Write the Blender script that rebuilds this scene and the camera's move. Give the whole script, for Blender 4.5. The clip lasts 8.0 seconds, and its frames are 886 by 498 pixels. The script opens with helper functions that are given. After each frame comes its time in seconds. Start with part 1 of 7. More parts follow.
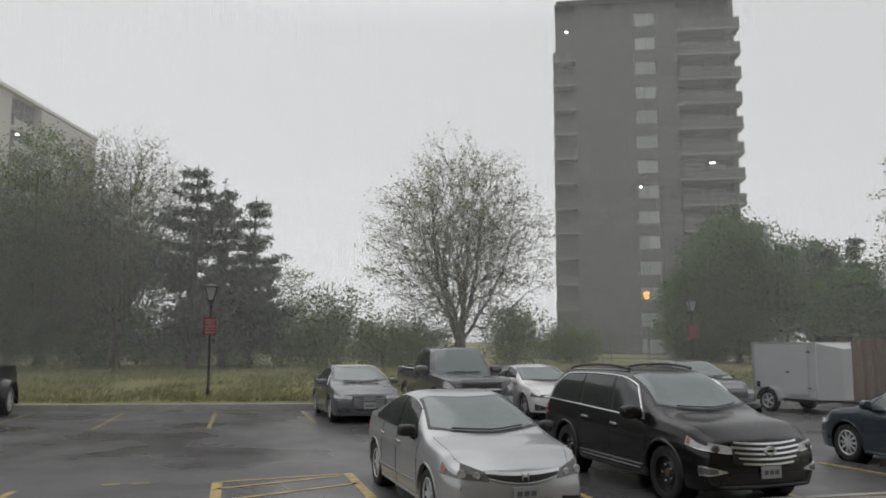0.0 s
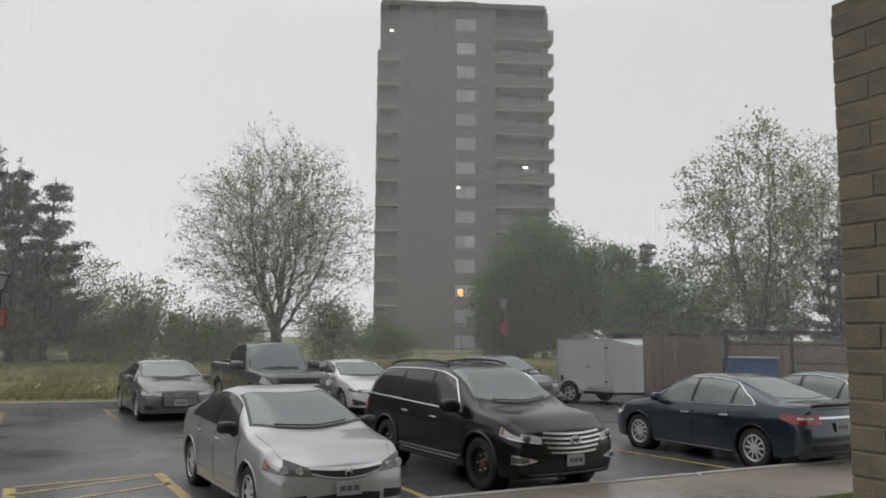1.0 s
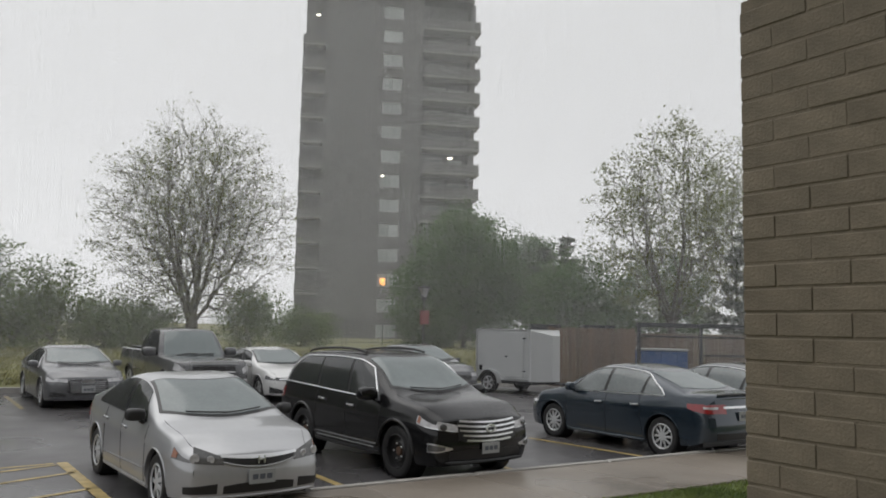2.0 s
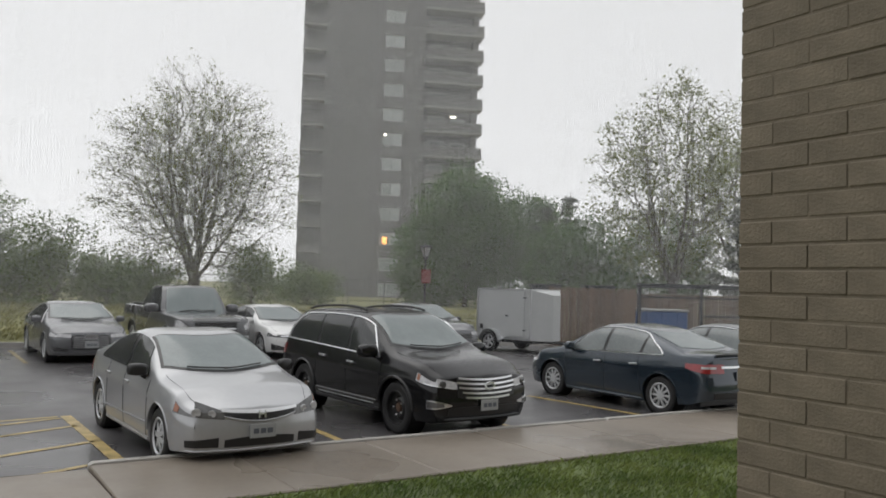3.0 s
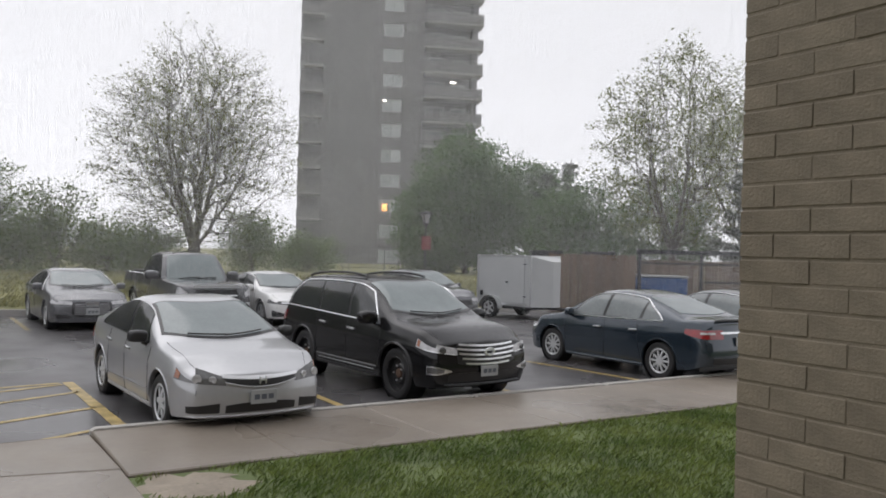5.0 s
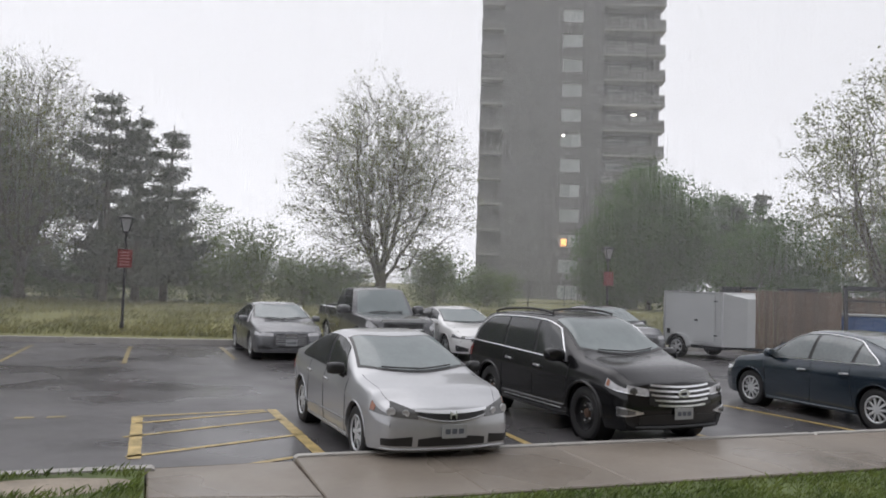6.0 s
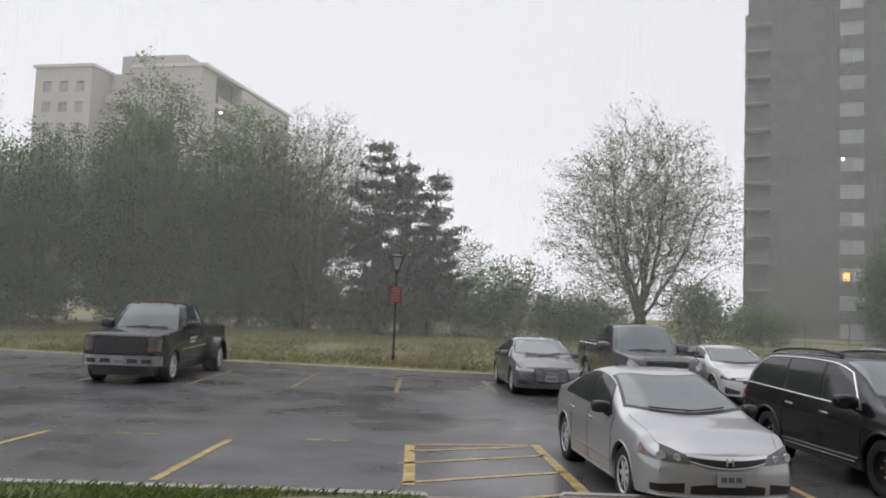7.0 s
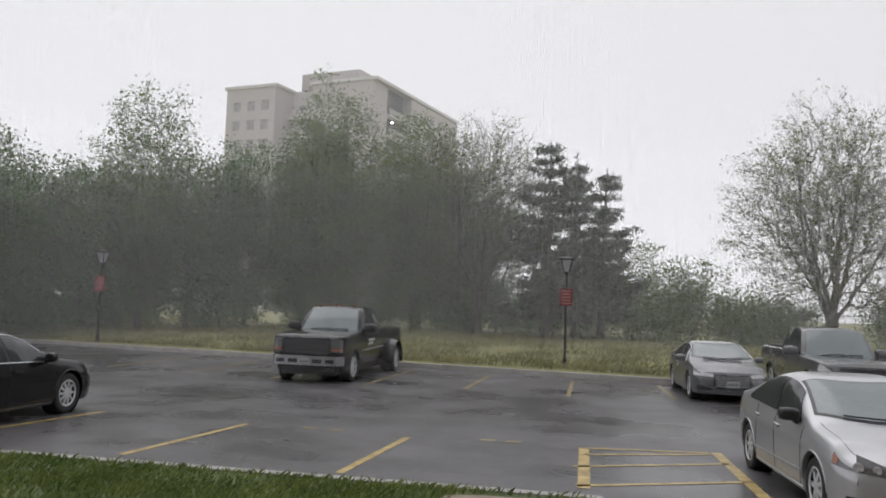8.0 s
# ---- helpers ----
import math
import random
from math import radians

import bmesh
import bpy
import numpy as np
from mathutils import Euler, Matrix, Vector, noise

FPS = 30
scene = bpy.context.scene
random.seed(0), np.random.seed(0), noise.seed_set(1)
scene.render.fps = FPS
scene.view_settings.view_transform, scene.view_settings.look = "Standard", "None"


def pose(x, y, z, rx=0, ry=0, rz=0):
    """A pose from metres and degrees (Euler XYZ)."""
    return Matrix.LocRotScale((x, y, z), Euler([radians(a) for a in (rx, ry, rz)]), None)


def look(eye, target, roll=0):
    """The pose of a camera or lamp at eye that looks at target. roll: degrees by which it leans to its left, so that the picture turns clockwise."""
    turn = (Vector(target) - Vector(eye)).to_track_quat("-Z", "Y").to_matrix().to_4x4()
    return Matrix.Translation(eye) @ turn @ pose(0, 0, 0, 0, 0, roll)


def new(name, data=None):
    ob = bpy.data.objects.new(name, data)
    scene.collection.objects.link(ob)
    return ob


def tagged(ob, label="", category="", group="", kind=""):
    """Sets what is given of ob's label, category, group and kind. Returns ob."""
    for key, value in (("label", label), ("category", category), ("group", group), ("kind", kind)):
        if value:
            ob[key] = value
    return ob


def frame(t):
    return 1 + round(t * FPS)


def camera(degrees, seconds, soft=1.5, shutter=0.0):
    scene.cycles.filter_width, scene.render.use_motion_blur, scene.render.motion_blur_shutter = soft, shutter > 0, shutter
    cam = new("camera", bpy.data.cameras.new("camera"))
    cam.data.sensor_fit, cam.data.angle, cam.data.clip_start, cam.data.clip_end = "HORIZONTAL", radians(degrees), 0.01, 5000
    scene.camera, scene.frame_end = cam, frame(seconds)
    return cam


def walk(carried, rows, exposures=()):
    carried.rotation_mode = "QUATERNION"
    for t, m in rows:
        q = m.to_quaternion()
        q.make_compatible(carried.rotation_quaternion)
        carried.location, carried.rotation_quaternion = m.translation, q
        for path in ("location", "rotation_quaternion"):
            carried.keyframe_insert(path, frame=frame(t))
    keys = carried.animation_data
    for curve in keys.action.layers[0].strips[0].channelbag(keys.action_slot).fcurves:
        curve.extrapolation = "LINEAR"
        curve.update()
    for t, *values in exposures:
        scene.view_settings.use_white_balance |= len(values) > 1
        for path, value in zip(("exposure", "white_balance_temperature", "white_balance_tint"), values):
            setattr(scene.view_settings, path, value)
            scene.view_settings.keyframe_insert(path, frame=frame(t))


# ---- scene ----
cam = camera(57.8, 8.0, soft=1.8)

PATH = [
    (0.0, pose(0.165, 0.040, 2.090, 96.57, -0.11, -0.00)),
    (0.5, pose(0.069, 0.005, 2.109, 96.28, -0.09, -8.52)),
    (1.0, pose(0.017, -0.026, 2.098, 96.28, -0.45, -13.10)),
    (1.5, pose(0.039, -0.015, 2.088, 96.25, -1.03, -17.31)),
    (1.7, pose(0.045, -0.013, 2.085, 96.12, -1.13, -18.70)),
    (2.8, pose(0.074, -0.007, 2.070, 93.27, -1.60, -18.50)),
    (3.0, pose(0.079, -0.006, 2.068, 92.73, -1.67, -18.56)),
    (3.5, pose(0.077, -0.010, 2.060, 91.68, -1.64, -18.64)),
    (4.0, pose(0.087, 0.005, 2.071, 91.10, -1.57, -18.67)),
    (5.3, pose(0.102, 0.022, 2.063, 90.00, -1.45, -18.30)),
    (5.5, pose(0.105, 0.024, 2.063, 89.79, -1.43, -16.49)),
    (5.7, pose(0.054, 0.046, 2.068, 90.85, -1.57, -13.20)),
    (6.0, pose(-0.022, 0.078, 2.077, 92.50, -1.78, -5.90)),
    (6.5, pose(-0.070, 0.110, 2.074, 93.84, -2.11, 4.25)),
    (7.0, pose(-0.115, 0.090, 2.074, 94.43, -2.25, 12.18)),
    (7.5, pose(-0.123, 0.058, 2.077, 94.48, -2.53, 19.51)),
    (8.0, pose(-0.112, 0.008, 2.063, 94.19, -2.12, 24.22)),
]
EXPOSURES = [(0.0, -0.05, 6550, 10), (0.5, 0.0, 6550, 10), (1.7, 0.06, 6550, 10), (3.0, 0.24, 6550, 10), (3.5, 0.30, 6520, 10),
             (5.5, 0.40, 6400, 14), (6.0, 0.38, 6380, 14), (6.5, 0.32, 6380, 14), (7.0, 0.28, 6420, 13), (8.0, 0.22, 6470, 13)]
walk(cam, PATH, EXPOSURES)

# ---- overcast daylight ----
SUN_DIR = (-0.30, 0.35, 0.89)
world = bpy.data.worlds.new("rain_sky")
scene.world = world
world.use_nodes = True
wn, wl = world.node_tree.nodes, world.node_tree.links
wn.clear()
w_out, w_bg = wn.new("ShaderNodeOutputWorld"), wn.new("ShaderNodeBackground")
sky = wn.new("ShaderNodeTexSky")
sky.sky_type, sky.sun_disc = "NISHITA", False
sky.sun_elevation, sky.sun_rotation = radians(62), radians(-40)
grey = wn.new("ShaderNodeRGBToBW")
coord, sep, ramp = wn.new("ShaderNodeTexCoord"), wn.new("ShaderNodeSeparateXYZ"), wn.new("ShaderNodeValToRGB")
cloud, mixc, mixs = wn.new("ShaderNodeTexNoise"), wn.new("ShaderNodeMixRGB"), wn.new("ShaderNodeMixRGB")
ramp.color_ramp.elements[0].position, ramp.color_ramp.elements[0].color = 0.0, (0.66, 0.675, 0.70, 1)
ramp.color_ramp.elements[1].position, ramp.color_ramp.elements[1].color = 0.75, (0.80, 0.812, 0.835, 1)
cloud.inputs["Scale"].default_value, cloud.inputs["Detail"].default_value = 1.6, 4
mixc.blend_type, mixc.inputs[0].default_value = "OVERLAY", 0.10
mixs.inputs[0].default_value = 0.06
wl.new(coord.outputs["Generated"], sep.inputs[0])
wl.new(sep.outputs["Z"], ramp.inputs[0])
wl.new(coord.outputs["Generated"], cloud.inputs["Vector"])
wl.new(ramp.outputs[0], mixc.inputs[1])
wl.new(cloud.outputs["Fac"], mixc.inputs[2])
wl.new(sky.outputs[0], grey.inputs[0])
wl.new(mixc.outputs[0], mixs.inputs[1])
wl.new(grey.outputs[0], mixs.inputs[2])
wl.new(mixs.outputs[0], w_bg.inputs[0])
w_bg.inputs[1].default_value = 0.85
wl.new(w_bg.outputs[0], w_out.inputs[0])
sun = new("sun", bpy.data.lights.new("sun", "SUN"))
sun.data.energy, sun.data.angle, sun.data.color = 0.5, radians(60), (1.0, 0.98, 0.95)
sun.matrix_world = look((0, 0, 60), (-SUN_DIR[0], -SUN_DIR[1], 60 - SUN_DIR[2]))


# ---- materials ----
def mat(name, color, rough=0.6, metal=0.0, vary=0.25, scale=4.0, bump=0.0, bump_scale=40.0, coat=0.0, rough_vary=0.0,
        emit=0.0, random_tone=0.0, island=0.0, spec=0.5, stretch=None, second=None, translucent=0.0, clear=0.0):
    m = bpy.data.materials.new(name)
    m.use_nodes = True
    n, l = m.node_tree.nodes, m.node_tree.links
    b = n["Principled BSDF"]
    b.inputs["Roughness"].default_value, b.inputs["Metallic"].default_value = rough, metal
    b.inputs["Coat Weight"].default_value, b.inputs["Coat Roughness"].default_value = coat, 0.08
    b.inputs["Specular IOR Level"].default_value = spec
    tc = n.new("ShaderNodeTexCoord")
    vec = tc.outputs["Object"]
    if stretch:
        mp = n.new("ShaderNodeMapping")
        mp.inputs["Scale"].default_value = stretch
        l.new(vec, mp.inputs[0])
        vec = mp.outputs[0]

    def tex(s, detail=5.0):
        t = n.new("ShaderNodeTexNoise")
        t.inputs["Scale"].default_value, t.inputs["Detail"].default_value = s, detail
        l.new(vec, t.inputs["Vector"])
        return t.outputs["Fac"]

    dark = tuple(c * (1 - vary) for c in color)
    light = tuple(min(1, c * (1 + vary)) for c in (second or color))
    cr = n.new("ShaderNodeValToRGB")
    cr.color_ramp.elements[0].position, cr.color_ramp.elements[1].position = 0.33, 0.68
    cr.color_ramp.elements[0].color, cr.color_ramp.elements[1].color = (*dark, 1), (*light, 1)
    fine = n.new("ShaderNodeMath")
    fine.operation = "MULTIPLY_ADD"
    fine.inputs[1].default_value = 0.35
    l.new(tex(scale * 11), fine.inputs[0])
    half = n.new("ShaderNodeMath")
    half.operation = "MULTIPLY"
    half.inputs[1].default_value = 0.65
    base = tex(scale)
    l.new(base, half.inputs[0])
    l.new(half.outputs[0], fine.inputs[2])
    l.new(fine.outputs[0], cr.inputs[0])
    col = cr.outputs[0]
    if random_tone or island:
        src = n.new("ShaderNodeObjectInfo").outputs["Random"] if random_tone else n.new("ShaderNodeNewGeometry").outputs["Random Per Island"]
        amt = random_tone or island
        mr = n.new("ShaderNodeMapRange")
        mr.inputs["To Min"].default_value, mr.inputs["To Max"].default_value = 1 - amt, 1 + amt
        l.new(src, mr.inputs["Value"])
        hs = n.new("ShaderNodeHueSaturation")
        l.new(mr.outputs[0], hs.inputs["Value"])
        l.new(col, hs.inputs["Color"])
        col = hs.outputs[0]
    l.new(col, b.inputs["Base Color"])
    if rough_vary:
        mr = n.new("ShaderNodeMapRange")
        mr.inputs["From Min"].default_value, mr.inputs["From Max"].default_value = 0.35, 0.65
        mr.inputs["To Min"].default_value, mr.inputs["To Max"].default_value = max(0.02, rough - rough_vary), min(1, rough + rough_vary)
        l.new(tex(scale * 0.37, 3), mr.inputs["Value"])
        l.new(mr.outputs[0], b.inputs["Roughness"])
    if bump:
        bp = n.new("ShaderNodeBump")
        bp.inputs["Strength"].default_value, bp.inputs["Distance"].default_value = bump, 0.01
        l.new(tex(bump_scale), bp.inputs["Height"])
        l.new(bp.outputs[0], b.inputs["Normal"])
    if emit:
        b.inputs["Emission Color"].default_value, b.inputs["Emission Strength"].default_value = (*color, 1), emit
    if translucent:
        tr, mx = n.new("ShaderNodeBsdfTranslucent"), n.new("ShaderNodeMixShader")
        mx.inputs[0].default_value = translucent
        l.new(col, tr.inputs[0])
        l.new(b.outputs[0], mx.inputs[1])
        l.new(tr.outputs[0], mx.inputs[2])
        l.new(mx.outputs[0], n["Material Output"].inputs[0])
        if clear:
            tp, mc = n.new("ShaderNodeBsdfTransparent"), n.new("ShaderNodeMixShader")
            mc.inputs[0].default_value = clear
            l.new(mx.outputs[0], mc.inputs[1])
            l.new(tp.outputs[0], mc.inputs[2])
            l.new(mc.outputs[0], n["Material Output"].inputs[0])
    return m


ASPHALT = mat("wet_asphalt", (0.095, 0.091, 0.093), 0.33, vary=0.35, scale=0.8, bump=0.12, bump_scale=70, rough_vary=0.17)
CONCRETE = mat("wet_concrete", (0.215, 0.184, 0.150), 0.32, vary=0.16, scale=1.2, bump=0.15, bump_scale=60, rough_vary=0.17, random_tone=0.05)
KERB = mat("kerb_concrete", (0.36, 0.345, 0.32), 0.5, vary=0.2, scale=2.0, bump=0.25, bump_scale=40, random_tone=0.06)
YELLOW = mat("road_paint", (0.36, 0.26, 0.075), 0.4, vary=0.4, scale=5, bump=0.1, second=(0.46, 0.34, 0.13))
FADED = mat("faded_road_paint", (0.20, 0.16, 0.08), 0.4, vary=0.4, scale=5, bump=0.1, second=(0.30, 0.24, 0.11))
SOIL = mat("lawn_soil", (0.10, 0.13, 0.045), 0.85, vary=0.4, scale=1.6, bump=0.6, bump_scale=30)
FAR_LAWN = mat("far_lawn", (0.17, 0.18, 0.06), 0.85, vary=0.35, scale=0.35, bump=0.6, bump_scale=12, second=(0.20, 0.19, 0.08))
MUD = mat("mud", (0.24, 0.20, 0.15), 0.55, vary=0.3, scale=3, bump=0.5, bump_scale=20)
BLADE = mat("grass_blade", (0.085, 0.165, 0.03), 0.55, vary=0.3, scale=1.6, island=0.45, second=(0.17, 0.20, 0.055), translucent=0.3)
TALL = mat("tall_grass", (0.21, 0.22, 0.085), 0.7, vary=0.3, scale=0.5, island=0.35, second=(0.27, 0.25, 0.12), translucent=0.3)
BRICK = mat("buff_brick", (0.205, 0.172, 0.126), 0.8, vary=0.18, scale=14, bump=0.35, bump_scale=120, random_tone=0.09)
MORTAR = mat("mortar", (0.215, 0.182, 0.136), 0.9, vary=0.15, scale=20, bump=0.4, bump_scale=150)
SOFFIT = mat("soffit_paint", (0.22, 0.20, 0.18), 0.6, vary=0.1)
TOWER = mat("tower_brick", (0.098, 0.094, 0.092), 0.9, vary=0.12, scale=0.12, bump=0.2, bump_scale=6)
TOWER_SLAB = mat("balcony_slab", (0.22, 0.215, 0.205), 0.8, vary=0.15, scale=0.4)
TOWER_RAIL = mat("balcony_panel", (0.105, 0.102, 0.098), 0.8, vary=0.12, scale=0.3)
TOWER_DARK = mat("recess_wall", (0.105, 0.10, 0.098), 0.9, vary=0.15, scale=0.3)
CURTAIN = mat("curtained_pane", (0.36, 0.39, 0.39), 0.25, vary=0.1, scale=0.8, random_tone=0.25)
PANE = mat("dark_pane", (0.12, 0.125, 0.13), 0.08, vary=0.1, scale=0.5, random_tone=0.3)
PALE_PANE = mat("grey_pane", (0.38, 0.375, 0.37), 0.2, vary=0.1, scale=0.5, random_tone=0.2)
FRAME = mat("window_frame", (0.42, 0.42, 0.42), 0.5, vary=0.05)
WARM = mat("warm_lamp", (1.0, 0.45, 0.13), 0.5, vary=0.0, emit=1.5)
WHITE_LAMP = mat("white_lamp", (1.0, 0.95, 0.82), 0.5, vary=0.0, emit=6)
PALE = mat("pale_render", (0.56, 0.525, 0.505), 0.85, vary=0.06, scale=0.08)
PALE_TRIM = mat("pale_trim", (0.72, 0.70, 0.68), 0.8, vary=0.05, scale=0.2)
PENT = mat("penthouse_cladding", (0.48, 0.45, 0.43), 0.85, vary=0.06, scale=0.2)
BARK = mat("bark", (0.085, 0.075, 0.062), 0.9, vary=0.3, scale=3, bump=0.6, bump_scale=18)
# Leaf and needle bases lightened so the distant trees carry the rain haze.
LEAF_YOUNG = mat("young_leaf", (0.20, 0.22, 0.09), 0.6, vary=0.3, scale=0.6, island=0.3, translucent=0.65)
LEAF_GREEN = mat("hazed_green_leaf", (0.105, 0.17, 0.062), 0.6, vary=0.3, scale=0.4, island=0.3, translucent=0.55)
LEAF_MID = mat("hazed_mid_leaf", (0.155, 0.21, 0.075), 0.6, vary=0.3, scale=0.4, island=0.3, translucent=0.6)
NEEDLE = mat("pine_needle", (0.075, 0.088, 0.062), 0.7, vary=0.35, scale=0.6, island=0.4, translucent=0.15)
RUBBER = mat("tyre_rubber", (0.022, 0.022, 0.023), 0.55, vary=0.2, scale=20, bump=0.2)
BLACK_TRIM = mat("black_plastic", (0.018, 0.018, 0.019), 0.35, vary=0.15, scale=8)
CHROME = mat("chrome", (0.78, 0.79, 0.80), 0.28, metal=1.0, vary=0.03)
ALLOY = mat("alloy", (0.56, 0.57, 0.58), 0.30, metal=0.15, vary=0.08, scale=6)
# Opaque; pale base stands in for sky seen through the opposite windows.
SKYLIT_GLASS = mat("skylit_side_glass", (0.16, 0.18, 0.18), 0.06, vary=0.2, scale=2, spec=0.8)
# Opaque; pale base stands in for sky reflection besides the rain film.
CAR_GLASS = mat("car_glass", (0.16, 0.19, 0.19), 0.06, vary=0.12, scale=3, coat=0.0, spec=0.8, bump=0.04, bump_scale=60)
SIDE_GLASS = mat("side_glass", (0.03, 0.033, 0.034), 0.05, vary=0.1, scale=3, spec=0.7)
LENS = mat("headlamp_lens", (0.48, 0.48, 0.49), 0.08, vary=0.35, scale=12, coat=1.0)
LENS_SMOKE = mat("tinted_lens", (0.10, 0.10, 0.10), 0.08, vary=0.35, scale=12, coat=1.0)
LENS_DARK = mat("smoked_lens", (0.07, 0.07, 0.072), 0.08, vary=0.35, scale=12, coat=1.0)
AMBER = mat("amber_lens", (0.26, 0.085, 0.035), 0.12, vary=0.2, coat=1.0)
RED_LENS = mat("red_lens", (0.26, 0.010, 0.013), 0.1, vary=0.25, scale=10, coat=1.0)
PLATE = mat("plate_white", (0.34, 0.35, 0.35), 0.4, vary=0.06)
PLATE_INK = mat("plate_ink", (0.10, 0.11, 0.13), 0.5, vary=0.05)
WHITE_INK = mat("door_lettering", (0.6, 0.6, 0.6), 0.5, vary=0.05)
POLE = mat("lamp_pole_metal", (0.035, 0.035, 0.037), 0.45, vary=0.2, scale=6)
LAMP_GLASS = mat("lamp_glass", (0.38, 0.38, 0.38), 0.2, vary=0.08)
SIGN_RED = mat("red_sign", (0.17, 0.035, 0.032), 0.5, vary=0.2, scale=5)
SIGN_INK = mat("sign_ink", (0.40, 0.20, 0.19), 0.5, vary=0.05)
WOOD = mat("weathered_board", (0.155, 0.115, 0.085), 0.75, vary=0.3, scale=2, bump=0.4, bump_scale=20, random_tone=0.22, stretch=(8, 8, 0.8))
TRAILER = mat("trailer_skin", (0.42, 0.43, 0.43), 0.35, vary=0.06, scale=1.2, coat=0.3)
ALU = mat("aluminium", (0.62, 0.63, 0.64), 0.3, metal=0.8, vary=0.06)
DUMP = mat("blue_bin_paint", (0.05, 0.11, 0.26), 0.4, vary=0.2, scale=2)
STEEL_BRIGHT = mat("bumper_chrome", (0.42, 0.42, 0.43), 0.3, metal=1.0, vary=0.1, scale=3)
STEEL = mat("dark_steel", (0.06, 0.062, 0.065), 0.45, metal=0.4, vary=0.2, scale=4)


def paint(name, color, metal=0.0, rough=0.28):
    return mat(name, color, rough, metal, vary=0.05, scale=1.5, coat=1.0, bump=0.03, bump_scale=90, rough_vary=0.06)


# ---- mesh helpers ----
def obj(name, verts, faces, material, parent=None, smooth=False, angle=35, label=""):
    me = bpy.data.meshes.new(name)
    me.from_pydata([tuple(v) for v in verts], [], faces)
    me.validate()
    me.materials.append(material)
    if smooth:
        me.polygons.foreach_set("use_smooth", [True] * len(me.polygons))
        me.set_sharp_from_angle(angle=radians(angle))
    ob = new(name, me)
    ob.parent = parent
    if label:
        ob["label"] = label
    return ob


def part(name, bm, material, parent=None, label="", smooth=False):
    me = bpy.data.meshes.new(name)
    bm.normal_update()
    bm.to_mesh(me)
    bm.free()
    me.materials.append(material)
    if smooth:
        me.polygons.foreach_set("use_smooth", [True] * len(me.polygons))
        me.set_sharp_from_angle(angle=radians(35))
    ob = new(name, me)
    ob.parent = parent
    if label:
        ob["label"] = label
    return ob


def add_box(bm, m, sx, sy, sz, bevel=0.0):
    """A box of full sizes sx, sy, sz, centred at the pose m."""
    r = bmesh.ops.create_cube(bm, size=1.0, matrix=m @ Matrix.Diagonal((sx, sy, sz, 1)))
    if bevel:
        es = list({e for v in r["verts"] for e in v.link_edges})
        bmesh.ops.bevel(bm, geom=es, offset=bevel, segments=2, affect="EDGES", profile=0.5)
    return bm


def box(m, sx, sy, sz, bevel=0.0):
    return add_box(bmesh.new(), m, sx, sy, sz, bevel)


def add_tube(bm, points, radius, sides=8):
    """A tube along points; radius may be one number or one for each point."""
    pts = [Vector(p) for p in points]
    rs = radius if isinstance(radius, (list, tuple)) else [radius] * len(pts)
    rings = []
    for i, p in enumerate(pts):
        d = (pts[min(i + 1, len(pts) - 1)] - pts[max(i - 1, 0)]).normalized()
        a = d.orthogonal().normalized() if not rings else (a - d * a.dot(d)).normalized()
        b = d.cross(a)
        rings.append([bm.verts.new(p + rs[i] * (math.cos(k * 2 * math.pi / sides) * a + math.sin(k * 2 * math.pi / sides) * b)) for k in range(sides)])
    for r0, r1 in zip(rings, rings[1:]):
        for k in range(sides):
            bm.faces.new((r0[k], r0[(k + 1) % sides], r1[(k + 1) % sides], r1[k]))
    bm.faces.new(rings[0][::-1])
    bm.faces.new(rings[-1])
    return bm


def tube(points, radius, sides=8):
    return add_tube(bmesh.new(), points, radius, sides)


def lathe(profile, axis="y", sides=28):
    """A body of revolution of (radius, along) points about the y axis."""
    bm = bmesh.new()
    rings = []
    for r, a in profile:
        rings.append([bm.verts.new((r * math.cos(t), a, r * math.sin(t)) if axis == "y" else (r * math.cos(t), r * math.sin(t), a))
                      for t in (2 * math.pi * k / sides for k in range(sides))])
    for r0, r1 in zip(rings, rings[1:]):
        for k in range(sides):
            bm.faces.new((r0[k], r0[(k + 1) % sides], r1[(k + 1) % sides], r1[k]))
    if profile[0][0] < 0.05:
        bm.faces.new(rings[0])
    if profile[-1][0] < 0.05:
        bm.faces.new(rings[-1][::-1])
    bmesh.ops.recalc_face_normals(bm, faces=bm.faces)
    return bm


def grid_mesh(fn, us, vs, thick=0.0):
    """A sheet fn(u, v); with thick it gets a back, offset against its normal."""
    bm = bmesh.new()
    rows = [[bm.verts.new(fn(u, v)) for u in us] for v in vs]
    for r0, r1 in zip(rows, rows[1:]):
        for i in range(len(us) - 1):
            bm.faces.new((r0[i], r0[i + 1], r1[i + 1], r1[i]))
    if thick:
        bm.normal_update()
        bmesh.ops.solidify(bm, geom=bm.faces[:], thickness=thick)
    return bm


def lin(a, b, n):
    return [a + (b - a) * i / (n - 1) for i in range(n)]


def thing(name, m, label, category, group="", kind=""):
    e = new(name)
    e.matrix_world = m
    return tagged(e, label, category, group, kind)


# ---- the lot's own axes: u runs along the near kerb, v away from the building ----
TURN = 14.0
CU, SU = math.cos(radians(TURN)), math.sin(radians(TURN))
K0 = (-0.66, 8.97)


def lot(u, v, z=0.0):
    return Vector((K0[0] + u * CU - v * SU, K0[1] + u * SU + v * CU, z))


def lot_pose(u, v, z=0.0, turn=0.0):
    p = lot(u, v, z)
    return pose(p.x, p.y, p.z, 0, 0, TURN + turn)


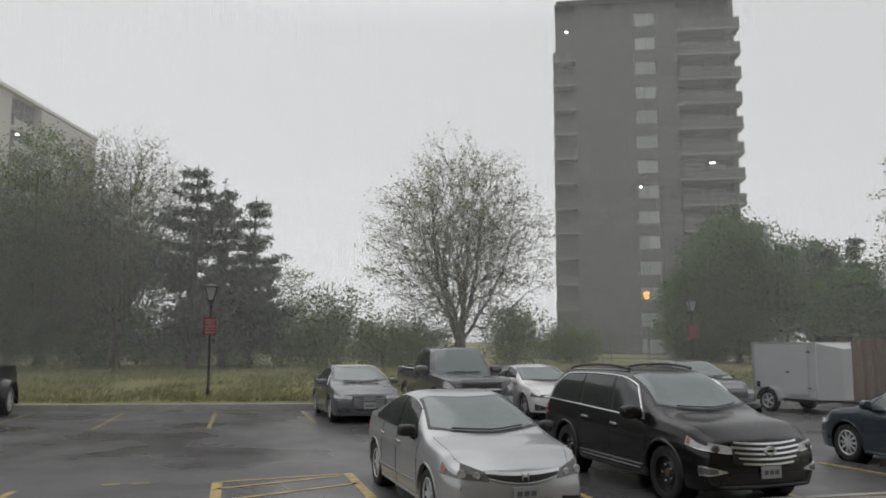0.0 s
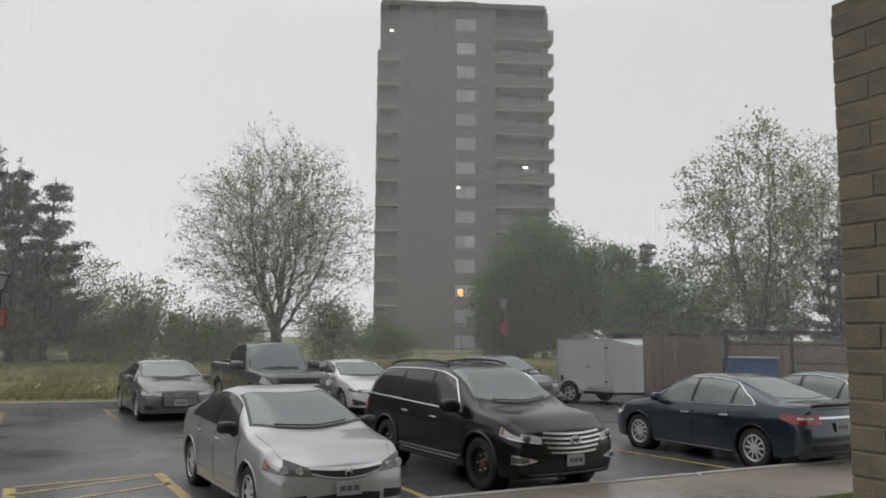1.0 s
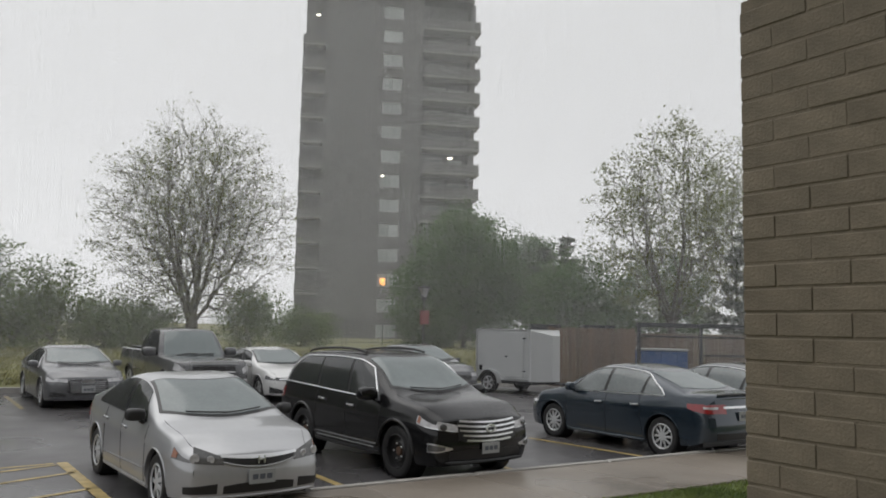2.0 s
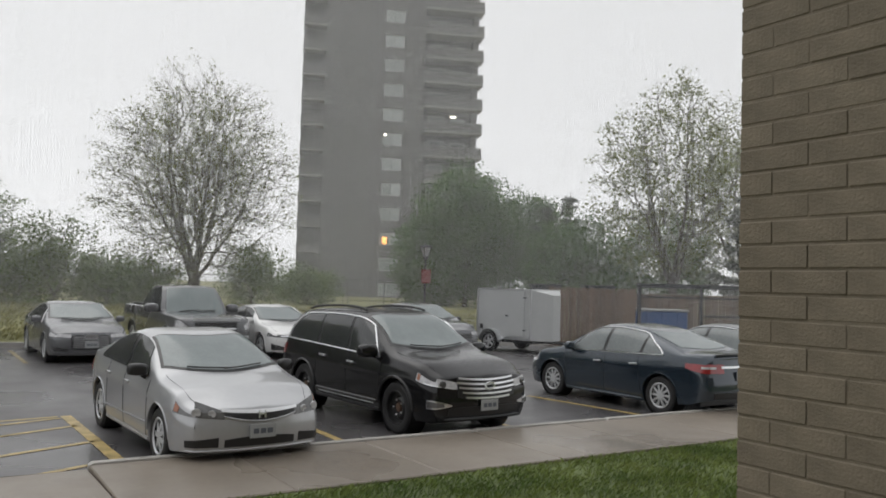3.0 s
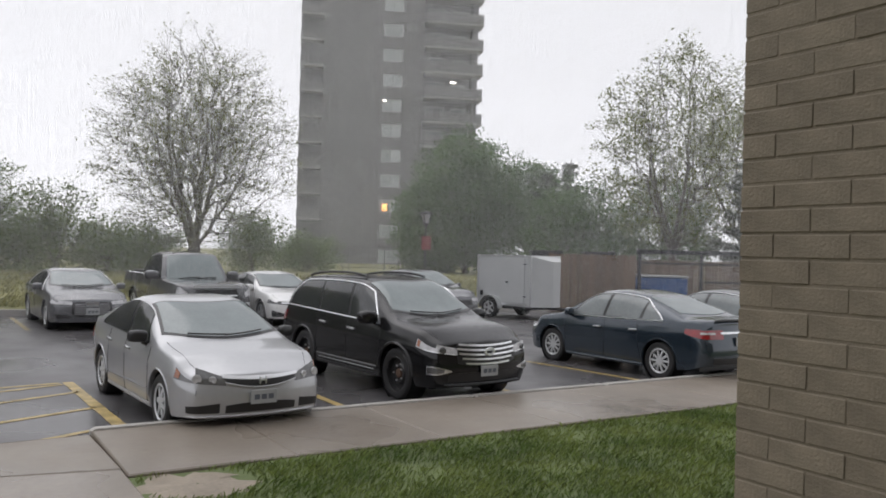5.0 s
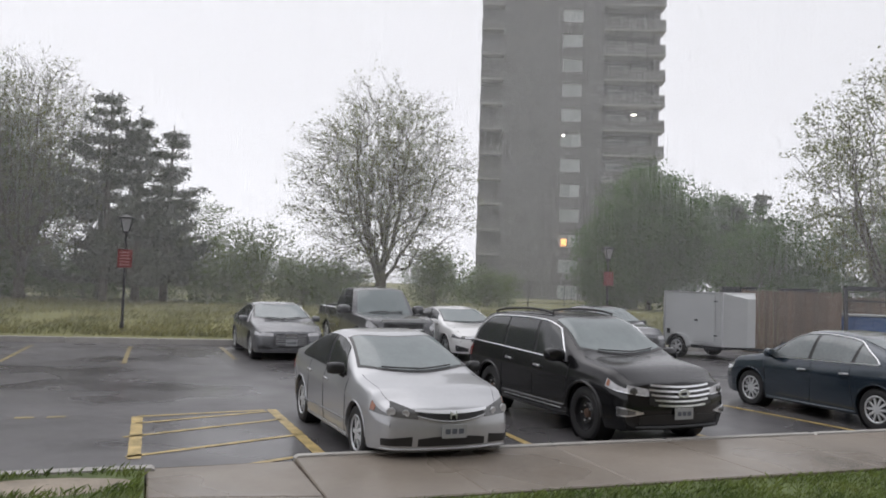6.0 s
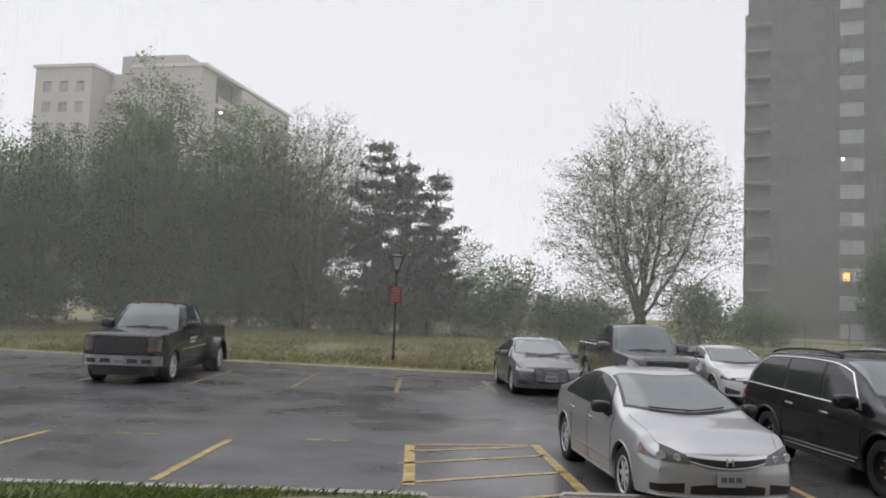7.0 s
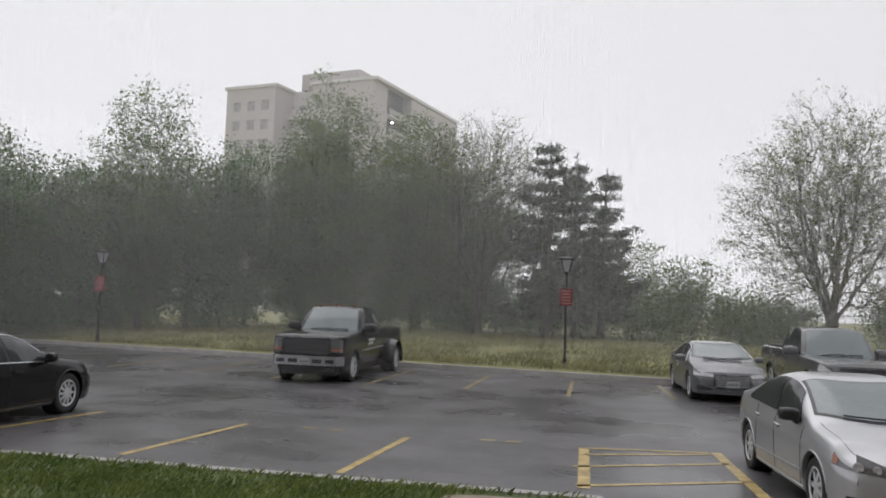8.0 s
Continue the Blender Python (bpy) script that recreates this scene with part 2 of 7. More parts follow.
def far_kerb(x):
    """y of the far kerb's face at x."""
    return 25.1 + 0.085 * (x + 6.0) if x < 3 else 25.87 + 0.16 * (x - 3)


def lawn_height(x, y):
    d = y - far_kerb(x)
    z = 0.16 + 0.09 * min(max(d, 0), 2.5) + 0.024 * min(max(d - 2.5, 0), 16)
    return z + 0.04 * noise.noise(Vector((x * 0.3, y * 0.3, 0))) * min(1, max(0, d))


# ---- ground ----
def build_ground():
    xs = [-1500, -400, -140, -80, -60] + lin(-50, 60, 56) + [80, 110, 160, 400, 1500]
    def height(x, v):
        return -0.012
    ground = part("ground", grid_mesh(lambda x, y: (x, y, -0.02), [-2500, -200, 0, 200, 2500], [-2500, -200, 0, 200, 2500]), FAR_LAWN)
    tagged(ground, "wide wet grassy ground reaching the misty horizon", "ground", kind="structure")
    a = lambda u, v: lot(u, v, 0.0)
    bm = bmesh.new()
    vs = [bm.verts.new(p) for p in (lot(-60, 0.0), lot(45, 0.0), Vector((45, 34, 0)), Vector((20, 36, 0)), Vector((3, far_kerb(3) + 0.1, 0)), Vector((-60, far_kerb(-60) + 0.1, 0)))]
    bm.faces.new(vs)
    road = part("parking_lot_surface", bm, ASPHALT)
    tagged(road, "dark wet asphalt of a parking lot with thin puddles", "asphalt", kind="structure")
    rows = []
    ds = [0.16, 0.6, 1.2, 2.0, 2.8, 4, 6, 8, 10, 13, 16, 20, 26, 40, 80, 170]
    lx = lin(-70, 44, 96)
    lawn = part("far_lawn", grid_mesh(lambda x, d: (x, far_kerb(x) + d, lawn_height(x, far_kerb(x) + d) if d > 0.2 else 0.15), lx, ds), FAR_LAWN, smooth=True)
    tagged(lawn, "rough yellow-green lawn rising behind the far kerb", "lawn", kind="structure")
    # near lawns, right and left of the path
    def mound(u, v):
        return lot(u, v, 0.125 + 0.02 * noise.noise(Vector((u * 1.5, v * 1.5, 3))))
    right = part("near_lawn", grid_mesh(mound, lin(0.0, 14, 40), lin(-16, -1.85, 40)), SOIL, smooth=True)
    tagged(right, "short wet green lawn with bare muddy edge beside the path", "lawn", kind="structure")
    left = part("near_lawn", grid_mesh(mound, lin(-30, -1.52, 60), lin(-16, -0.16, 40)), SOIL, smooth=True)
    tagged(left, "short green lawn with pale grass behind the near kerb", "lawn", kind="structure")
    mud = part("mud_patch", grid_mesh(lambda a, r: lot(0.45 + r * 0.55 * math.cos(a) * (1 + 0.7 * noise.noise(Vector((math.cos(a) * 2.6, math.sin(a) * 2.6, 1)))), -2.30 + r * 0.48 * math.sin(a) * (1 + 0.7 * noise.noise(Vector((math.sin(a) * 2.6, math.cos(a) * 2.6, 5)))), 0.140 - 0.03 * r * r * r),
                                   lin(0, 2 * math.pi, 28), [0.02, 0.4, 0.75, 1.0]), MUD, smooth=True)
    tagged(mud, "bare wet mud patch beside the concrete path", "mud", kind="structure")
    mud2 = part("mud_patch", grid_mesh(lambda a, r: lot(-2.35 + r * 0.8 * math.cos(a) * (1 + 0.3 * noise.noise(Vector((math.cos(a) * 2, math.sin(a) * 2, 9)))), -0.62 + r * 0.36 * math.sin(a), 0.140 - 0.02 * r * r),
                                    lin(0, 2 * math.pi, 28), [0.02, 0.4, 0.75, 1.0]), MUD, smooth=True)
    tagged(mud2, "bare wet mud patch beside the near kerb", "mud", kind="structure")


def slab_piece(parent, name, corners, z, depth, material, edge=0.012):
    """A paving slab with chamfered rim over the four corners."""
    c = sum(corners, Vector()) / 4
    top = [Vector((p.x, p.y, 0)) for p in corners]
    ins = [p + (Vector((c.x, c.y, 0)) - p).normalized() * edge * 1.6 for p in top]
    zs = z if isinstance(z, (list, tuple)) else [z] * 4
    verts = [(p.x, p.y, zz) for p, zz in zip(ins, zs)] + [(p.x, p.y, zz - edge) for p, zz in zip(top, zs)] + [(p.x, p.y, zz - depth) for p, zz in zip(top, zs)]
    faces = [(0, 1, 2, 3)] + [(i, 4 + i, 4 + (i + 1) % 4, (i + 1) % 4) for i in range(4)] + [(4 + i, 8 + i, 8 + (i + 1) % 4, 4 + (i + 1) % 4) for i in range(4)]
    return obj(name, verts, faces, material, parent)


def build_paving():
    walkway = thing("pavement", Matrix(), "wet tan concrete sidewalk slabs along the parking stalls", "sidewalk", kind="structure")
    u = 0.0
    for i in range(9):
        w = 1.62 if i else 1.5
        slab_piece(walkway, "slab", [lot(u + 0.004, -1.84), lot(u + w - 0.004, -1.84), lot(u + w - 0.004, -0.02), lot(u + 0.004, -0.02)], 0.155, 0.15, CONCRETE)
        u += w
    # the edge of the sidewalk towards the lot
    u = 0.0
    for i in range(6):
        slab_piece(walkway, "kerb_stone", [lot(u + 0.003, -0.016), lot(u + 2.4, -0.016), lot(u + 2.4, 0.10), lot(u + 0.003, 0.10)], 0.172, 0.17, KERB, 0.025)
        u += 2.4
    path = thing("pavement", Matrix(), "wet concrete path with a ramp down to the parking lot", "path", kind="structure")
    slab_piece(path, "slab", [lot(-1.5, -1.30), lot(-0.006, -1.62), lot(-0.006, 0.0), lot(-1.5, 0.0)], [0.150, 0.155, 0.115, 0.105], 0.15, CONCRETE)
    slab_piece(path, "slab", [lot(-1.5, 0.0), lot(-0.006, 0.0), lot(-0.006, 0.42), lot(-1.5, 0.34)], [0.105, 0.115, 0.008, 0.008], 0.1, CONCRETE)
    v = -1.30
    for i in range(8):
        dv = 1.55
        a = 0.32 if i == 0 else 0.0
        slab_piece(path, "slab", [lot(-1.5, v - dv), lot(-0.006, v - dv), lot(-0.006, v - a - 0.01), lot(-1.5, v - 0.01)], 0.15, 0.15, CONCRETE)
        v -= dv
    kerb = thing("kerb", Matrix(), "low concrete kerb along the near lawn", "kerb", kind="structure")
    u = -1.42
    for i in range(10):
        slab_piece(kerb, "kerb_stone", [lot(u - 2.4, -0.16), lot(u - 0.006, -0.16), lot(u - 0.006, 0.0), lot(u - 2.4, 0.0)], 0.145, 0.145, KERB, 0.02)
        u -= 2.4
    fk = thing("kerb", Matrix(), "pale concrete kerb along the far lawn", "kerb", kind="structure")
    x = -58.0
    while x < 20:
        x1 = x + 2.6
        slab_piece(fk, "kerb_stone", [Vector((x + 0.006, far_kerb(x), 0)), Vector((x1 - 0.006, far_kerb(x1), 0)), Vector((x1 - 0.006, far_kerb(x1) + 0.2, 0)), Vector((x + 0.006, far_kerb(x) + 0.2, 0))], 0.17, 0.17, KERB, 0.03)
        x = x1


def stripe(parent, p0, p1, w=0.11, paint_on=None):
    a, b = Vector((*p0, 0)), Vector((*p1, 0))
    d = (b - a).normalized()
    s = Vector((-d.y, d.x, 0)) * w / 2
    n = max(2, int((b - a).length / 0.12))
    L, Rr = [], []
    for i in range(n + 1):
        p = a.lerp(b, i / n)
        k = 1 + 0.12 * noise.noise(Vector((p.x * 9, p.y * 9, 7)))
        L.append((p + s * k).to_tuple()[:2] + (0.006,))
        Rr.append((p - s * k).to_tuple()[:2] + (0.006,))
    verts = L + Rr
    m = n + 1
    return obj("line", verts, [(i, i + m, i + m + 1, i + 1) for i in range(n)], paint_on or YELLOW, parent)


def build_markings():
    near = thing("road_marking", Matrix(), "worn yellow stall lines and hatched box on wet asphalt", "road marking", kind="structure")
    box_bl, box_tl, corner = (-2.48, 9.50), (-3.19, 12.30), (-1.35, 13.12)
    stripe(near, box_bl, box_tl, 0.15)
    stripe(near, corner, (-0.42, 9.85), 0.15)
    stripe(near, box_tl, (-1.45, 13.05), 0.09)
    for p0, p1 in (((-3.05, 11.75), (-1.40, 12.92)), ((-2.95, 10.75), (-1.10, 12.25)), ((-2.60, 9.60), (-0.78, 11.05)), ((-1.35, 9.15), (-0.55, 9.80))):
        stripe(near, p0, p1, 0.09)
    for p0, p1 in (((-5.30, 8.62), (-5.82, 11.53)), ((-8.22, 8.0), (-8.62, 11.1)), ((-11.15, 7.6), (-11.45, 10.7)), ((2.30, 10.45), (1.50, 13.6)), ((7.72, 11.85), (6.72, 14.4)), ((5.0, 11.2), (4.25, 14.0))):
        stripe(near, p0, p1)
    for cx, cy in ((-7.34, 11.42), (-4.48, 12.12)):
        for k in (-1, 1):
            stripe(near, (cx + k * 0.2 - 0.12, cy + k * 0.05 - 0.03), (cx + k * 0.2 + 0.12, cy + k * 0.05 + 0.03), 0.14, FADED)
    far = thing("road_marking", Matrix(), "worn yellow stall lines along the far kerb", "road marking", kind="structure")
    for p0, p1 in (((-4.05, 24.49), (-3.1, 20.98)), ((-6.51, 24.0), (-5.41, 19.46)), ((-9.13, 23.8), (-8.08, 19.25)), ((-11.75, 23.6), (-10.47, 18.24)), ((-14.5, 23.4), (-13.2, 18.0)), ((-17.25, 22.9), (-15.8, 17.66)), ((-20.0, 22.8), (-18.5, 17.4))):
        stripe(far, p0, p1, 0.11, FADED)


# ---- buildings ----
def wall_with_openings(name, w, h, holes, material, parent, m, thick=0.35):
    """An upright wall from x 0 to w and z 0 to h in the pose m, its outer face at y 0, with holes (x0, x1, z0, z1) through it."""
    xs = sorted({0.0, w, *[a for q in holes for a in q[:2]]})
    zs = sorted({0.0, h, *[a for q in holes for a in q[2:]]})
    solid = [[not any(q[0] <= (x0 + x1) / 2 <= q[1] and q[2] <= (z0 + z1) / 2 <= q[3] for q in holes) for z0, z1 in zip(zs, zs[1:])] for x0, x1 in zip(xs, xs[1:])]
    verts, faces = [], []

    def quad(*ps):
        i = len(verts)
        verts.extend(ps)
        faces.append((i, i + 1, i + 2, i + 3))
    nx, nz = len(xs) - 1, len(zs) - 1
    for i in range(nx):
        for j in range(nz):
            if not solid[i][j]:
                continue
            a, b, c, d = xs[i], xs[i + 1], zs[j], zs[j + 1]
            quad((a, 0, c), (b, 0, c), (b, 0, d), (a, 0, d))
            quad((b, thick, c), (a, thick, c), (a, thick, d), (b, thick, d))
            if i == 0 or not solid[i - 1][j]:
                quad((a, thick, c), (a, 0, c), (a, 0, d), (a, thick, d))
            if i == nx - 1 or not solid[i + 1][j]:
                quad((b, 0, c), (b, thick, c), (b, thick, d), (b, 0, d))
            if j == 0 or not solid[i][j - 1]:
                quad((a, thick, c), (b, thick, c), (b, 0, c), (a, 0, c))
            if j == nz - 1 or not solid[i][j + 1]:
                quad((a, 0, d), (b, 0, d), (b, thick, d), (a, thick, d))
    ob = obj(name, verts, faces, material, parent)
    ob.matrix_local = m
    return ob


def window_in(parent, m, w, h, pane_material, blind=0.0):
    win = part("window", add_box(add_box(add_box(add_box(bmesh.new(), m @ pose(0, 0, -h / 2 + 0.04), w, 0.08, 0.08), m @ pose(0, 0, h / 2 - 0.04), w, 0.08, 0.08),
                                         m @ pose(-w / 2 + 0.04, 0, 0), 0.08, 0.08, h - 0.16), m @ pose(w / 2 - 0.04, 0, 0), 0.08, 0.08, h - 0.16), FRAME, parent)
    part("pane", box(m @ pose(-w / 4 + 0.01, 0.03, 0), w / 2 - 0.06, 0.03, h - 0.16), pane_material, win)
    part("pane", box(m @ pose(w / 4 - 0.01, 0.045, 0), w / 2 - 0.06, 0.03, h - 0.16), pane_material, win)
    return win


def build_tower():
    a, b = Vector((12.45, 86.1, 0)), Vector((31.7, 83.2, 0))
    ang = math.degrees(math.atan2(b.y - a.y, b.x - a.x))
    t = thing("apartment_tower", pose(a.x, a.y, 0, 0, 0, ang), "dark grey brick apartment tower with a balcony stack, in rain", "apartment building")
    W, H, D, FL = 19.3, 39.2, 24.0, 2.74
    base_z = [H - 1.0 - FL * (k + 1) + 0.1 for k in range(14)]
    # main brick front: from the left recess to the balcony bay
    wins = [(8.75, 10.85, z + 1.0, z + 2.35) for z in base_z]
    wall_with_openings("wall", 10.9, H, [(q[0] - 2.3, q[1] - 2.3, q[2], q[3]) for q in wins], TOWER, t, pose(2.3, 0, 0))
    part("wall", box(pose(14.6 - 0.25, D / 2 + 1.8, H / 2), 9.3, D - 0.4, H), TOWER_DARK, t)
    part("wall", box(pose(5.0, D / 2 + 1.8, H / 2), 9.4, D - 0.4, H), TOWER_DARK, t)
    part("wall", box(pose(19.0, D / 2 + 0.6, H / 2), 0.6, D, H), TOWER, t)
    part("wall", box(pose(0.05, 1.5, (H - 2 * FL) / 2), 0.3, 2.6, H - 2 * FL), TOWER, t)
    part("roof", add_box(box(pose(9.55, D / 2, H + 0.12), W - 0.4, D + 0.4, 0.24), pose(9.55, 0.12, H + 0.45), W - 0.8, 0.25, 0.45), TOWER_RAIL, t)
    part("lift_house", box(pose(9.7, 5, H + 0.9), 3.0, 6, 1.5), TOWER, t)
    for k, z in enumerate(base_z):
        window_in(t, pose(9.8, 0.12, z + 1.675), 2.1, 1.35, CURTAIN)
        part("spandrel", box(pose(9.8, -0.03, z + 0.82), 2.0, 0.06, 0.32), TOWER_RAIL, t)
        # balcony bay on the face, with slab, solid parapet and dark doors behind
        bal = part("balcony", box(pose(16.45, 0.55, z + 0.02), 6.5, 2.4, 0.2), TOWER_SLAB, t)
        part("parapet", box(pose(16.45, -0.58, z + 0.62), 6.3, 0.1, 0.95), TOWER_RAIL, bal)
        part("parapet", box(pose(19.62, 0.4, z + 0.62), 0.1, 1.85, 0.95), TOWER_RAIL, bal)
        part("rail", box(pose(16.45, -0.58, z + 1.17), 6.5, 0.07, 0.06), TOWER_SLAB, bal)
        window_in(t, pose(14.9, 1.9, z + 1.2), 1.9, 2.0, PANE)
        window_in(t, pose(17.4, 1.9, z + 1.3), 1.6, 1.5, PANE if k % 3 else CURTAIN)
        # balconies round the other corner
        if k > 0:
            b2 = part("balcony", box(pose(1.1, 1.2, z + 0.02), 2.5, 3.0, 0.18), TOWER_SLAB, t)
            part("parapet", box(pose(1.1, -0.2, z + 0.6), 2.4, 0.1, 0.95), TOWER_RAIL, b2)
            part("parapet", box(pose(-0.1, 1.2, z + 0.6), 0.1, 2.6, 0.95), TOWER_RAIL, b2)
    part("wall", box(pose(1.3, D / 2 + 0.9, H / 2), 2.3, D - 0.6, H), TOWER, t)
    # lamps that are lit on this wet afternoon
    part("lamp", lathe([(0.01, -0.1), (0.14, -0.08), (0.18, 0.0), (0.1, 0.1), (0.01, 0.12)], sides=12), WARM, t, "lit warm lamp").matrix_local = pose(9.15, -0.18, 7.05)
    part("window", box(pose(9.3, -0.02, 6.95), 0.55, 0.05, 0.75), WARM, t, "warmly lit window")
    part("lamp", box(pose(16.6, 0.6, base_z[6] + 2.0), 0.55, 0.15, 0.12), WHITE_LAMP, t, "lit white lamp")
    part("lamp", box(pose(9.0, 0.0, base_z[7] + 2.2), 0.22, 0.12, 0.14), WHITE_LAMP, t, "lit white lamp")
    part("lamp", box(pose(1.4, 0.0, base_z[0] + 0.7), 0.35, 0.12, 0.12), WHITE_LAMP, t, "lit white lamp")
    return t


def build_pale_block():
    t = thing("apartment_block", pose(0, 0, 0), "pale rendered apartment block seen through rain behind trees", "apartment building")
    H = 32.0
    FL = 2.75
    zs = [H - 3.3 - FL * k for k in range(10)]
    holes = [(x, x + 1.3, z, z + 1.4) for z in zs for x in (1.2, 3.7, 6.1)]
    wall_with_openings("wall", 8.4, H, holes, PALE, t, pose(-75.7, 90, 0))
    for q in holes:
        window_in(t, pose(-75.7 + (q[0] + q[1]) / 2, 90.2, (q[2] + q[3]) / 2), 1.3, 1.4, PALE_PANE)
    part("wall", box(pose(-71.5, 101, H / 2), 8.36, 21.2, H - 0.05), PALE, t)
    part("wall", box(pose(-64.6, 104, H / 2), 5.4, 19.6, H - 0.05), PALE, t)
    for k, z in enumerate(zs):
        bal = part("balcony", box(pose(-64.7, 93.6, z - 0.7), 5.0, 1.4, 0.18), PALE_TRIM, t)
        part("parapet", box(pose(-64.7, 92.95, z - 0.15), 5.0, 0.1, 0.9), PALE, bal)
        window_in(t, pose(-64.7, 94.1, z + 0.5), 3.0, 1.7, PALE_PANE)
    front = [(0.5, 1.6, z, z + 1.3) for z in zs]
    wall_with_openings("wall", 9.7, H, [(8.1 - 2.6, 9.0 - 2.6, zs[0], zs[0] + 1.2)] + front, PALE, t, pose(-62.0, 91.2, 0))
    for q in front:
        window_in(t, pose(-62.0 + 1.05, 91.4, (q[2] + q[3]) / 2), 1.1, 1.3, PALE_PANE)
    part("wall", box(pose(-57.6, 105, H / 2), 8.0, 26, H - 0.05), PALE, t)
    part("wall", box(pose(-52.6, 93.2, H / 2), 0.7, 3.3, H - 0.04), PALE, t)
    part("wall", box(pose(-53.4, 97.8, H / 2), 1.0, 6, H - 0.06), TOWER_DARK, t)
    part("wall", box(pose(-52.4, 109.5, H / 2), 1.2, 16.5, H - 0.5), PALE, t)
    for k, z in enumerate(zs):
        bal = part("balcony", box(pose(-52.6, 97.8, z - 0.7), 1.5, 5.4, 0.2), PALE_TRIM, t)
        part("parapet", box(pose(-51.95, 97.8, z - 0.15), 0.1, 5.4, 0.9), PENT, bal)
        for yy in (104, 108, 112, 115.5):
            window_in(t, pose(-51.78, yy, z + 0.4, 0, 0, 90), 1.9, 1.4, PALE_PANE)
    part("roof", add_box(add_box(box(pose(-71.5, 101, H + 0.15), 9.0, 22.5, 0.4), pose(-64.6, 104.5, H + 0.1), 5.4, 20, 0.3), pose(-57.0, 104.5, H + 0.16), 10.6, 27, 0.42), PALE_TRIM, t)
    part("penthouse", box(pose(-61.0, 99, H + 1.35), 9.5, 10, 2.3), PENT, t)
    part("lamp", box(pose(-52.0, 96.0, zs[1] + 1.2), 0.3, 0.3, 0.2), WHITE_LAMP, t, "lit white lamp")
    part("lamp", box(pose(-52.0, 97.8, zs[4] + 1.2), 0.3, 0.3, 0.2), WHITE_LAMP, t, "lit white lamp")
    return t


# ---- the near brick wall: a corner at the entrance the viewer stands in ----
def build_entrance_wall():
    U, V = 0.465, -7.43
    TOP = 3.05
    wall = thing("wall_entrance", lot_pose(U, V), "buff brick wall corner of an entrance, damp", "brick wall", kind="structure")
    part("mortar_core", box(pose(0.22 + 0.0016, -2.4, TOP / 2 + 0.1), 0.44 - 0.0032, 4.8 - 0.0032, TOP - 0.2), MORTAR, wall)
    course, length, joint = 0.0675, 0.213, 0.006
    hb = course - joint

    def brick_mesh(sx, sy):
        c = 0.003
        x0, x1, y0, y1, z0, z1 = 0, sx, 0, sy, 0, hb
        vs, fs = [], []
        rings = [((x0, y0, x1, y1), z0, c), ((x0, y0, x1, y1), z0 + c, 0), ((x0, y0, x1, y1), z1 - c, 0), ((x0, y0, x1, y1), z1, c)]
        for (a, b, d, e), z, i in rings:
            vs += [(a + i, b + i, z), (d - i, b + i, z), (d - i, e - i, z), (a + i, e - i, z)]
        for k in range(3):
            o = 4 * k
            fs += [(o + j, o + (j + 1) % 4, o + 4 + (j + 1) % 4, o + 4 + j) for j in range(4)]
        fs += [(12, 13, 14, 15), (3, 2, 1, 0)]
        me = bpy.data.meshes.new("brick")
        me.from_pydata(vs, [], fs)
        me.materials.append(BRICK)
        return me
    full, half = brick_mesh(0.1, length - joint), brick_mesh(0.1, length / 2 - joint)
    end_full, end_half = brick_mesh(length - joint, 0.1), brick_mesh(length / 2 - joint, 0.1)
    rng = random.Random(5)
    count = 0
    rest_v, rest_f = [], []

    def lay(me, x, y, z):
        nonlocal count
        x += rng.uniform(-0.0015, 0.0015)
        if z > 1.0 and y > -1.15 and count < 300:
            ob = new("brick", me)
            ob.parent = wall
            ob.matrix_local = pose(x, y, z)
            count += 1
        else:
            o = len(rest_v)
            rest_v.extend([(v.co.x + x, v.co.y + y, v.co.z + z) for v in me.vertices])
            rest_f.extend([tuple(o + i for i in p.vertices) for p in me.polygons])
    for k in range(int((TOP - 0.12) / course)):
        z = 0.12 + k * course
        y = -0.0
        first = half if k % 2 else full
        step = length / 2 if k % 2 else length
        while y > -3.4:
            y -= step
            lay(first, 0.0, y + joint, z)
            first, step = full, length
    ob = obj("brickwork", rest_v, rest_f, BRICK, wall)
    tagged(ob, kind="stuff")
    # fascia and soffit over the entrance
    part("fascia", box(pose(0.20, -1.85, TOP + 0.13), 0.46, 3.75, 0.16, 0.01), SOFFIT, wall, "dark painted fascia over the wall")


def build_porch():
    # plain building behind the viewer, which closes the place
    b = thing("entrance_building", lot_pose(-1.0, -12.2), "plain buff brick building with an entrance", "building")
    part("wall", box(pose(-9.5, 0, 4.5), 12, 0.4, 9), BRICK, b)
    part("wall", box(pose(8.5, 0, 4.5), 14, 0.4, 9), BRICK, b)
    part("wall", box(pose(-1.0, 0, 5.75), 5.0, 0.38, 6.5), BRICK, b)
    part("door", box(pose(-1.0, 0.05, 1.25), 5.0, 0.12, 2.5), PANE, b)
    part("roof", box(pose(0, -4, 9.1), 31, 8.4, 0.25), SOFFIT, b)
    part("floor_slab", box(pose(0, -4, 0.07), 31, 8.0, 0.14), CONCRETE, b)


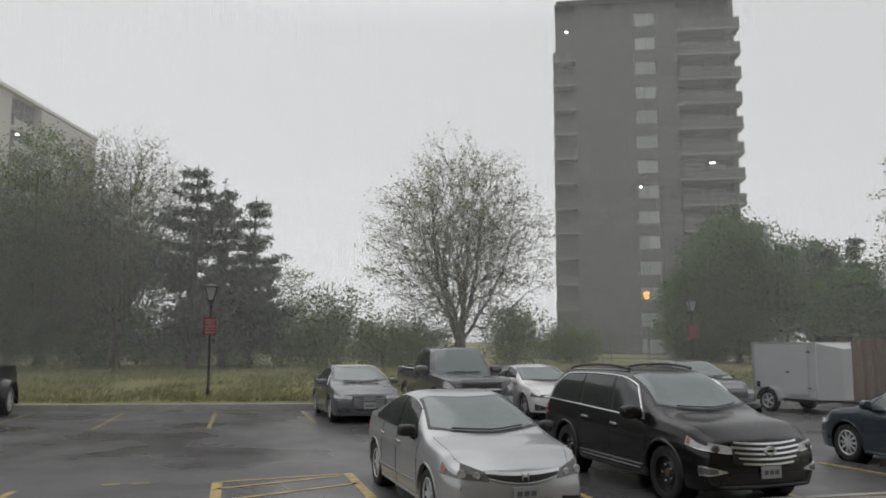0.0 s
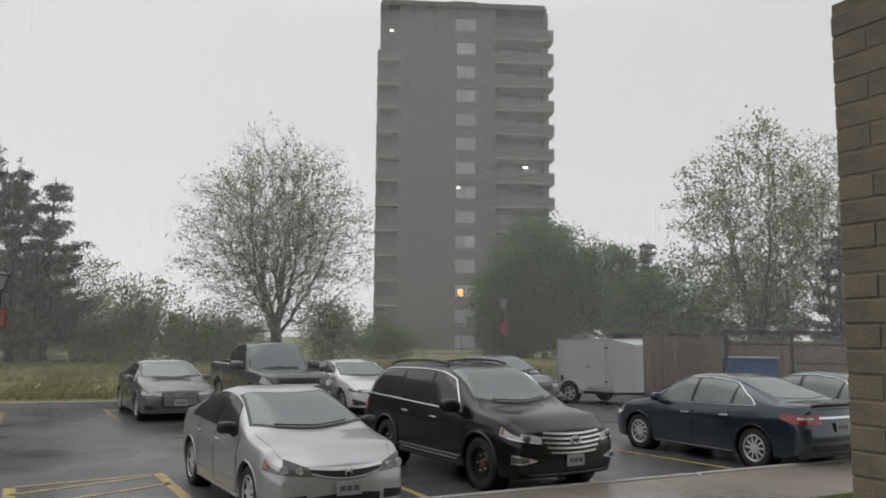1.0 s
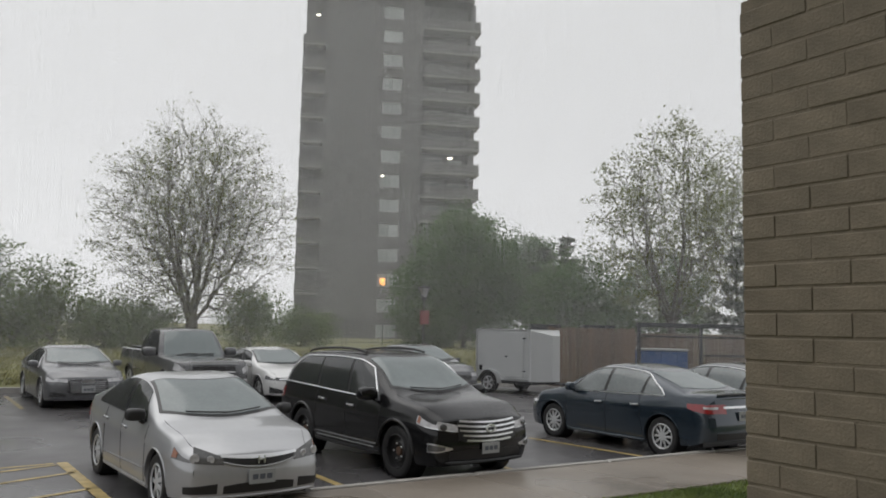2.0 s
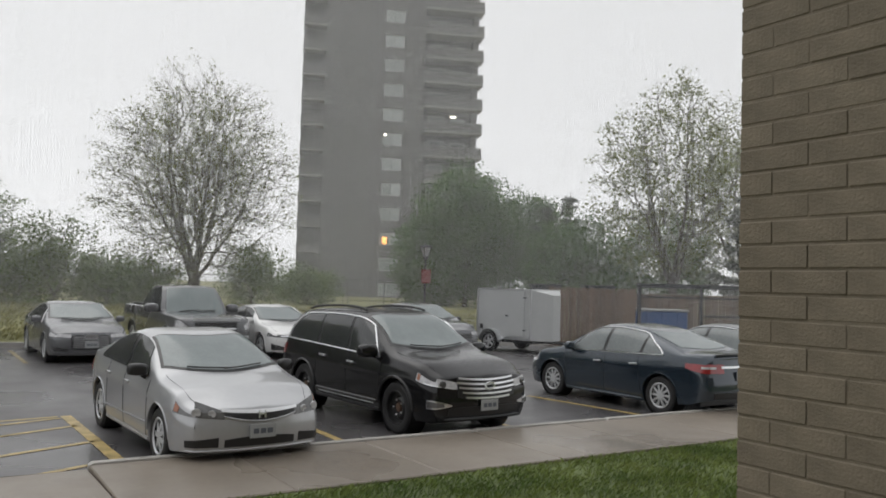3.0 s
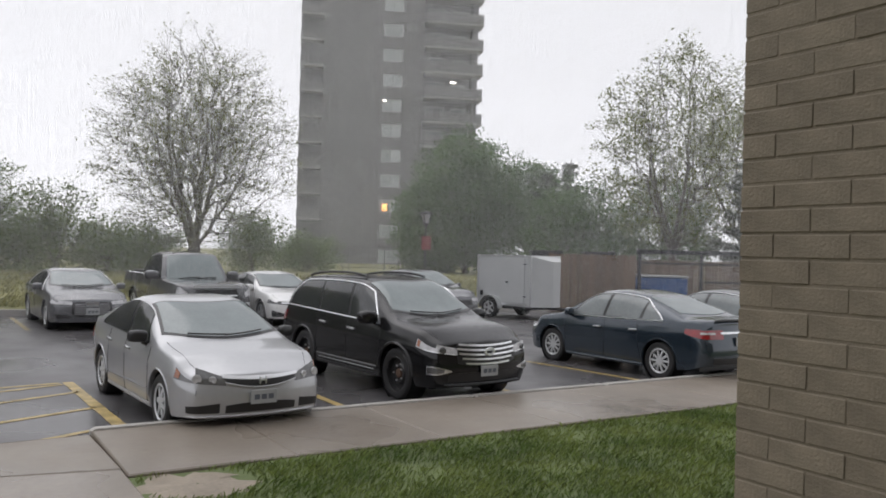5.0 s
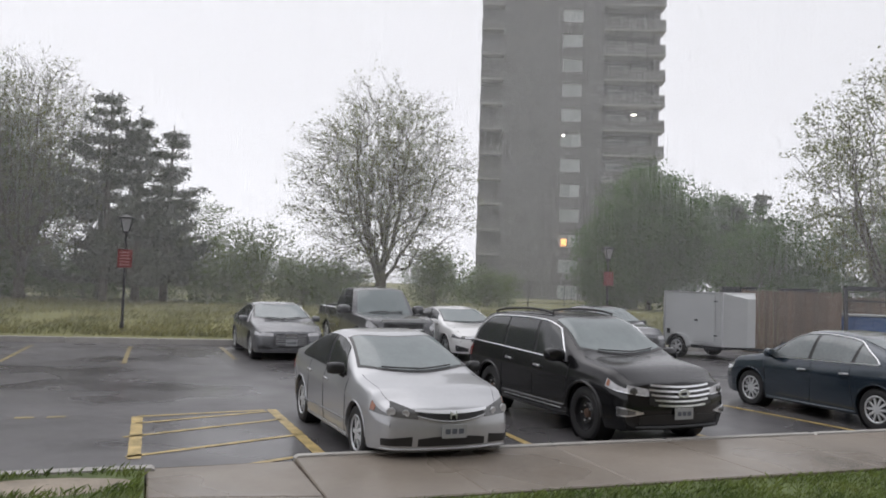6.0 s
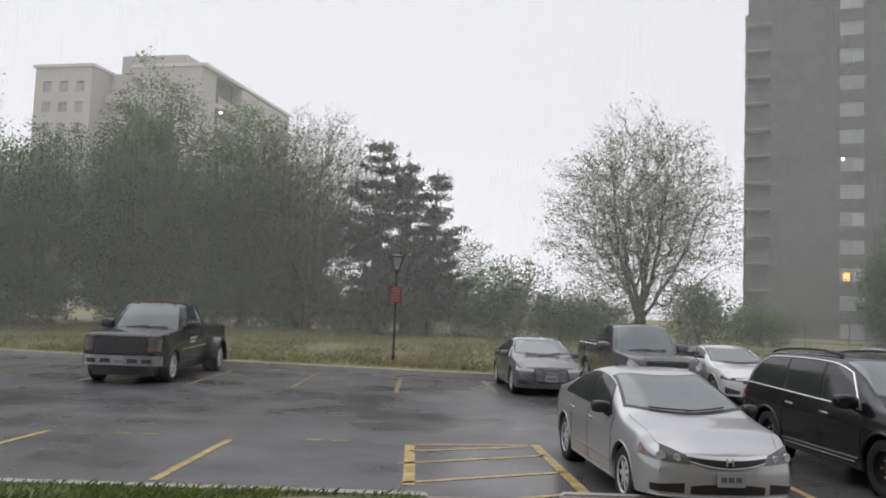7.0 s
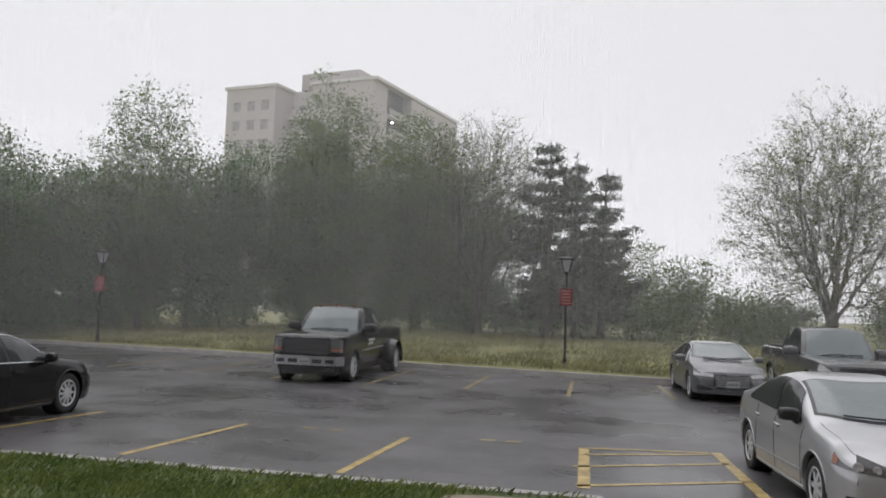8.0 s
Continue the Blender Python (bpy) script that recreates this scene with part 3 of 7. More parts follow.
# ---- trees ----
def grow(rng, base, trunk_top, centre, radii, n, lean=(0, 0), low=0.0, shell=0.45, up=0.35, limbs=7):
    """A skeleton: nodes, parents and the tips, grown from the trunk towards points in an egg-shaped crown."""
    nodes = [np.array(base, float)]
    par = [-1]
    k = 5
    for i in range(1, k + 1):
        p = np.array(base) + (np.array(trunk_top) - np.array(base)) * i / k
        p[:2] += rng.normal(0, 0.04, 2)
        nodes.append(p)
        par.append(len(nodes) - 2)
    tgt = []
    while len(tgt) < n:
        d = rng.normal(size=3)
        d /= np.linalg.norm(d)
        r = shell + (1 - shell) * rng.random() ** 0.6
        if rng.random() < 0.25:
            r *= rng.random() ** 0.4
        bump = 1 + 0.16 * noise.noise(Vector((d[0] * 2.2 + base[0], d[1] * 2.2 + base[1], d[2] * 2.2)))
        p = np.array(centre) + d * r * np.array(radii) * bump
        if p[2] < low:
            continue
        tgt.append(p)
    tgt = np.array(tgt)
    start = np.array(trunk_top)
    order = np.argsort(np.linalg.norm(tgt - start, axis=1))
    arr = np.zeros((n * 5 + 400, 3))
    arr[:len(nodes)] = nodes
    depth = np.zeros(len(arr))
    cnt = len(nodes)
    parents = list(par)
    plen = np.zeros(len(arr))
    for i in range(1, cnt):
        plen[i] = plen[i - 1] + np.linalg.norm(arr[i] - arr[i - 1])
    # main limbs rising from the fork
    rx, ry, rz = radii
    a0 = rng.uniform(0, 6.28)
    for k in range(limbs):
        an = a0 + 2 * math.pi * k / max(1, limbs) + rng.normal(0, 0.25)
        reach = (0.30 + 0.42 * (k % 2)) * rng.uniform(0.85, 1.15)
        goal = np.array((centre[0] + math.cos(an) * rx * reach, centre[1] + math.sin(an) * ry * reach, centre[2] + rz * rng.uniform(0.35, 0.75) * (1.1 - 0.5 * reach)))
        j = rng.integers(max(3, len(nodes) - 3), len(nodes))
        p0, prev = arr[j].copy(), j
        L = np.linalg.norm(goal - p0)
        steps = max(4, int(L / 0.6))
        for q in range(1, steps + 1):
            f = q / steps
            p = p0 + (goal - p0) * f
            out = math.sin(math.pi * f) * 0.07 * L
            p[0] += math.cos(an) * out
            p[1] += math.sin(an) * out
            p += rng.normal(0, 0.035, 3)
            arr[cnt] = p
            parents.append(prev)
            plen[cnt] = plen[prev] + L / steps
            prev = cnt
            cnt += 1
    tips = []
    for i in order:
        q = tgt[i]
        dd = np.linalg.norm(arr[3:cnt] - q, axis=1)
        away = q - start
        along = ((q - arr[3:cnt]) @ away) / (np.maximum(dd, 1e-3) * np.linalg.norm(away))
        cost = dd * (1 + 1.1 * (1 - along)) + 0.12 * plen[3:cnt] + 0.5 * np.maximum(0, arr[3:cnt, 2] - q[2] + up * dd)
        j = int(np.argmin(cost)) + 3
        p0 = arr[j].copy()
        L = np.linalg.norm(q - p0)
        steps = max(1, min(5, int(L / 0.55)))
        prev = j
        for s in range(1, steps + 1):
            f = s / steps
            p = p0 + (q - p0) * f
            p[2] += 0.10 * L * math.sin(math.pi * f) * (-0.6 if q[2] > p0[2] else 1)
            if s < steps:
                p += rng.normal(0, 0.05 * L / steps + 0.01, 3)
            if cnt >= len(arr) - 1:
                break
            arr[cnt] = p
            parents.append(prev)
            plen[cnt] = plen[prev] + L / steps
            prev = cnt
            cnt += 1
        tips.append(prev)
    return arr[:cnt], parents, tips


def twigs(rng, arr, tips, centre, many, length, radius):
    """Fine twigs that leave the tips outwards and level, each a thin three-sided spike in two pieces; returns the mesh and the twigs' ends."""
    p = np.repeat(arr[tips], many, axis=0)
    n = len(p)
    d = p - np.asarray(centre)
    d[:, 2] *= 0.35
    d /= np.linalg.norm(d, axis=1)[:, None] + 1e-6
    d = d + rng.normal(0, 0.55, (n, 3)) * (1, 1, 0.6) + np.array((-0.25, 0, 0.05))
    d /= np.linalg.norm(d, axis=1)[:, None]
    L = length * rng.uniform(0.4, 1.3, (n, 1))
    mid = p + d * L * 0.5 + rng.normal(0, 0.03, (n, 3))
    end = p + d * L + np.array((0, 0, -0.10)) * L
    s = np.cross(d, (0.2, 0.3, 0.93))
    s /= np.linalg.norm(s, axis=1)[:, None]
    q = np.cross(d, s)
    v = np.empty((n, 7, 3))
    for k in range(3):
        a = 2 * math.pi * k / 3
        o = math.cos(a) * s + math.sin(a) * q
        v[:, k], v[:, 3 + k] = p + o * radius, mid + o * radius * 0.75
    v[:, 6] = end
    base = (np.arange(n) * 7)[:, None]
    tri = np.array([[k, (k + 1) % 3, 3 + k] for k in range(3)] + [[(k + 1) % 3, 3 + (k + 1) % 3, 3 + k] for k in range(3)] + [[3 + k, 3 + (k + 1) % 3, 6] for k in range(3)])
    f = (base[:, :, None] + tri[None]).reshape(-1, 3)
    return v.reshape(-1, 3), f, np.concatenate([mid, end])


def branch_mesh(arr, parents, r_tip, power, r_base):
    n = len(arr)
    w = np.zeros(n)
    kids = [0] * n
    for i in range(1, n):
        kids[parents[i]] += 1
    for i in range(n - 1, 0, -1):
        if not kids[i]:
            w[i] += 1
        w[parents[i]] += w[i]
    r = r_tip * np.maximum(w, 1) ** power
    r *= np.minimum(1, r_base / max(r[0], 1e-6)) if r[0] > r_base else 1
    r[0] *= 1.35
    verts, faces = [], []
    for i in range(1, n):
        a, b = arr[parents[i]], arr[i]
        ra, rb = min(r[parents[i]], r[i] * 1.5), r[i]
        d = b - a
        L = np.linalg.norm(d)
        if L < 1e-4:
            continue
        d /= L
        s = np.cross(d, (0.3, 0.9, 0.1))
        s /= np.linalg.norm(s)
        t = np.cross(d, s)
        sides = 7 if rb > 0.06 else (5 if rb > 0.02 else 3)
        o = len(verts)
        for p, rr in ((a, ra), (b, rb)):
            for k in range(sides):
                an = 2 * math.pi * k / sides
                verts.append(tuple(p + rr * (math.cos(an) * s + math.sin(an) * t)))
        faces += [(o + k, o + (k + 1) % sides, o + sides + (k + 1) % sides, o + sides + k) for k in range(sides)]
    return verts, faces


def leaf_cloud(rng, centres, per, spread, size, aspect=0.55, droop=0.2, wind=(0.35, 0.0, 0.0)):
    n = len(centres) * per
    c = np.repeat(np.asarray(centres), per, axis=0) + rng.normal(0, spread, (n, 3)) * (1, 1, 0.8)
    a = rng.normal(size=(n, 3)) + np.array(wind) * 2
    a[:, 2] -= droop
    a /= np.linalg.norm(a, axis=1)[:, None]
    b = np.cross(a, rng.normal(size=(n, 3)))
    b /= np.linalg.norm(b, axis=1)[:, None]
    s = size * rng.uniform(0.6, 1.4, (n, 1))
    v = np.empty((n, 4, 3))
    v[:, 0] = c - a * s
    v[:, 1] = c + b * s * aspect
    v[:, 2] = c + a * s
    v[:, 3] = c - b * s * aspect
    f = np.arange(n * 4).reshape(n, 4)
    return v.reshape(-1, 3), f


def fast_mesh(name, v, f, material, parent):
    me = bpy.data.meshes.new(name)
    f = np.asarray(f)
    k = f.shape[1]
    me.vertices.add(len(v))
    me.vertices.foreach_set("co", np.asarray(v, dtype=np.float32).ravel())
    me.loops.add(f.size)
    me.loops.foreach_set("vertex_index", f.astype(np.int32).ravel())
    me.polygons.add(len(f))
    me.polygons.foreach_set("loop_start", np.arange(0, f.size, k, dtype=np.int32))
    me.update(calc_edges=True)
    me.materials.append(material)
    ob = new(name, me)
    ob.parent = parent
    return ob


def tree(seed, x, y, height, width, label, leaf, per=8, size=0.07, n=600, trunk=0.22, fork=0.25, centre=0.58, r_base=0.25, spread=0.22, shell=0.45, name="tree", group="", bottom=0.18, wx=0.0, z0=None, twig=0.010, power=0.47, fine=2, gaps=-0.12, reach=0.55, limbs=7, up=0.35):
    rng = np.random.default_rng(seed)
    z = lawn_height(x, y) - 0.05 if z0 is None else z0
    t = thing(name, pose(x, y, z), label, "shrub" if name == "shrub" else "tree", group)
    top = (wx * fork * height, rng.normal(0, 0.1), fork * height)
    cz = centre * height
    arr, par, tips = grow(rng, (0, 0, 0), top, (wx * height * centre, 0, cz), (width / 2, width / 2 * 0.9, height - cz), n, low=bottom * height, shell=shell, limbs=limbs, up=up)
    v, f = branch_mesh(arr, par, twig, power, r_base)
    obj("trunk", v, f, BARK, t, smooth=True, angle=80)
    tv, tf, ends = twigs(rng, arr, tips, (wx * height * centre, 0, cz * 0.85), fine, reach, twig * 0.75)
    fast_mesh("branchwork", tv, tf, BARK, t)
    if per:
        dens = np.array([noise.noise(Vector((q[0] * 0.7 + seed, q[1] * 0.7, q[2] * 0.9))) for q in ends])
        full = ends[dens > gaps]
        lv, lf = leaf_cloud(rng, np.concatenate([ends[::2], full, full]), max(1, round(per / (3.2 * fine))), spread * 0.75, size)
        fast_mesh("crown", lv, lf, leaf, t)
    return t


def pine(seed, x, y, height, width, label, lean=0.0, z0=None, start=0.12):
    rng = np.random.default_rng(seed)
    z = lawn_height(x, y) - 0.05 if z0 is None else z0
    t = thing("pine_tree", pose(x, y, z), label, "tree", "pines")
    bm = tube([(lean * height * f, 0, height * f) for f in lin(0, 1, 8)], [0.20 * (1 - f) + 0.02 for f in lin(0, 1, 8)], 8)
    cs = []
    zz = height * start
    while zz < height * 0.98:
        f = zz / height
        reach = width / 2 * (1 - f) ** 0.65 * (0.75 + 0.25 * min(1, f / 0.3))
        for k in range(int(rng.integers(4, 7))):
            an = rng.uniform(0, 2 * math.pi)
            L = reach * rng.uniform(0.5, 1.12)
            if L < 0.15:
                continue
            p0 = np.array((lean * zz, 0, zz))
            pts = [p0 + np.array((math.cos(an) * L * g, math.sin(an) * L * g, -0.10 * L * math.sin(g * 2.4) + 0.22 * L * g * g)) for g in lin(0, 1, 5)]
            add_tube(bm, pts, [0.035, 0.028, 0.02, 0.014, 0.008], 4)
            m = max(5, int(L * 13))
            for g in rng.uniform(0.28, 1.04, m):
                i = min(3, int(g * 4))
                p = pts[i] + (pts[i + 1] - pts[i]) * (g * 4 - i)
                cs.append(p + rng.normal(0, (0.16, 0.16, 0.03), 3))
        zz += rng.uniform(0.42, 0.78)
    part("trunk", bm, BARK, t, smooth=True)
    cs = np.array(cs)
    lv, lf = leaf_cloud(rng, cs, 13, 0.13, 0.13, aspect=0.22, droop=-0.4, wind=(0.1, 0, 0))
    fast_mesh("crown", lv, lf, NEEDLE, t)
    return t


def build_trees():
    bare = "broad-crowned tree with fine bare twigs and young leaves"
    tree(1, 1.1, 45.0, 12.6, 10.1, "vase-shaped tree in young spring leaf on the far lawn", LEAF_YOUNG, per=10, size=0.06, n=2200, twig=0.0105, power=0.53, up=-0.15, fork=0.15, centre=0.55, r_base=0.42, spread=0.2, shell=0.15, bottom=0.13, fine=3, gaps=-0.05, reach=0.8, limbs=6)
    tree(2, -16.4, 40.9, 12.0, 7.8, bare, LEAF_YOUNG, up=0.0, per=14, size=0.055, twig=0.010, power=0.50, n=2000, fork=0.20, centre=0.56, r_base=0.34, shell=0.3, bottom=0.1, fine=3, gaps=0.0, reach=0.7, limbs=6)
    pine(3, -12.3, 40.2, 10.4, 7.6, "dark pine with layered boughs at the lawn's edge")
    pine(13, -11.2, 41.6, 9.4, 6.4, "dark pine with layered boughs in a close group")
    pine(4, -10.1, 42.8, 9.2, 5.4, "dark pine with a thin windblown top", lean=0.02)
    pine(14, -13.6, 43.5, 9.0, 4.6, "dark pine half hidden among other trees")
    # leafy belt behind the far lawn
    belt = "green leafy tree in the belt behind the far lawn"
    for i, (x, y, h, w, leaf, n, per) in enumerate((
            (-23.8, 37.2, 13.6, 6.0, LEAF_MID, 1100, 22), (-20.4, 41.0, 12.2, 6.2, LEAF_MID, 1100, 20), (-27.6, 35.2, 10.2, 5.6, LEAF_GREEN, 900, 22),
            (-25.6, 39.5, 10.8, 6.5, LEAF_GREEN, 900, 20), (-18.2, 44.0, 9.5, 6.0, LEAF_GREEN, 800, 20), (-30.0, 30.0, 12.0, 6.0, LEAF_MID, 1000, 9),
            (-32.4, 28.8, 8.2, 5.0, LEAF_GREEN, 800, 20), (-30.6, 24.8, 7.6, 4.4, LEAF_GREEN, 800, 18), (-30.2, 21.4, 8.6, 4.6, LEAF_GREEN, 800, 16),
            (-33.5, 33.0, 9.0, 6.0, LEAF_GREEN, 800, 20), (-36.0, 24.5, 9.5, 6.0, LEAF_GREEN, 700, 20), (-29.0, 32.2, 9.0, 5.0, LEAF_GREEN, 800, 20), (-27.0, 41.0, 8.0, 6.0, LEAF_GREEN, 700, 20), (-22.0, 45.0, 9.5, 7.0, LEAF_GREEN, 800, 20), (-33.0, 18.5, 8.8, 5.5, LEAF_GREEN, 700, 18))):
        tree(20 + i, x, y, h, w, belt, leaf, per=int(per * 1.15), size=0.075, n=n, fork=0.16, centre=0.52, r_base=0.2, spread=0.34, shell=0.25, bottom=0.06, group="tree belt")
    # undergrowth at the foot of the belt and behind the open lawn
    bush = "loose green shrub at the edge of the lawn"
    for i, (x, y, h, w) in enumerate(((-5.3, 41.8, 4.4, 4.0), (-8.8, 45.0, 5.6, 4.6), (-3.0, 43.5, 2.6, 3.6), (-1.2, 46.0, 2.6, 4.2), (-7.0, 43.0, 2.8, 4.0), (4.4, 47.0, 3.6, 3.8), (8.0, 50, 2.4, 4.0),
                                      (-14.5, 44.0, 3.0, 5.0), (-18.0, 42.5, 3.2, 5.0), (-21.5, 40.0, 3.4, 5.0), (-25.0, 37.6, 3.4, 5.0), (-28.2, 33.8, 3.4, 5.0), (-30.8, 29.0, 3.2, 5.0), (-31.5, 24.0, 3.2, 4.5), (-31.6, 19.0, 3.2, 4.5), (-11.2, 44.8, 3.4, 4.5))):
        # First seven shrubs take the paler leaf, with haze put into its colour.
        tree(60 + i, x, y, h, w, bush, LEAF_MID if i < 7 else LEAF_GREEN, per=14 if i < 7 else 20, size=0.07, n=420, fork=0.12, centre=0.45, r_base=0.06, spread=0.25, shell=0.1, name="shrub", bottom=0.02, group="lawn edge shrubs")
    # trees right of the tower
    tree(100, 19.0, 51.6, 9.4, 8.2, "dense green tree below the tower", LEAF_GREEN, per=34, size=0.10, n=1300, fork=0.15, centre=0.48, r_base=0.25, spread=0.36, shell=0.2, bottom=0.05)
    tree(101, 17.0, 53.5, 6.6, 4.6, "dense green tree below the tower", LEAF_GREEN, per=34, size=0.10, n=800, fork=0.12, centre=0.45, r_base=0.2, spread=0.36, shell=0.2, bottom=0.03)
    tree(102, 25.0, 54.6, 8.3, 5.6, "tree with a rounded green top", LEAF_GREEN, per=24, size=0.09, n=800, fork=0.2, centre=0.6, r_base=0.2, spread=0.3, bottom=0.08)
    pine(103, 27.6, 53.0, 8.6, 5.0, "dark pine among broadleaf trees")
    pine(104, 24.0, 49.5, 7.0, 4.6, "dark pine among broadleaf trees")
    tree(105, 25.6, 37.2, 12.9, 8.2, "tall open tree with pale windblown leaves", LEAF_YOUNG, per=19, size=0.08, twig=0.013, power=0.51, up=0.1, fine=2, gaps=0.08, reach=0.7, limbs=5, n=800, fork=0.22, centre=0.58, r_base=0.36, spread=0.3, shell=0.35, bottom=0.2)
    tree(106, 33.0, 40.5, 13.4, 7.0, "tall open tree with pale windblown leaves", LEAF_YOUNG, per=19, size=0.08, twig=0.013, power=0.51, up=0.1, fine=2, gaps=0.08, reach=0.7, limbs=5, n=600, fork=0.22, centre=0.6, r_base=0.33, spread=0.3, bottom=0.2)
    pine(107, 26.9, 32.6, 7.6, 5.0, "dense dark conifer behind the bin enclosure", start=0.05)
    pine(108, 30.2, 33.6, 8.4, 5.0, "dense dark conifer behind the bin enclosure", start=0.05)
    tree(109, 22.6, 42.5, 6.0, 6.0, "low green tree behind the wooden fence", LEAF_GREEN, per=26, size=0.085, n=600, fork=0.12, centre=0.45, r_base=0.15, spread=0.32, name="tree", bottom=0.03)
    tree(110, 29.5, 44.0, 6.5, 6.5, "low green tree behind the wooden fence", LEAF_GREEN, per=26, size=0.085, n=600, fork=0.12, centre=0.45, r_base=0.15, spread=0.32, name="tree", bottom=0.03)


# ---- lamps, fences, trailer ----
def street_lamp(x, y, z, h, turn=0.0):
    t = thing("street_lamp", pose(x, y, z, 0, 0, turn), "black post-top lamp with a red notice board on its pole", "street lamp", "lot lamps")
    part("pole", tube([(0, 0, -0.05), (0, 0, 0.25), (0, 0, 0.26), (0, 0, h - 0.55)], [0.07, 0.07, 0.045, 0.038], 10), POLE, t, smooth=True)
    head = part("lantern", add_tube(add_tube(add_tube(add_tube(bmesh.new(), [(-0.07, -0.07, h - 0.5), (-0.19, -0.19, h - 0.06)], 0.014, 5), [(0.07, -0.07, h - 0.5), (0.19, -0.19, h - 0.06)], 0.014, 5),
                                             [(0.07, 0.07, h - 0.5), (0.19, 0.19, h - 0.06)], 0.014, 5), [(-0.07, 0.07, h - 0.5), (-0.19, 0.19, h - 0.06)], 0.014, 5), POLE, t)
    part("glass", grid_mesh(lambda a, g: ((0.085 + 0.135 * g) * math.cos(a), (0.085 + 0.135 * g) * math.sin(a), h - 0.5 + 0.43 * g), lin(math.pi / 4, 2.25 * math.pi, 5), [0, 1]), LAMP_GLASS, head)
    part("cap", lathe([(0.30, h - 0.06), (0.31, h - 0.03), (0.12, h + 0.02), (0.02, h + 0.06)], axis="z", sides=16), POLE, head)
    part("collar", lathe([(0.05, h - 0.58), (0.1, h - 0.54), (0.1, h - 0.48), (0.06, h - 0.46)], axis="z", sides=12), POLE, head)
    board = part("sign", box(pose(0, -0.075, h * 0.63), 0.44, 0.025, 0.58, 0.006), SIGN_RED, t, "red notice board with pale lines")
    for k in range(5):
        part("text_bar", box(pose(0, -0.091, h * 0.63 + 0.2 - k * 0.1), 0.32 - 0.05 * (k % 2), 0.006, 0.035), SIGN_INK, board)
    return t


def fence_run(x0, y0, x1, y1, h, z, label):
    d = Vector((x1 - x0, y1 - y0, 0))
    L = d.length
    t = thing("wooden_fence", pose(x0, y0, z, 0, 0, math.degrees(math.atan2(d.y, d.x))), label, "fence", "bin enclosure")
    rng = random.Random(int(x0 * 10))
    n = int(L / 0.15)
    meshes = []
    for k in range(3):
        b = box(pose(0, 0, h / 2), 0.138, 0.02, h, 0.004)
        me = bpy.data.meshes.new("board")
        b.to_mesh(me)
        b.free()
        me.materials.append(WOOD)
        meshes.append(me)
    for i in range(n):
        ob = new("board", meshes[i % 3])
        ob.parent = t
        ob.matrix_local = pose((i + 0.5) * L / n, rng.uniform(-0.006, 0.006), rng.uniform(-0.02, 0.01), 0, rng.uniform(-0.4, 0.4), 0)
    for zz in (0.35, h - 0.3):
        part("rail", box(pose(L / 2, 0.05, zz), L, 0.04, 0.09), WOOD, t)
    for xx in (0.05, L / 2, L - 0.05):
        part("post", box(pose(xx, 0.11, h / 2), 0.09, 0.09, h + 0.05), WOOD, t)
    return t


def build_enclosure():
    fence_run(13.6, 27.6, 16.75, 26.6, 2.2, 0, "weathered brown board fence of a bin enclosure")
    fence_run(17.2, 30.2, 23.5, 28.2, 2.05, 0, "weathered brown board fence at the enclosure's back")
    gate = thing("bin_enclosure_frame", pose(16.9, 26.6, 0, 0, 0, -19), "dark steel gate frame with a top beam and board infill", "gate")
    part("post", box(pose(0, 0, 1.18), 0.12, 0.12, 2.36), STEEL, gate)
    part("post", box(pose(2.35, 0, 1.15), 0.10, 0.10, 2.3), STEEL, gate)
    part("post", box(pose(5.4, 0, 1.18), 0.12, 0.12, 2.36), STEEL, gate)
    part("beam", box(pose(2.7, 0, 2.36), 5.6, 0.14, 0.16), STEEL, gate)
    part("rail", box(pose(2.7, 0.0, 1.93), 5.2, 0.06, 0.07), STEEL, gate)
    part("rail", box(pose(3.9, 0.0, 1.25), 2.9, 0.06, 0.07), STEEL, gate)
    bin_ = thing("waste_container", pose(18.3, 27.4, 0, 0, 0, -19), "blue steel waste container with a pale lid edge", "dumpster")
    part("body", box(pose(0, 0, 0.72), 1.9, 1.3, 1.3, 0.03), DUMP, bin_)
    part("lid", box(pose(0, 0, 1.42), 2.0, 1.4, 0.07, 0.02), PLATE, bin_)
    for k in (-0.6, 0, 0.6):
        part("rib", box(pose(k, -0.67, 0.72), 0.08, 0.06, 1.2), DUMP, bin_)
    for sx in (-0.8, 0.8):
        part("foot", box(pose(sx, 0, 0.04), 0.12, 1.2, 0.08), STEEL, bin_)
    for px, py in ((14.4, 29.6), (16.6, 29.2)):
        pl = thing("waste_container", pose(px, py, 0, 0, 0, -19), "dark container top showing over the fence", "dumpster")
        part("body", box(pose(0, 0, 1.12), 1.2, 1.0, 2.24, 0.03), STEEL, pl)
        part("lid", box(pose(0, 0, 2.28), 1.3, 1.1, 0.08, 0.02), STEEL, pl)


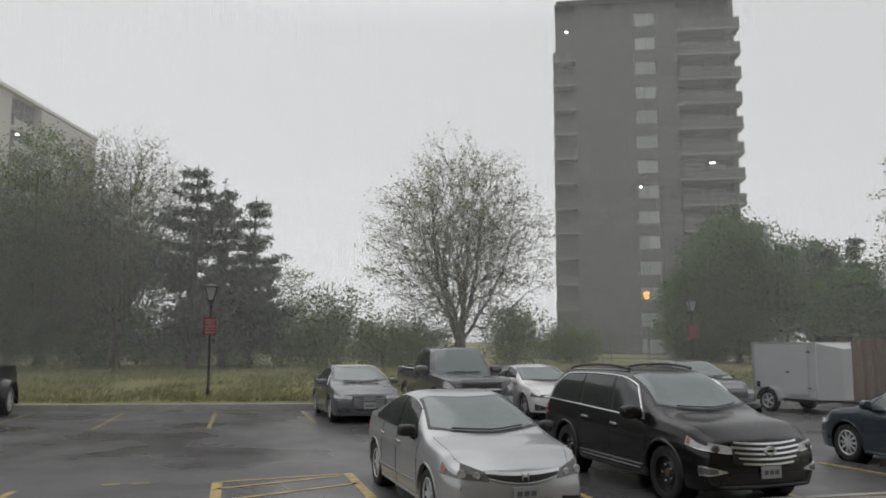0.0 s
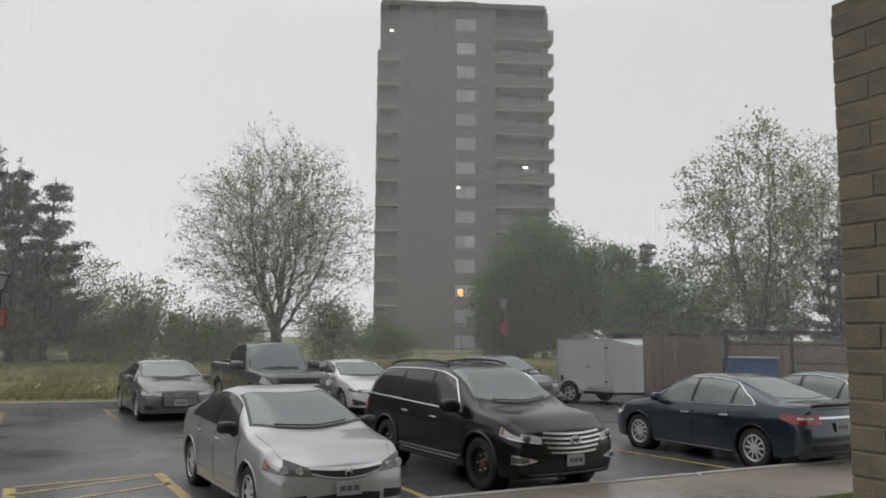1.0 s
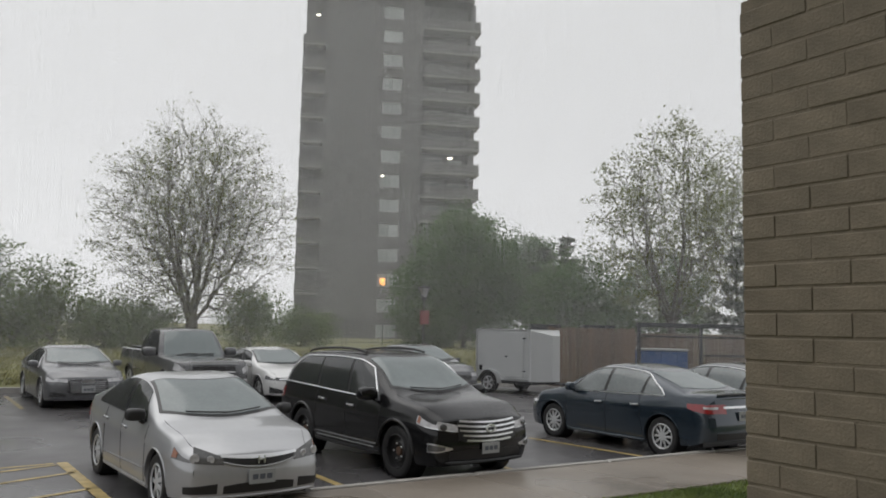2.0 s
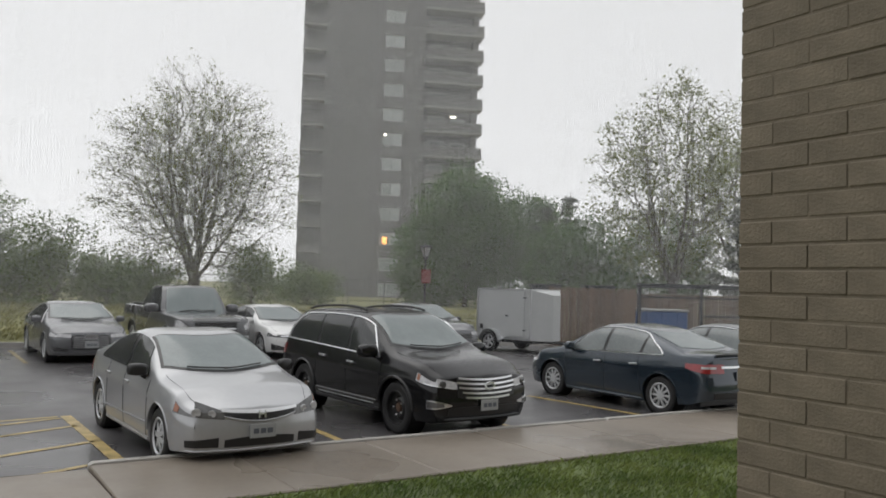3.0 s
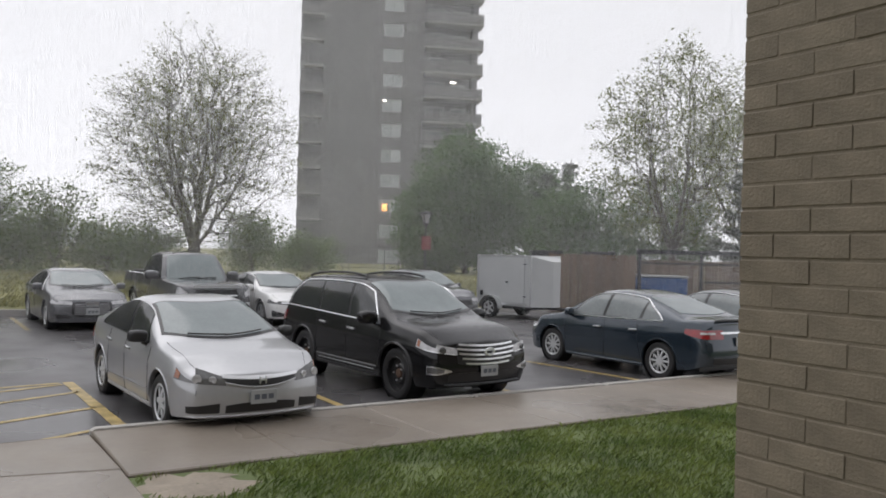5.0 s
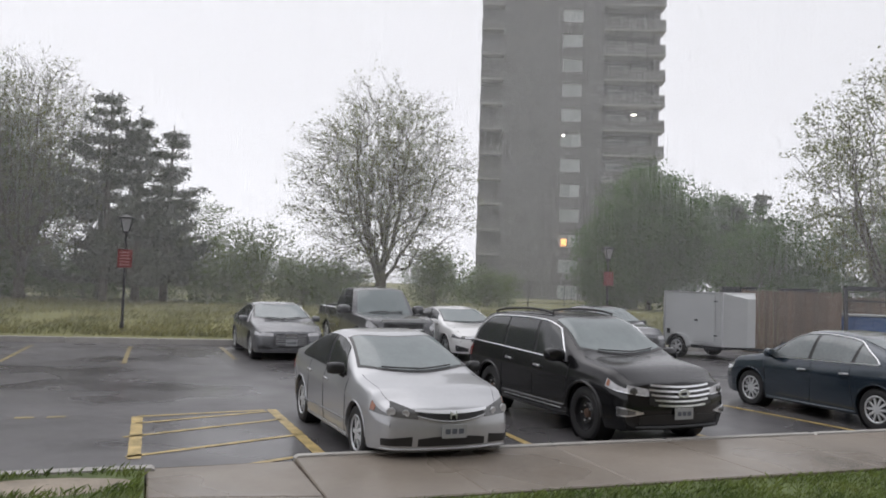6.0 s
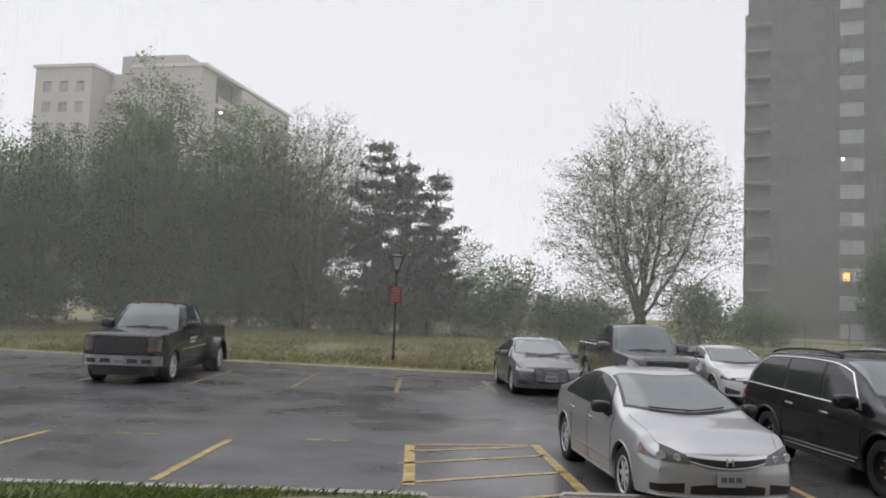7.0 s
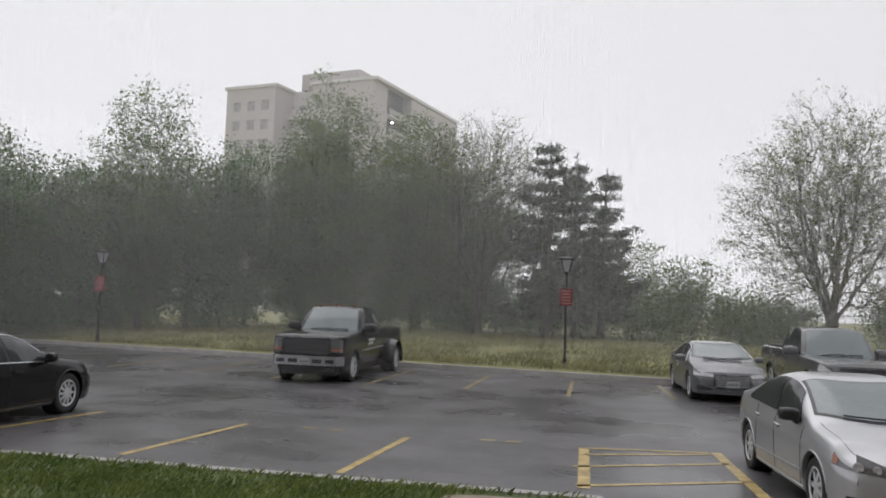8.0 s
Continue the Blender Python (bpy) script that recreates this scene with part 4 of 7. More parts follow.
def build_trailer():
    t = thing("cargo_trailer", pose(11.17, 24.95, 0, 0, 0, -62), "small pale grey enclosed cargo trailer with wet sides", "trailer")
    L, W, z0, z1, nose = 2.25, 1.6, 0.42, 2.06, 0.45
    bm = bmesh.new()
    out = [(-L / 2, -W / 2), (L / 2, -W / 2), (L / 2 + nose, -0.2), (L / 2 + nose, 0.2), (L / 2, W / 2), (-L / 2, W / 2)]
    lo = [bm.verts.new((x, y, z0)) for x, y in out]
    hi = [bm.verts.new((x, y, z1 - (0.16 if i in (2, 3) else 0))) for i, (x, y) in enumerate(out)]
    for i in range(6):
        bm.faces.new((lo[i], lo[(i + 1) % 6], hi[(i + 1) % 6], hi[i]))
    bm.faces.new(lo[::-1])
    bm.faces.new((hi[0], hi[1], hi[4], hi[5]))
    bm.faces.new((hi[1], hi[2], hi[3], hi[4]))
    part("body", bm, TRAILER, t)
    part("roof_cap", box(pose(0, 0, z1 + 0.012), L + 0.03, W + 0.03, 0.03), ALU, t)
    for x in (-L / 2, L / 2):
        part("corner_trim", box(pose(x, -W / 2, (z0 + z1) / 2), 0.05, 0.03, z1 - z0), ALU, t)
    part("sill_trim", box(pose(0, -W / 2 - 0.012, z0 + 0.04), L, 0.03, 0.08), ALU, t)
    door = part("door", box(pose(L / 2 - 0.65, -W / 2 - 0.01, (z0 + z1) / 2 + 0.03), 0.8, 0.03, z1 - z0 - 0.2, 0.008), TRAILER, t)
    part("handle", box(pose(L / 2 - 0.95, -W / 2 - 0.04, 1.2), 0.1, 0.03, 0.05), STEEL, door)
    for zz in (0.75, 1.8):
        part("hinge", box(pose(L / 2 - 0.22, -W / 2 - 0.035, zz), 0.12, 0.02, 0.04), STEEL, door)
    part("fender", grid_mesh(lambda a, y: (-0.45 + 0.40 * math.cos(a), -W / 2 + y, 0.33 + 0.40 * math.sin(a)), lin(0, math.pi, 12), [-0.22, 0.0], 0.02), ALU, t, smooth=True)
    wheel(t, -0.45, -W / 2 - 0.10, 0.33, 0.2, -1, "steel", 5)
    wheel(t, -0.45, W / 2 + 0.02, 0.33, 0.2, 1, "steel", 5)
    part("chassis", box(pose(0, 0, z0 - 0.05), L, W - 0.2, 0.1), STEEL, t)
    part("drawbar", tube([(L / 2, 0, z0 - 0.05), (L / 2 + 1.7, 0, z0 - 0.05)], 0.05, 6), STEEL, t)
    part("jack", tube([(L / 2 + 1.5, 0, 0), (L / 2 + 1.5, 0, 0.7)], 0.035, 8), STEEL, t)
    part("marker", box(pose(-L / 2 + 0.2, -W / 2 - 0.02, 0.8), 0.1, 0.03, 0.16), BLACK_TRIM, t)


def build_chain_fence():
    t = thing("chain_link_fence", pose(0, 0, 0), "thin dark wire fence behind the lawn", "fence")
    xs = lin(-6, 24, 13)
    fy = lambda x: 55.0 - 0.05 * x
    for x in xs:
        z = lawn_height(x, fy(x))
        part("post", tube([(x, fy(x), z - 0.1), (x, fy(x), z + 1.7)], 0.035, 6), STEEL, t)
    bm = bmesh.new()
    for k in (0.2, 1.68):
        add_tube(bm, [(x, fy(x), lawn_height(x, fy(x)) + k) for x in xs], 0.022, 5)
    part("rail", bm, STEEL, t)
    bm = bmesh.new()
    for i in range(240):
        x = -6 + 30 * i / 240
        z = lawn_height(x, fy(x))
        add_tube(bm, [(x, fy(x), z + 0.1), (x + 0.001, fy(x), z + 1.68)], 0.008, 3)
    tagged(part("mesh_wire", bm, STEEL, t), kind="stuff")


# ---- vehicles: x forward, y to the car's left, 0 midway between the axles ----
def wheel(parent, x, y, r, w, side, style, spokes):
    hub = part("wheel", lathe([(0.02, -w * 0.2), (r * 0.6, -w * 0.2), (r * 0.62, w * 0.1), (0.02, w * 0.12)]), STEEL, parent, smooth=True)
    hub.matrix_local = pose(x, y, r) @ (Matrix() if side > 0 else pose(0, 0, 0, 0, 0, 180))
    part("tyre", lathe([(r * 0.60, -w * 0.4), (r * 0.66, -w / 2), (r * 0.93, -w / 2), (r, -w * 0.36), (r, w * 0.36), (r * 0.93, w / 2), (r * 0.80, w * 0.54), (r * 0.66, w * 0.46), (r * 0.64, -w * 0.3)], sides=36), RUBBER, hub, smooth=True)
    bm = lathe([(r * 0.58, w * 0.10), (r * 0.67, w * 0.12), (r * 0.68, w * 0.46), (r * 0.63, w * 0.50), (r * 0.58, w * 0.42)], sides=36)
    for k in range(spokes):
        a = 2 * math.pi * k / spokes
        m = pose(0, w * 0.36, 0) @ Matrix.Rotation(a, 4, "Y")
        wide = r * (1.9 / spokes if spokes > 6 else 0.24)
        add_box(bm, m @ pose(r * 0.36, 0, 0, 0, 0, -7), r * 0.56, w * 0.12, wide * (0.62 if spokes > 6 else 0.8), 0.006)
    r2 = lathe([(0.01, w * 0.30), (r * 0.17, w * 0.30), (r * 0.15, w * 0.46), (0.01, w * 0.48)], sides=16)
    tmp = bpy.data.meshes.new("hubcap")
    r2.to_mesh(tmp)
    r2.free()
    bm.from_mesh(tmp)
    bpy.data.meshes.remove(tmp)
    part("rim", bm, BLACK_TRIM if style == "black" else ALLOY, hub, smooth=True)
    return hub


def interp(pts, x):
    return float(np.interp(x, [p[0] for p in pts], [p[1] for p in pts]))


class Shell:
    """The lower body of a car as a surface over length and a section parameter q: 0 at the sill, 1 on the centre line."""

    def __init__(self, s):
        self.s = s
        self.top, self.half = s["top"], s["half"]
        self.sill, self.arch, self.axles = s["sill"], s["arch"], (-s["wb"] / 2, s["wb"] / 2)
        self.xr, self.xf = self.top[0][0], self.top[-1][0]

    def low(self, x):
        z = interp(self.s["low"], x) if "low" in self.s else self.sill
        for a in self.axles:
            d = abs(x - a)
            if d < self.arch:
                z = max(z, self.s["wr"] * 0.96 + math.sqrt(self.arch ** 2 - d * d))
        return z

    def at(self, x, q, off=0.0, side=1):
        s = self.s
        zt = interp(self.top, x)
        w = interp(self.half, x) + off
        crown = s.get("crown", 0.07)
        zs = zt - crown
        zl = min(self.low(x), zs - 0.02)
        if q <= 0.6:
            f = q / 0.6
            z = zl + (zs - zl) * f
            rel = (z - self.sill) / max(0.2, (zs - self.sill))
            y = w - 0.05 * max(0, 0.25 - rel) / 0.25 - s.get("tumble", 0.05) * max(0, (rel - 0.55) / 0.45) ** 1.6
            y += 0.012 * math.exp(-((rel - 0.72) / 0.07) ** 2)
        else:
            f = (q - 0.6) / 0.4
            w2 = w - s.get("tumble", 0.05)
            an = f * math.pi / 2
            y = w2 * math.cos(an) ** 0.72 if f < 1 else 0.0
            z = zs + crown * math.sin(an) ** 0.85
        return Vector((x, side * y, z + (off if q > 0.6 else 0)))

    def mesh(self):
        xs = set(lin(self.xr, self.xf, 40))
        for a in self.axles:
            xs |= {a + self.arch * math.sin(radians(t)) for t in range(-90, 91, 10)} | {a - self.arch - 0.004, a + self.arch + 0.004}
        xs |= {p[0] for p in self.half} | {p[0] for p in self.top}
        xs = sorted(x for x in xs if self.xr <= x <= self.xf)
        keep = [xs[0]]
        for x in xs[1:]:
            if x - keep[-1] > 0.003:
                keep.append(x)
        xs = keep
        qs = [0, 0.08, 0.18, 0.28, 0.36, 0.41, 0.45, 0.50, 0.55, 0.6, 0.64, 0.70, 0.78, 0.88, 1.0]
        verts, faces = [], []
        n = len(qs) * 2 - 1
        for x in xs:
            row = [self.at(x, q, 0, 1) for q in qs] + [self.at(x, q, 0, -1) for q in reversed(qs[:-1])]
            verts += row
        for i in range(len(xs) - 1):
            for k in range(n - 1):
                a = i * n + k
                faces.append((a, a + 1, a + n + 1, a + n))
        faces.append(tuple(range(n - 1, -1, -1)))
        o = (len(xs) - 1) * n
        faces.append(tuple(range(o, o + n)))
        # folded-in lips below
        base = len(verts)
        for i, x in enumerate(xs):
            for k in (0, n - 1):
                v = verts[i * n + k]
                verts.append(Vector((v.x, v.y * (1 - 0.16 / max(0.3, abs(v.y))), v.z + 0.01)))
        for i in range(len(xs) - 1):
            faces.append((i * n, i * n + n, base + 2 * i + 2, base + 2 * i))
            faces.append((i * n + n - 1, base + 2 * i + 1, base + 2 * i + 3, i * n + 2 * n - 1))
        return verts, faces

    def patch(self, x0, x1, q0, q1, side, off=0.008, nx=8, nq=5, skew=0.0):
        def fn(i, j):
            x = x0 + (x1 - x0) * i
            return self.at(x + skew * j, q0 + (q1 - q0) * j, off, side)
        bm = grid_mesh(fn, lin(0, 1, nx), lin(0, 1, nq))
        if side > 0:
            bmesh.ops.reverse_faces(bm, faces=bm.faces)
        bm.normal_update()
        bmesh.ops.solidify(bm, geom=bm.faces[:], thickness=0.012)
        return bm

    def nose_x(self, y, front=True):
        """Where the plan outline meets the width y, on the front or the rear."""
        pts = [(w, x) for x, w in self.half if (x > 0.5 if front else x < -0.5)]
        pts.sort()
        y = abs(y)
        end = self.xf if front else self.xr
        wmin = pts[0][0]
        if y <= wmin:
            return end
        return float(np.interp(y, [p[0] for p in pts], [p[1] for p in pts]))

    def front_bar(self, y0, y1, z, r, off=0.02, dz=0.0, n=14):
        pts = []
        for y in lin(y0, y1, n):
            e = (2 * (y - y0) / (y1 - y0) - 1) ** 2
            pts.append(Vector((self.nose_x(y) + off, y, z + dz * e)))
        return tube(pts, [r * 0.5] + [r] * (n - 2) + [r * 0.5], 8)

    def front_panel(self, y0, y1, z0, z1, off=0.012, front=True, dz0=0.0, dz1=0.0, n=14, thick=0.012):
        """A panel laid on the nose or tail, from y0 to y1; dz0, dz1 drop its lower and upper edge towards the ends."""
        sg = 1 if front else -1
        def fn(y, g):
            e = (2 * (y - y0) / (y1 - y0) - 1) ** 2
            return Vector((self.nose_x(y, front) + sg * off, y, (z0 + dz0 * e) * (1 - g) + (z1 + dz1 * e) * g))
        bm = grid_mesh(fn, lin(y0, y1, n), [0, 0.5, 1])
        if not front:
            bmesh.ops.reverse_faces(bm, faces=bm.faces)
        bm.normal_update()
        bmesh.ops.solidify(bm, geom=bm.faces[:], thickness=thick)
        return bm


class Cabin:
    """Roof, screens and side windows as sheets between a base outline and a roof outline."""

    def __init__(self, s, shell):
        c = s["cabin"]
        self.c, self.shell = c, shell
        self.fb, self.ft, self.rt, self.rb = c["front_base"], c["front_top"], c["rear_top"], c["rear_base"]
        self.zr, self.wb, self.wr = c["roof"], c["base_w"], c["roof_w"]
        self.drop = c.get("drop", 0.06)

    def zbase(self, x):
        return interp(self.shell.top, x) - self.c.get("sink", 0.05)

    def screen(self, u, v, front=True):
        (b, t) = (self.fb, self.ft) if front else (self.rb, self.rt)
        sg = -1 if front else 1
        wt = self.wr * (1.0 if front else self.c.get("rear_taper", 0.94))
        wb = self.wb * (1.0 if front else self.c.get("rear_base_taper", 0.92))
        y = u * (wb + (wt - wb) * v)
        bow = (0.17 if front else 0.14) * u * u
        zb = self.zbase(b)
        zt = self.zr - self.c.get("front_dip" if front else "rear_dip", 0.05)
        z = zb + (zt - zb) * v - (self.drop * 0.9 * v + 0.03 * (1 - v)) * u * u + 0.035 * math.sin(math.pi * v)
        return Vector((b + (t - b) * v + sg * bow, y, z))

    def roof(self, u, v):
        a, b = self.screen(u, 1, True), self.screen(u, 1, False)
        p = b.lerp(a, v)
        peak = max(0.05, self.c.get("front_dip", 0.05))
        p.z += (self.zr - (a.z * v + b.z * (1 - v)) - self.drop * u * u) * math.sin(math.pi * min(1, max(0, v))) ** 0.6
        p.y *= 1 + 0.03 * math.sin(math.pi * v)
        return p

    def side(self, s, v, sg=1):
        """s 0 at the rear screen, 1 at the windscreen; v 0 at the belt, 1 at the roof."""
        fa = self.screen(sg, v, True)
        ra = self.screen(sg, v, False)
        p = ra.lerp(fa, s)
        top = self.roof(sg, s)
        bot_f, bot_r = self.screen(sg, 0, True), self.screen(sg, 0, False)
        base = bot_r.lerp(bot_f, s)
        base.z = max(base.z, min(self.shell.at(base.x, 0.6).z - 0.01, base.z + 0.2))
        zlin = self.screen(sg, 1, False).lerp(self.screen(sg, 1, True), s)
        p.z = base.z + (top.z - base.z) * v
        bulge = self.c.get("bulge", 0.05)
        p.y = (base.y + (top.y - base.y) * v) + sg * bulge * math.sin(math.pi * (0.15 + 0.85 * v)) * math.sin(math.pi * s) ** 0.5 * (1 - v)
        p.y = base.y * (1 - v) + top.y * v + sg * bulge * math.sin(math.pi * s) ** 0.6 * (1 - v) ** 0.8
        return p

    def mesh(self):
        bm = bmesh.new()
        us, n = lin(-1, 1, 13), lin(0, 1, 13)

        def sheet(fn, aa, bb, flip=False):
            rows = [[bm.verts.new(fn(a, b)) for a in aa] for b in bb]
            for r0, r1 in zip(rows, rows[1:]):
                for i in range(len(aa) - 1):
                    f = (r0[i], r0[i + 1], r1[i + 1], r1[i])
                    bm.faces.new(f[::-1] if flip else f)
        sheet(lambda u, v: self.screen(u, v, True), us, lin(0, 1, 7))
        sheet(lambda u, v: self.screen(u, v, False), us, lin(0, 1, 7), True)
        sheet(self.roof, us, n)
        for sg in (1, -1):
            sheet(lambda s, v, g=sg: self.side(s, v, g), n, lin(0, 1, 7), sg > 0)
        bmesh.ops.remove_doubles(bm, verts=bm.verts, dist=0.002)
        bmesh.ops.recalc_face_normals(bm, faces=bm.faces)
        return bm

    def pane(self, fn, a0, a1, b0, b1, out, na=9, nb=6, shape=None):
        def g(a, b):
            aa, bb = a0 + (a1 - a0) * a, b0 + (b1 - b0) * b
            if shape:
                aa, bb = shape(a, b)
            p = fn(aa, bb)
            e = 1e-3
            du, dv = fn(aa + e, bb) - fn(aa - e, bb), fn(aa, bb + e) - fn(aa, bb - e)
            nrm = du.cross(dv).normalized()
            if nrm.dot(out) < 0:
                nrm = -nrm
            return p + nrm * 0.007
        return grid_mesh(g, lin(0, 1, na), lin(0, 1, nb))


def mirror_part(parent, x, y, z, side, material, size=1.0):
    bm = bmesh.new()
    bmesh.ops.create_icosphere(bm, subdivisions=3, radius=1.0)
    for v in bm.verts:
        k = max(abs(v.co.x), abs(v.co.y), abs(v.co.z))
        v.co = v.co.lerp(v.co / k, 0.45)
        v.co = Vector((v.co.x * 0.085 * size - 0.03 * v.co.y * side, v.co.y * 0.125 * size, v.co.z * 0.085 * size))
        v.co += Vector((x, y + side * 0.13 * size, z + 0.05))
    add_tube(bm, [(x, y - side * 0.02, z - 0.05), (x, y + side * 0.06, z - 0.01)], [0.035, 0.03], 8)
    part("mirror", bm, material, parent, smooth=True)


def vehicle(name, x, y, heading, label, category, paint_mat, s, group="parked cars"):
    t = thing(name, pose(x, y, 0.0, 0, 0, heading), label, category, group)
    sh = Shell(s)
    v, f = sh.mesh()
    body = obj("body", v, f, paint_mat, t, smooth=True, angle=38)
    w = max(p[1] for p in s["half"])
    part("underbody", box(pose((sh.xf + sh.xr) / 2, 0, 0.42), sh.xf - sh.xr - 0.5, 2 * w - 0.56, 0.44), BLACK_TRIM, t)
    cab = Cabin(s, sh)
    cabin = part("cabin", cab.mesh(), paint_mat, t, smooth=True)
    part("windscreen", cab.pane(lambda u, q: cab.screen(u, q, True), -0.86, 0.86, 0.03, 0.94, Vector((1, 0, 0.5))), CAR_GLASS, t, smooth=True)
    if s.get("rear_glass", True):
        part("rear_window", cab.pane(lambda u, q: cab.screen(u, q, False), -0.88, 0.88, 0.08, 0.92, Vector((-1, 0, 0.5))), CAR_GLASS, t, smooth=True)
    b0, b1 = s.get("glass_v", (0.10, 0.88))
    for sg in (1, -1):
        for (r0, r1, tr0, tr1) in s["side_windows"]:
            fn = lambda a, b, g=sg: cab.side(a, b, g)
            def shape(a, b, r0=r0, r1=r1, tr0=tr0, tr1=tr1):
                return (r0 + (r1 - r0) * a) * (1 - b) + (tr0 + (tr1 - tr0) * a) * b, b0 + (b1 - b0) * b
            part("side_window", cab.pane(fn, 0, 1, 0, 1, Vector((0, sg, 0.2)), shape=shape), s.get("side_glass", SIDE_GLASS), t, smooth=True)
        if s.get("chrome_line"):
            lo, hi = min(q[0] for q in s["side_windows"]), max(q[1] for q in s["side_windows"])
            tlo, thi = min(q[2] for q in s["side_windows"]), max(q[3] for q in s["side_windows"])
            up = sg * 0.018
            ring = [cab.side(lo + (hi - lo) * k / 12, b0 - 0.03, sg) + Vector((0, up, 0)) for k in range(13)]
            ring += [cab.side(hi + 0.01 + (thi - hi) * k / 6, b0 + (b1 - b0) * k / 6, sg) + Vector((0, up, 0)) for k in range(1, 7)]
            ring += [cab.side(thi + (tlo - thi) * k / 12, b1 + 0.03, sg) + Vector((0, up, 0)) for k in range(1, 13)]
            ring += [cab.side(tlo - 0.01 + (lo - tlo) * k / 6, b1 + (b0 - b1) * k / 6, sg) + Vector((0, up, 0)) for k in range(1, 7)]
            part("window_trim", tube(ring, 0.012, 5), CHROME, t, smooth=True)
        # door gaps, handles, sill
        for gx in s["gaps"]:
            pts = [sh.at(gx + 0.03 * (0.5 - q), q, 0.003, sg) for q in lin(0.08, 0.6, 8)]
            part("door_gap", tube(pts, 0.004, 4), BLACK_TRIM, t)
        for hx in s["handles"]:
            p = sh.at(hx, s.get("handle_q", 0.50), 0.02, sg)
            part("handle", add_box(bmesh.new(), pose(p.x, p.y, p.z), 0.19, 0.035, 0.032, 0.012), s.get("handle_mat", paint_mat), t, smooth=True)
        mp = cab.side(0.93, 0.12, sg)
        mirror_part(t, mp.x + s.get("mirror_x", -0.02), mp.y, mp.z, sg, s.get("mirror_mat", paint_mat), s.get("mirror_size", 1.0))
        for a in sh.axles:
            wheel(t, a, sg * (interp(sh.half, a) - s.get("tyre_w", 0.21) * 0.5 - 0.015), s["wr"], s.get("tyre_w", 0.21), sg, s.get("rim", "alloy"), s.get("spokes", 7))
            arch = [sh.at(a + (sh.arch + 0.008) * math.cos(r), 0.0, 0.004, sg) for r in lin(0.12, math.pi - 0.12, 16)]
            part("wheel_arch", tube(arch, 0.016, 5), s.get("arch_mat", paint_mat), t, smooth=True)
    # wipers
    for k, (ya, yb) in enumerate(((-0.55, 0.08), (0.02, 0.60))):
        pa, pb = cab.screen(ya, 0.02) + Vector((0.03, 0, 0.02)), cab.screen(yb, 0.065) + Vector((0.02, 0, 0.022))
        part("wiper", tube([pa, pa.lerp(pb, 0.5) + Vector((0.01, 0, 0.015)), pb], 0.012, 5), BLACK_TRIM, t)
    part("cowl", cab.pane(lambda u, q: cab.screen(u, q, True), -0.93, 0.93, -0.06, 0.05, Vector((1, 0, 0.5)), nb=3), BLACK_TRIM, t)
    return t, sh, cab


def plate(t, x, z, y=0.0, front=True, w=0.30):
    p = part("number_plate", box(pose(x, y, z), 0.014, w, 0.15, 0.004), PLATE, t, "white number plate with plain dark bars")
    sg = 1 if front else -1
    for k in range(3):
        part("plate_bar", box(pose(x + sg * 0.009, y - 0.08 + 0.08 * k, z), 0.004, 0.060, 0.055), PLATE_INK, p)


def lamp_box(t, sh, x0, x1, q0, q1, side, material, label, inner=None, skew=0.0, off=0.008):
    h = part("headlight" if x1 > 0 else "tail_light", sh.patch(x0, x1, q0, q1, side, off, skew=skew), material, t, label, smooth=True)
    if inner:
        part("indicator", sh.patch(x0, x0 + (x1 - x0) * 0.13, q0 + (q1 - q0) * 0.1, q1 - (q1 - q0) * 0.1, side, off + 0.004, nx=4, nq=4, skew=skew), inner, h, "amber lens", smooth=True)
    return h


def glide(pts, x):
    """A smooth curve through (x, value) points that never overshoots them."""
    if x <= pts[0][0]:
        return pts[0][1]
    if x >= pts[-1][0]:
        return pts[-1][1]
    i = next(k for k in range(len(pts) - 1) if x <= pts[k + 1][0])

    def slope(k):
        return (pts[k + 1][1] - pts[k][1]) / (pts[k + 1][0] - pts[k][0])

    def tangent(k):
        if k == 0:
            return slope(0)
        if k == len(pts) - 1:
            return slope(k - 1)
        a, b = slope(k - 1), slope(k)
        return 0.0 if a * b <= 0 else 2 * a * b / (a + b)
    h = pts[i + 1][0] - pts[i][0]
    f = (x - pts[i][0]) / h
    return ((1 + 2 * f) * (1 - f) ** 2 * pts[i][1] + f * (1 - f) ** 2 * h * tangent(i)
            + f * f * (3 - 2 * f) * pts[i + 1][1] + f * f * (f - 1) * h * tangent(i + 1))


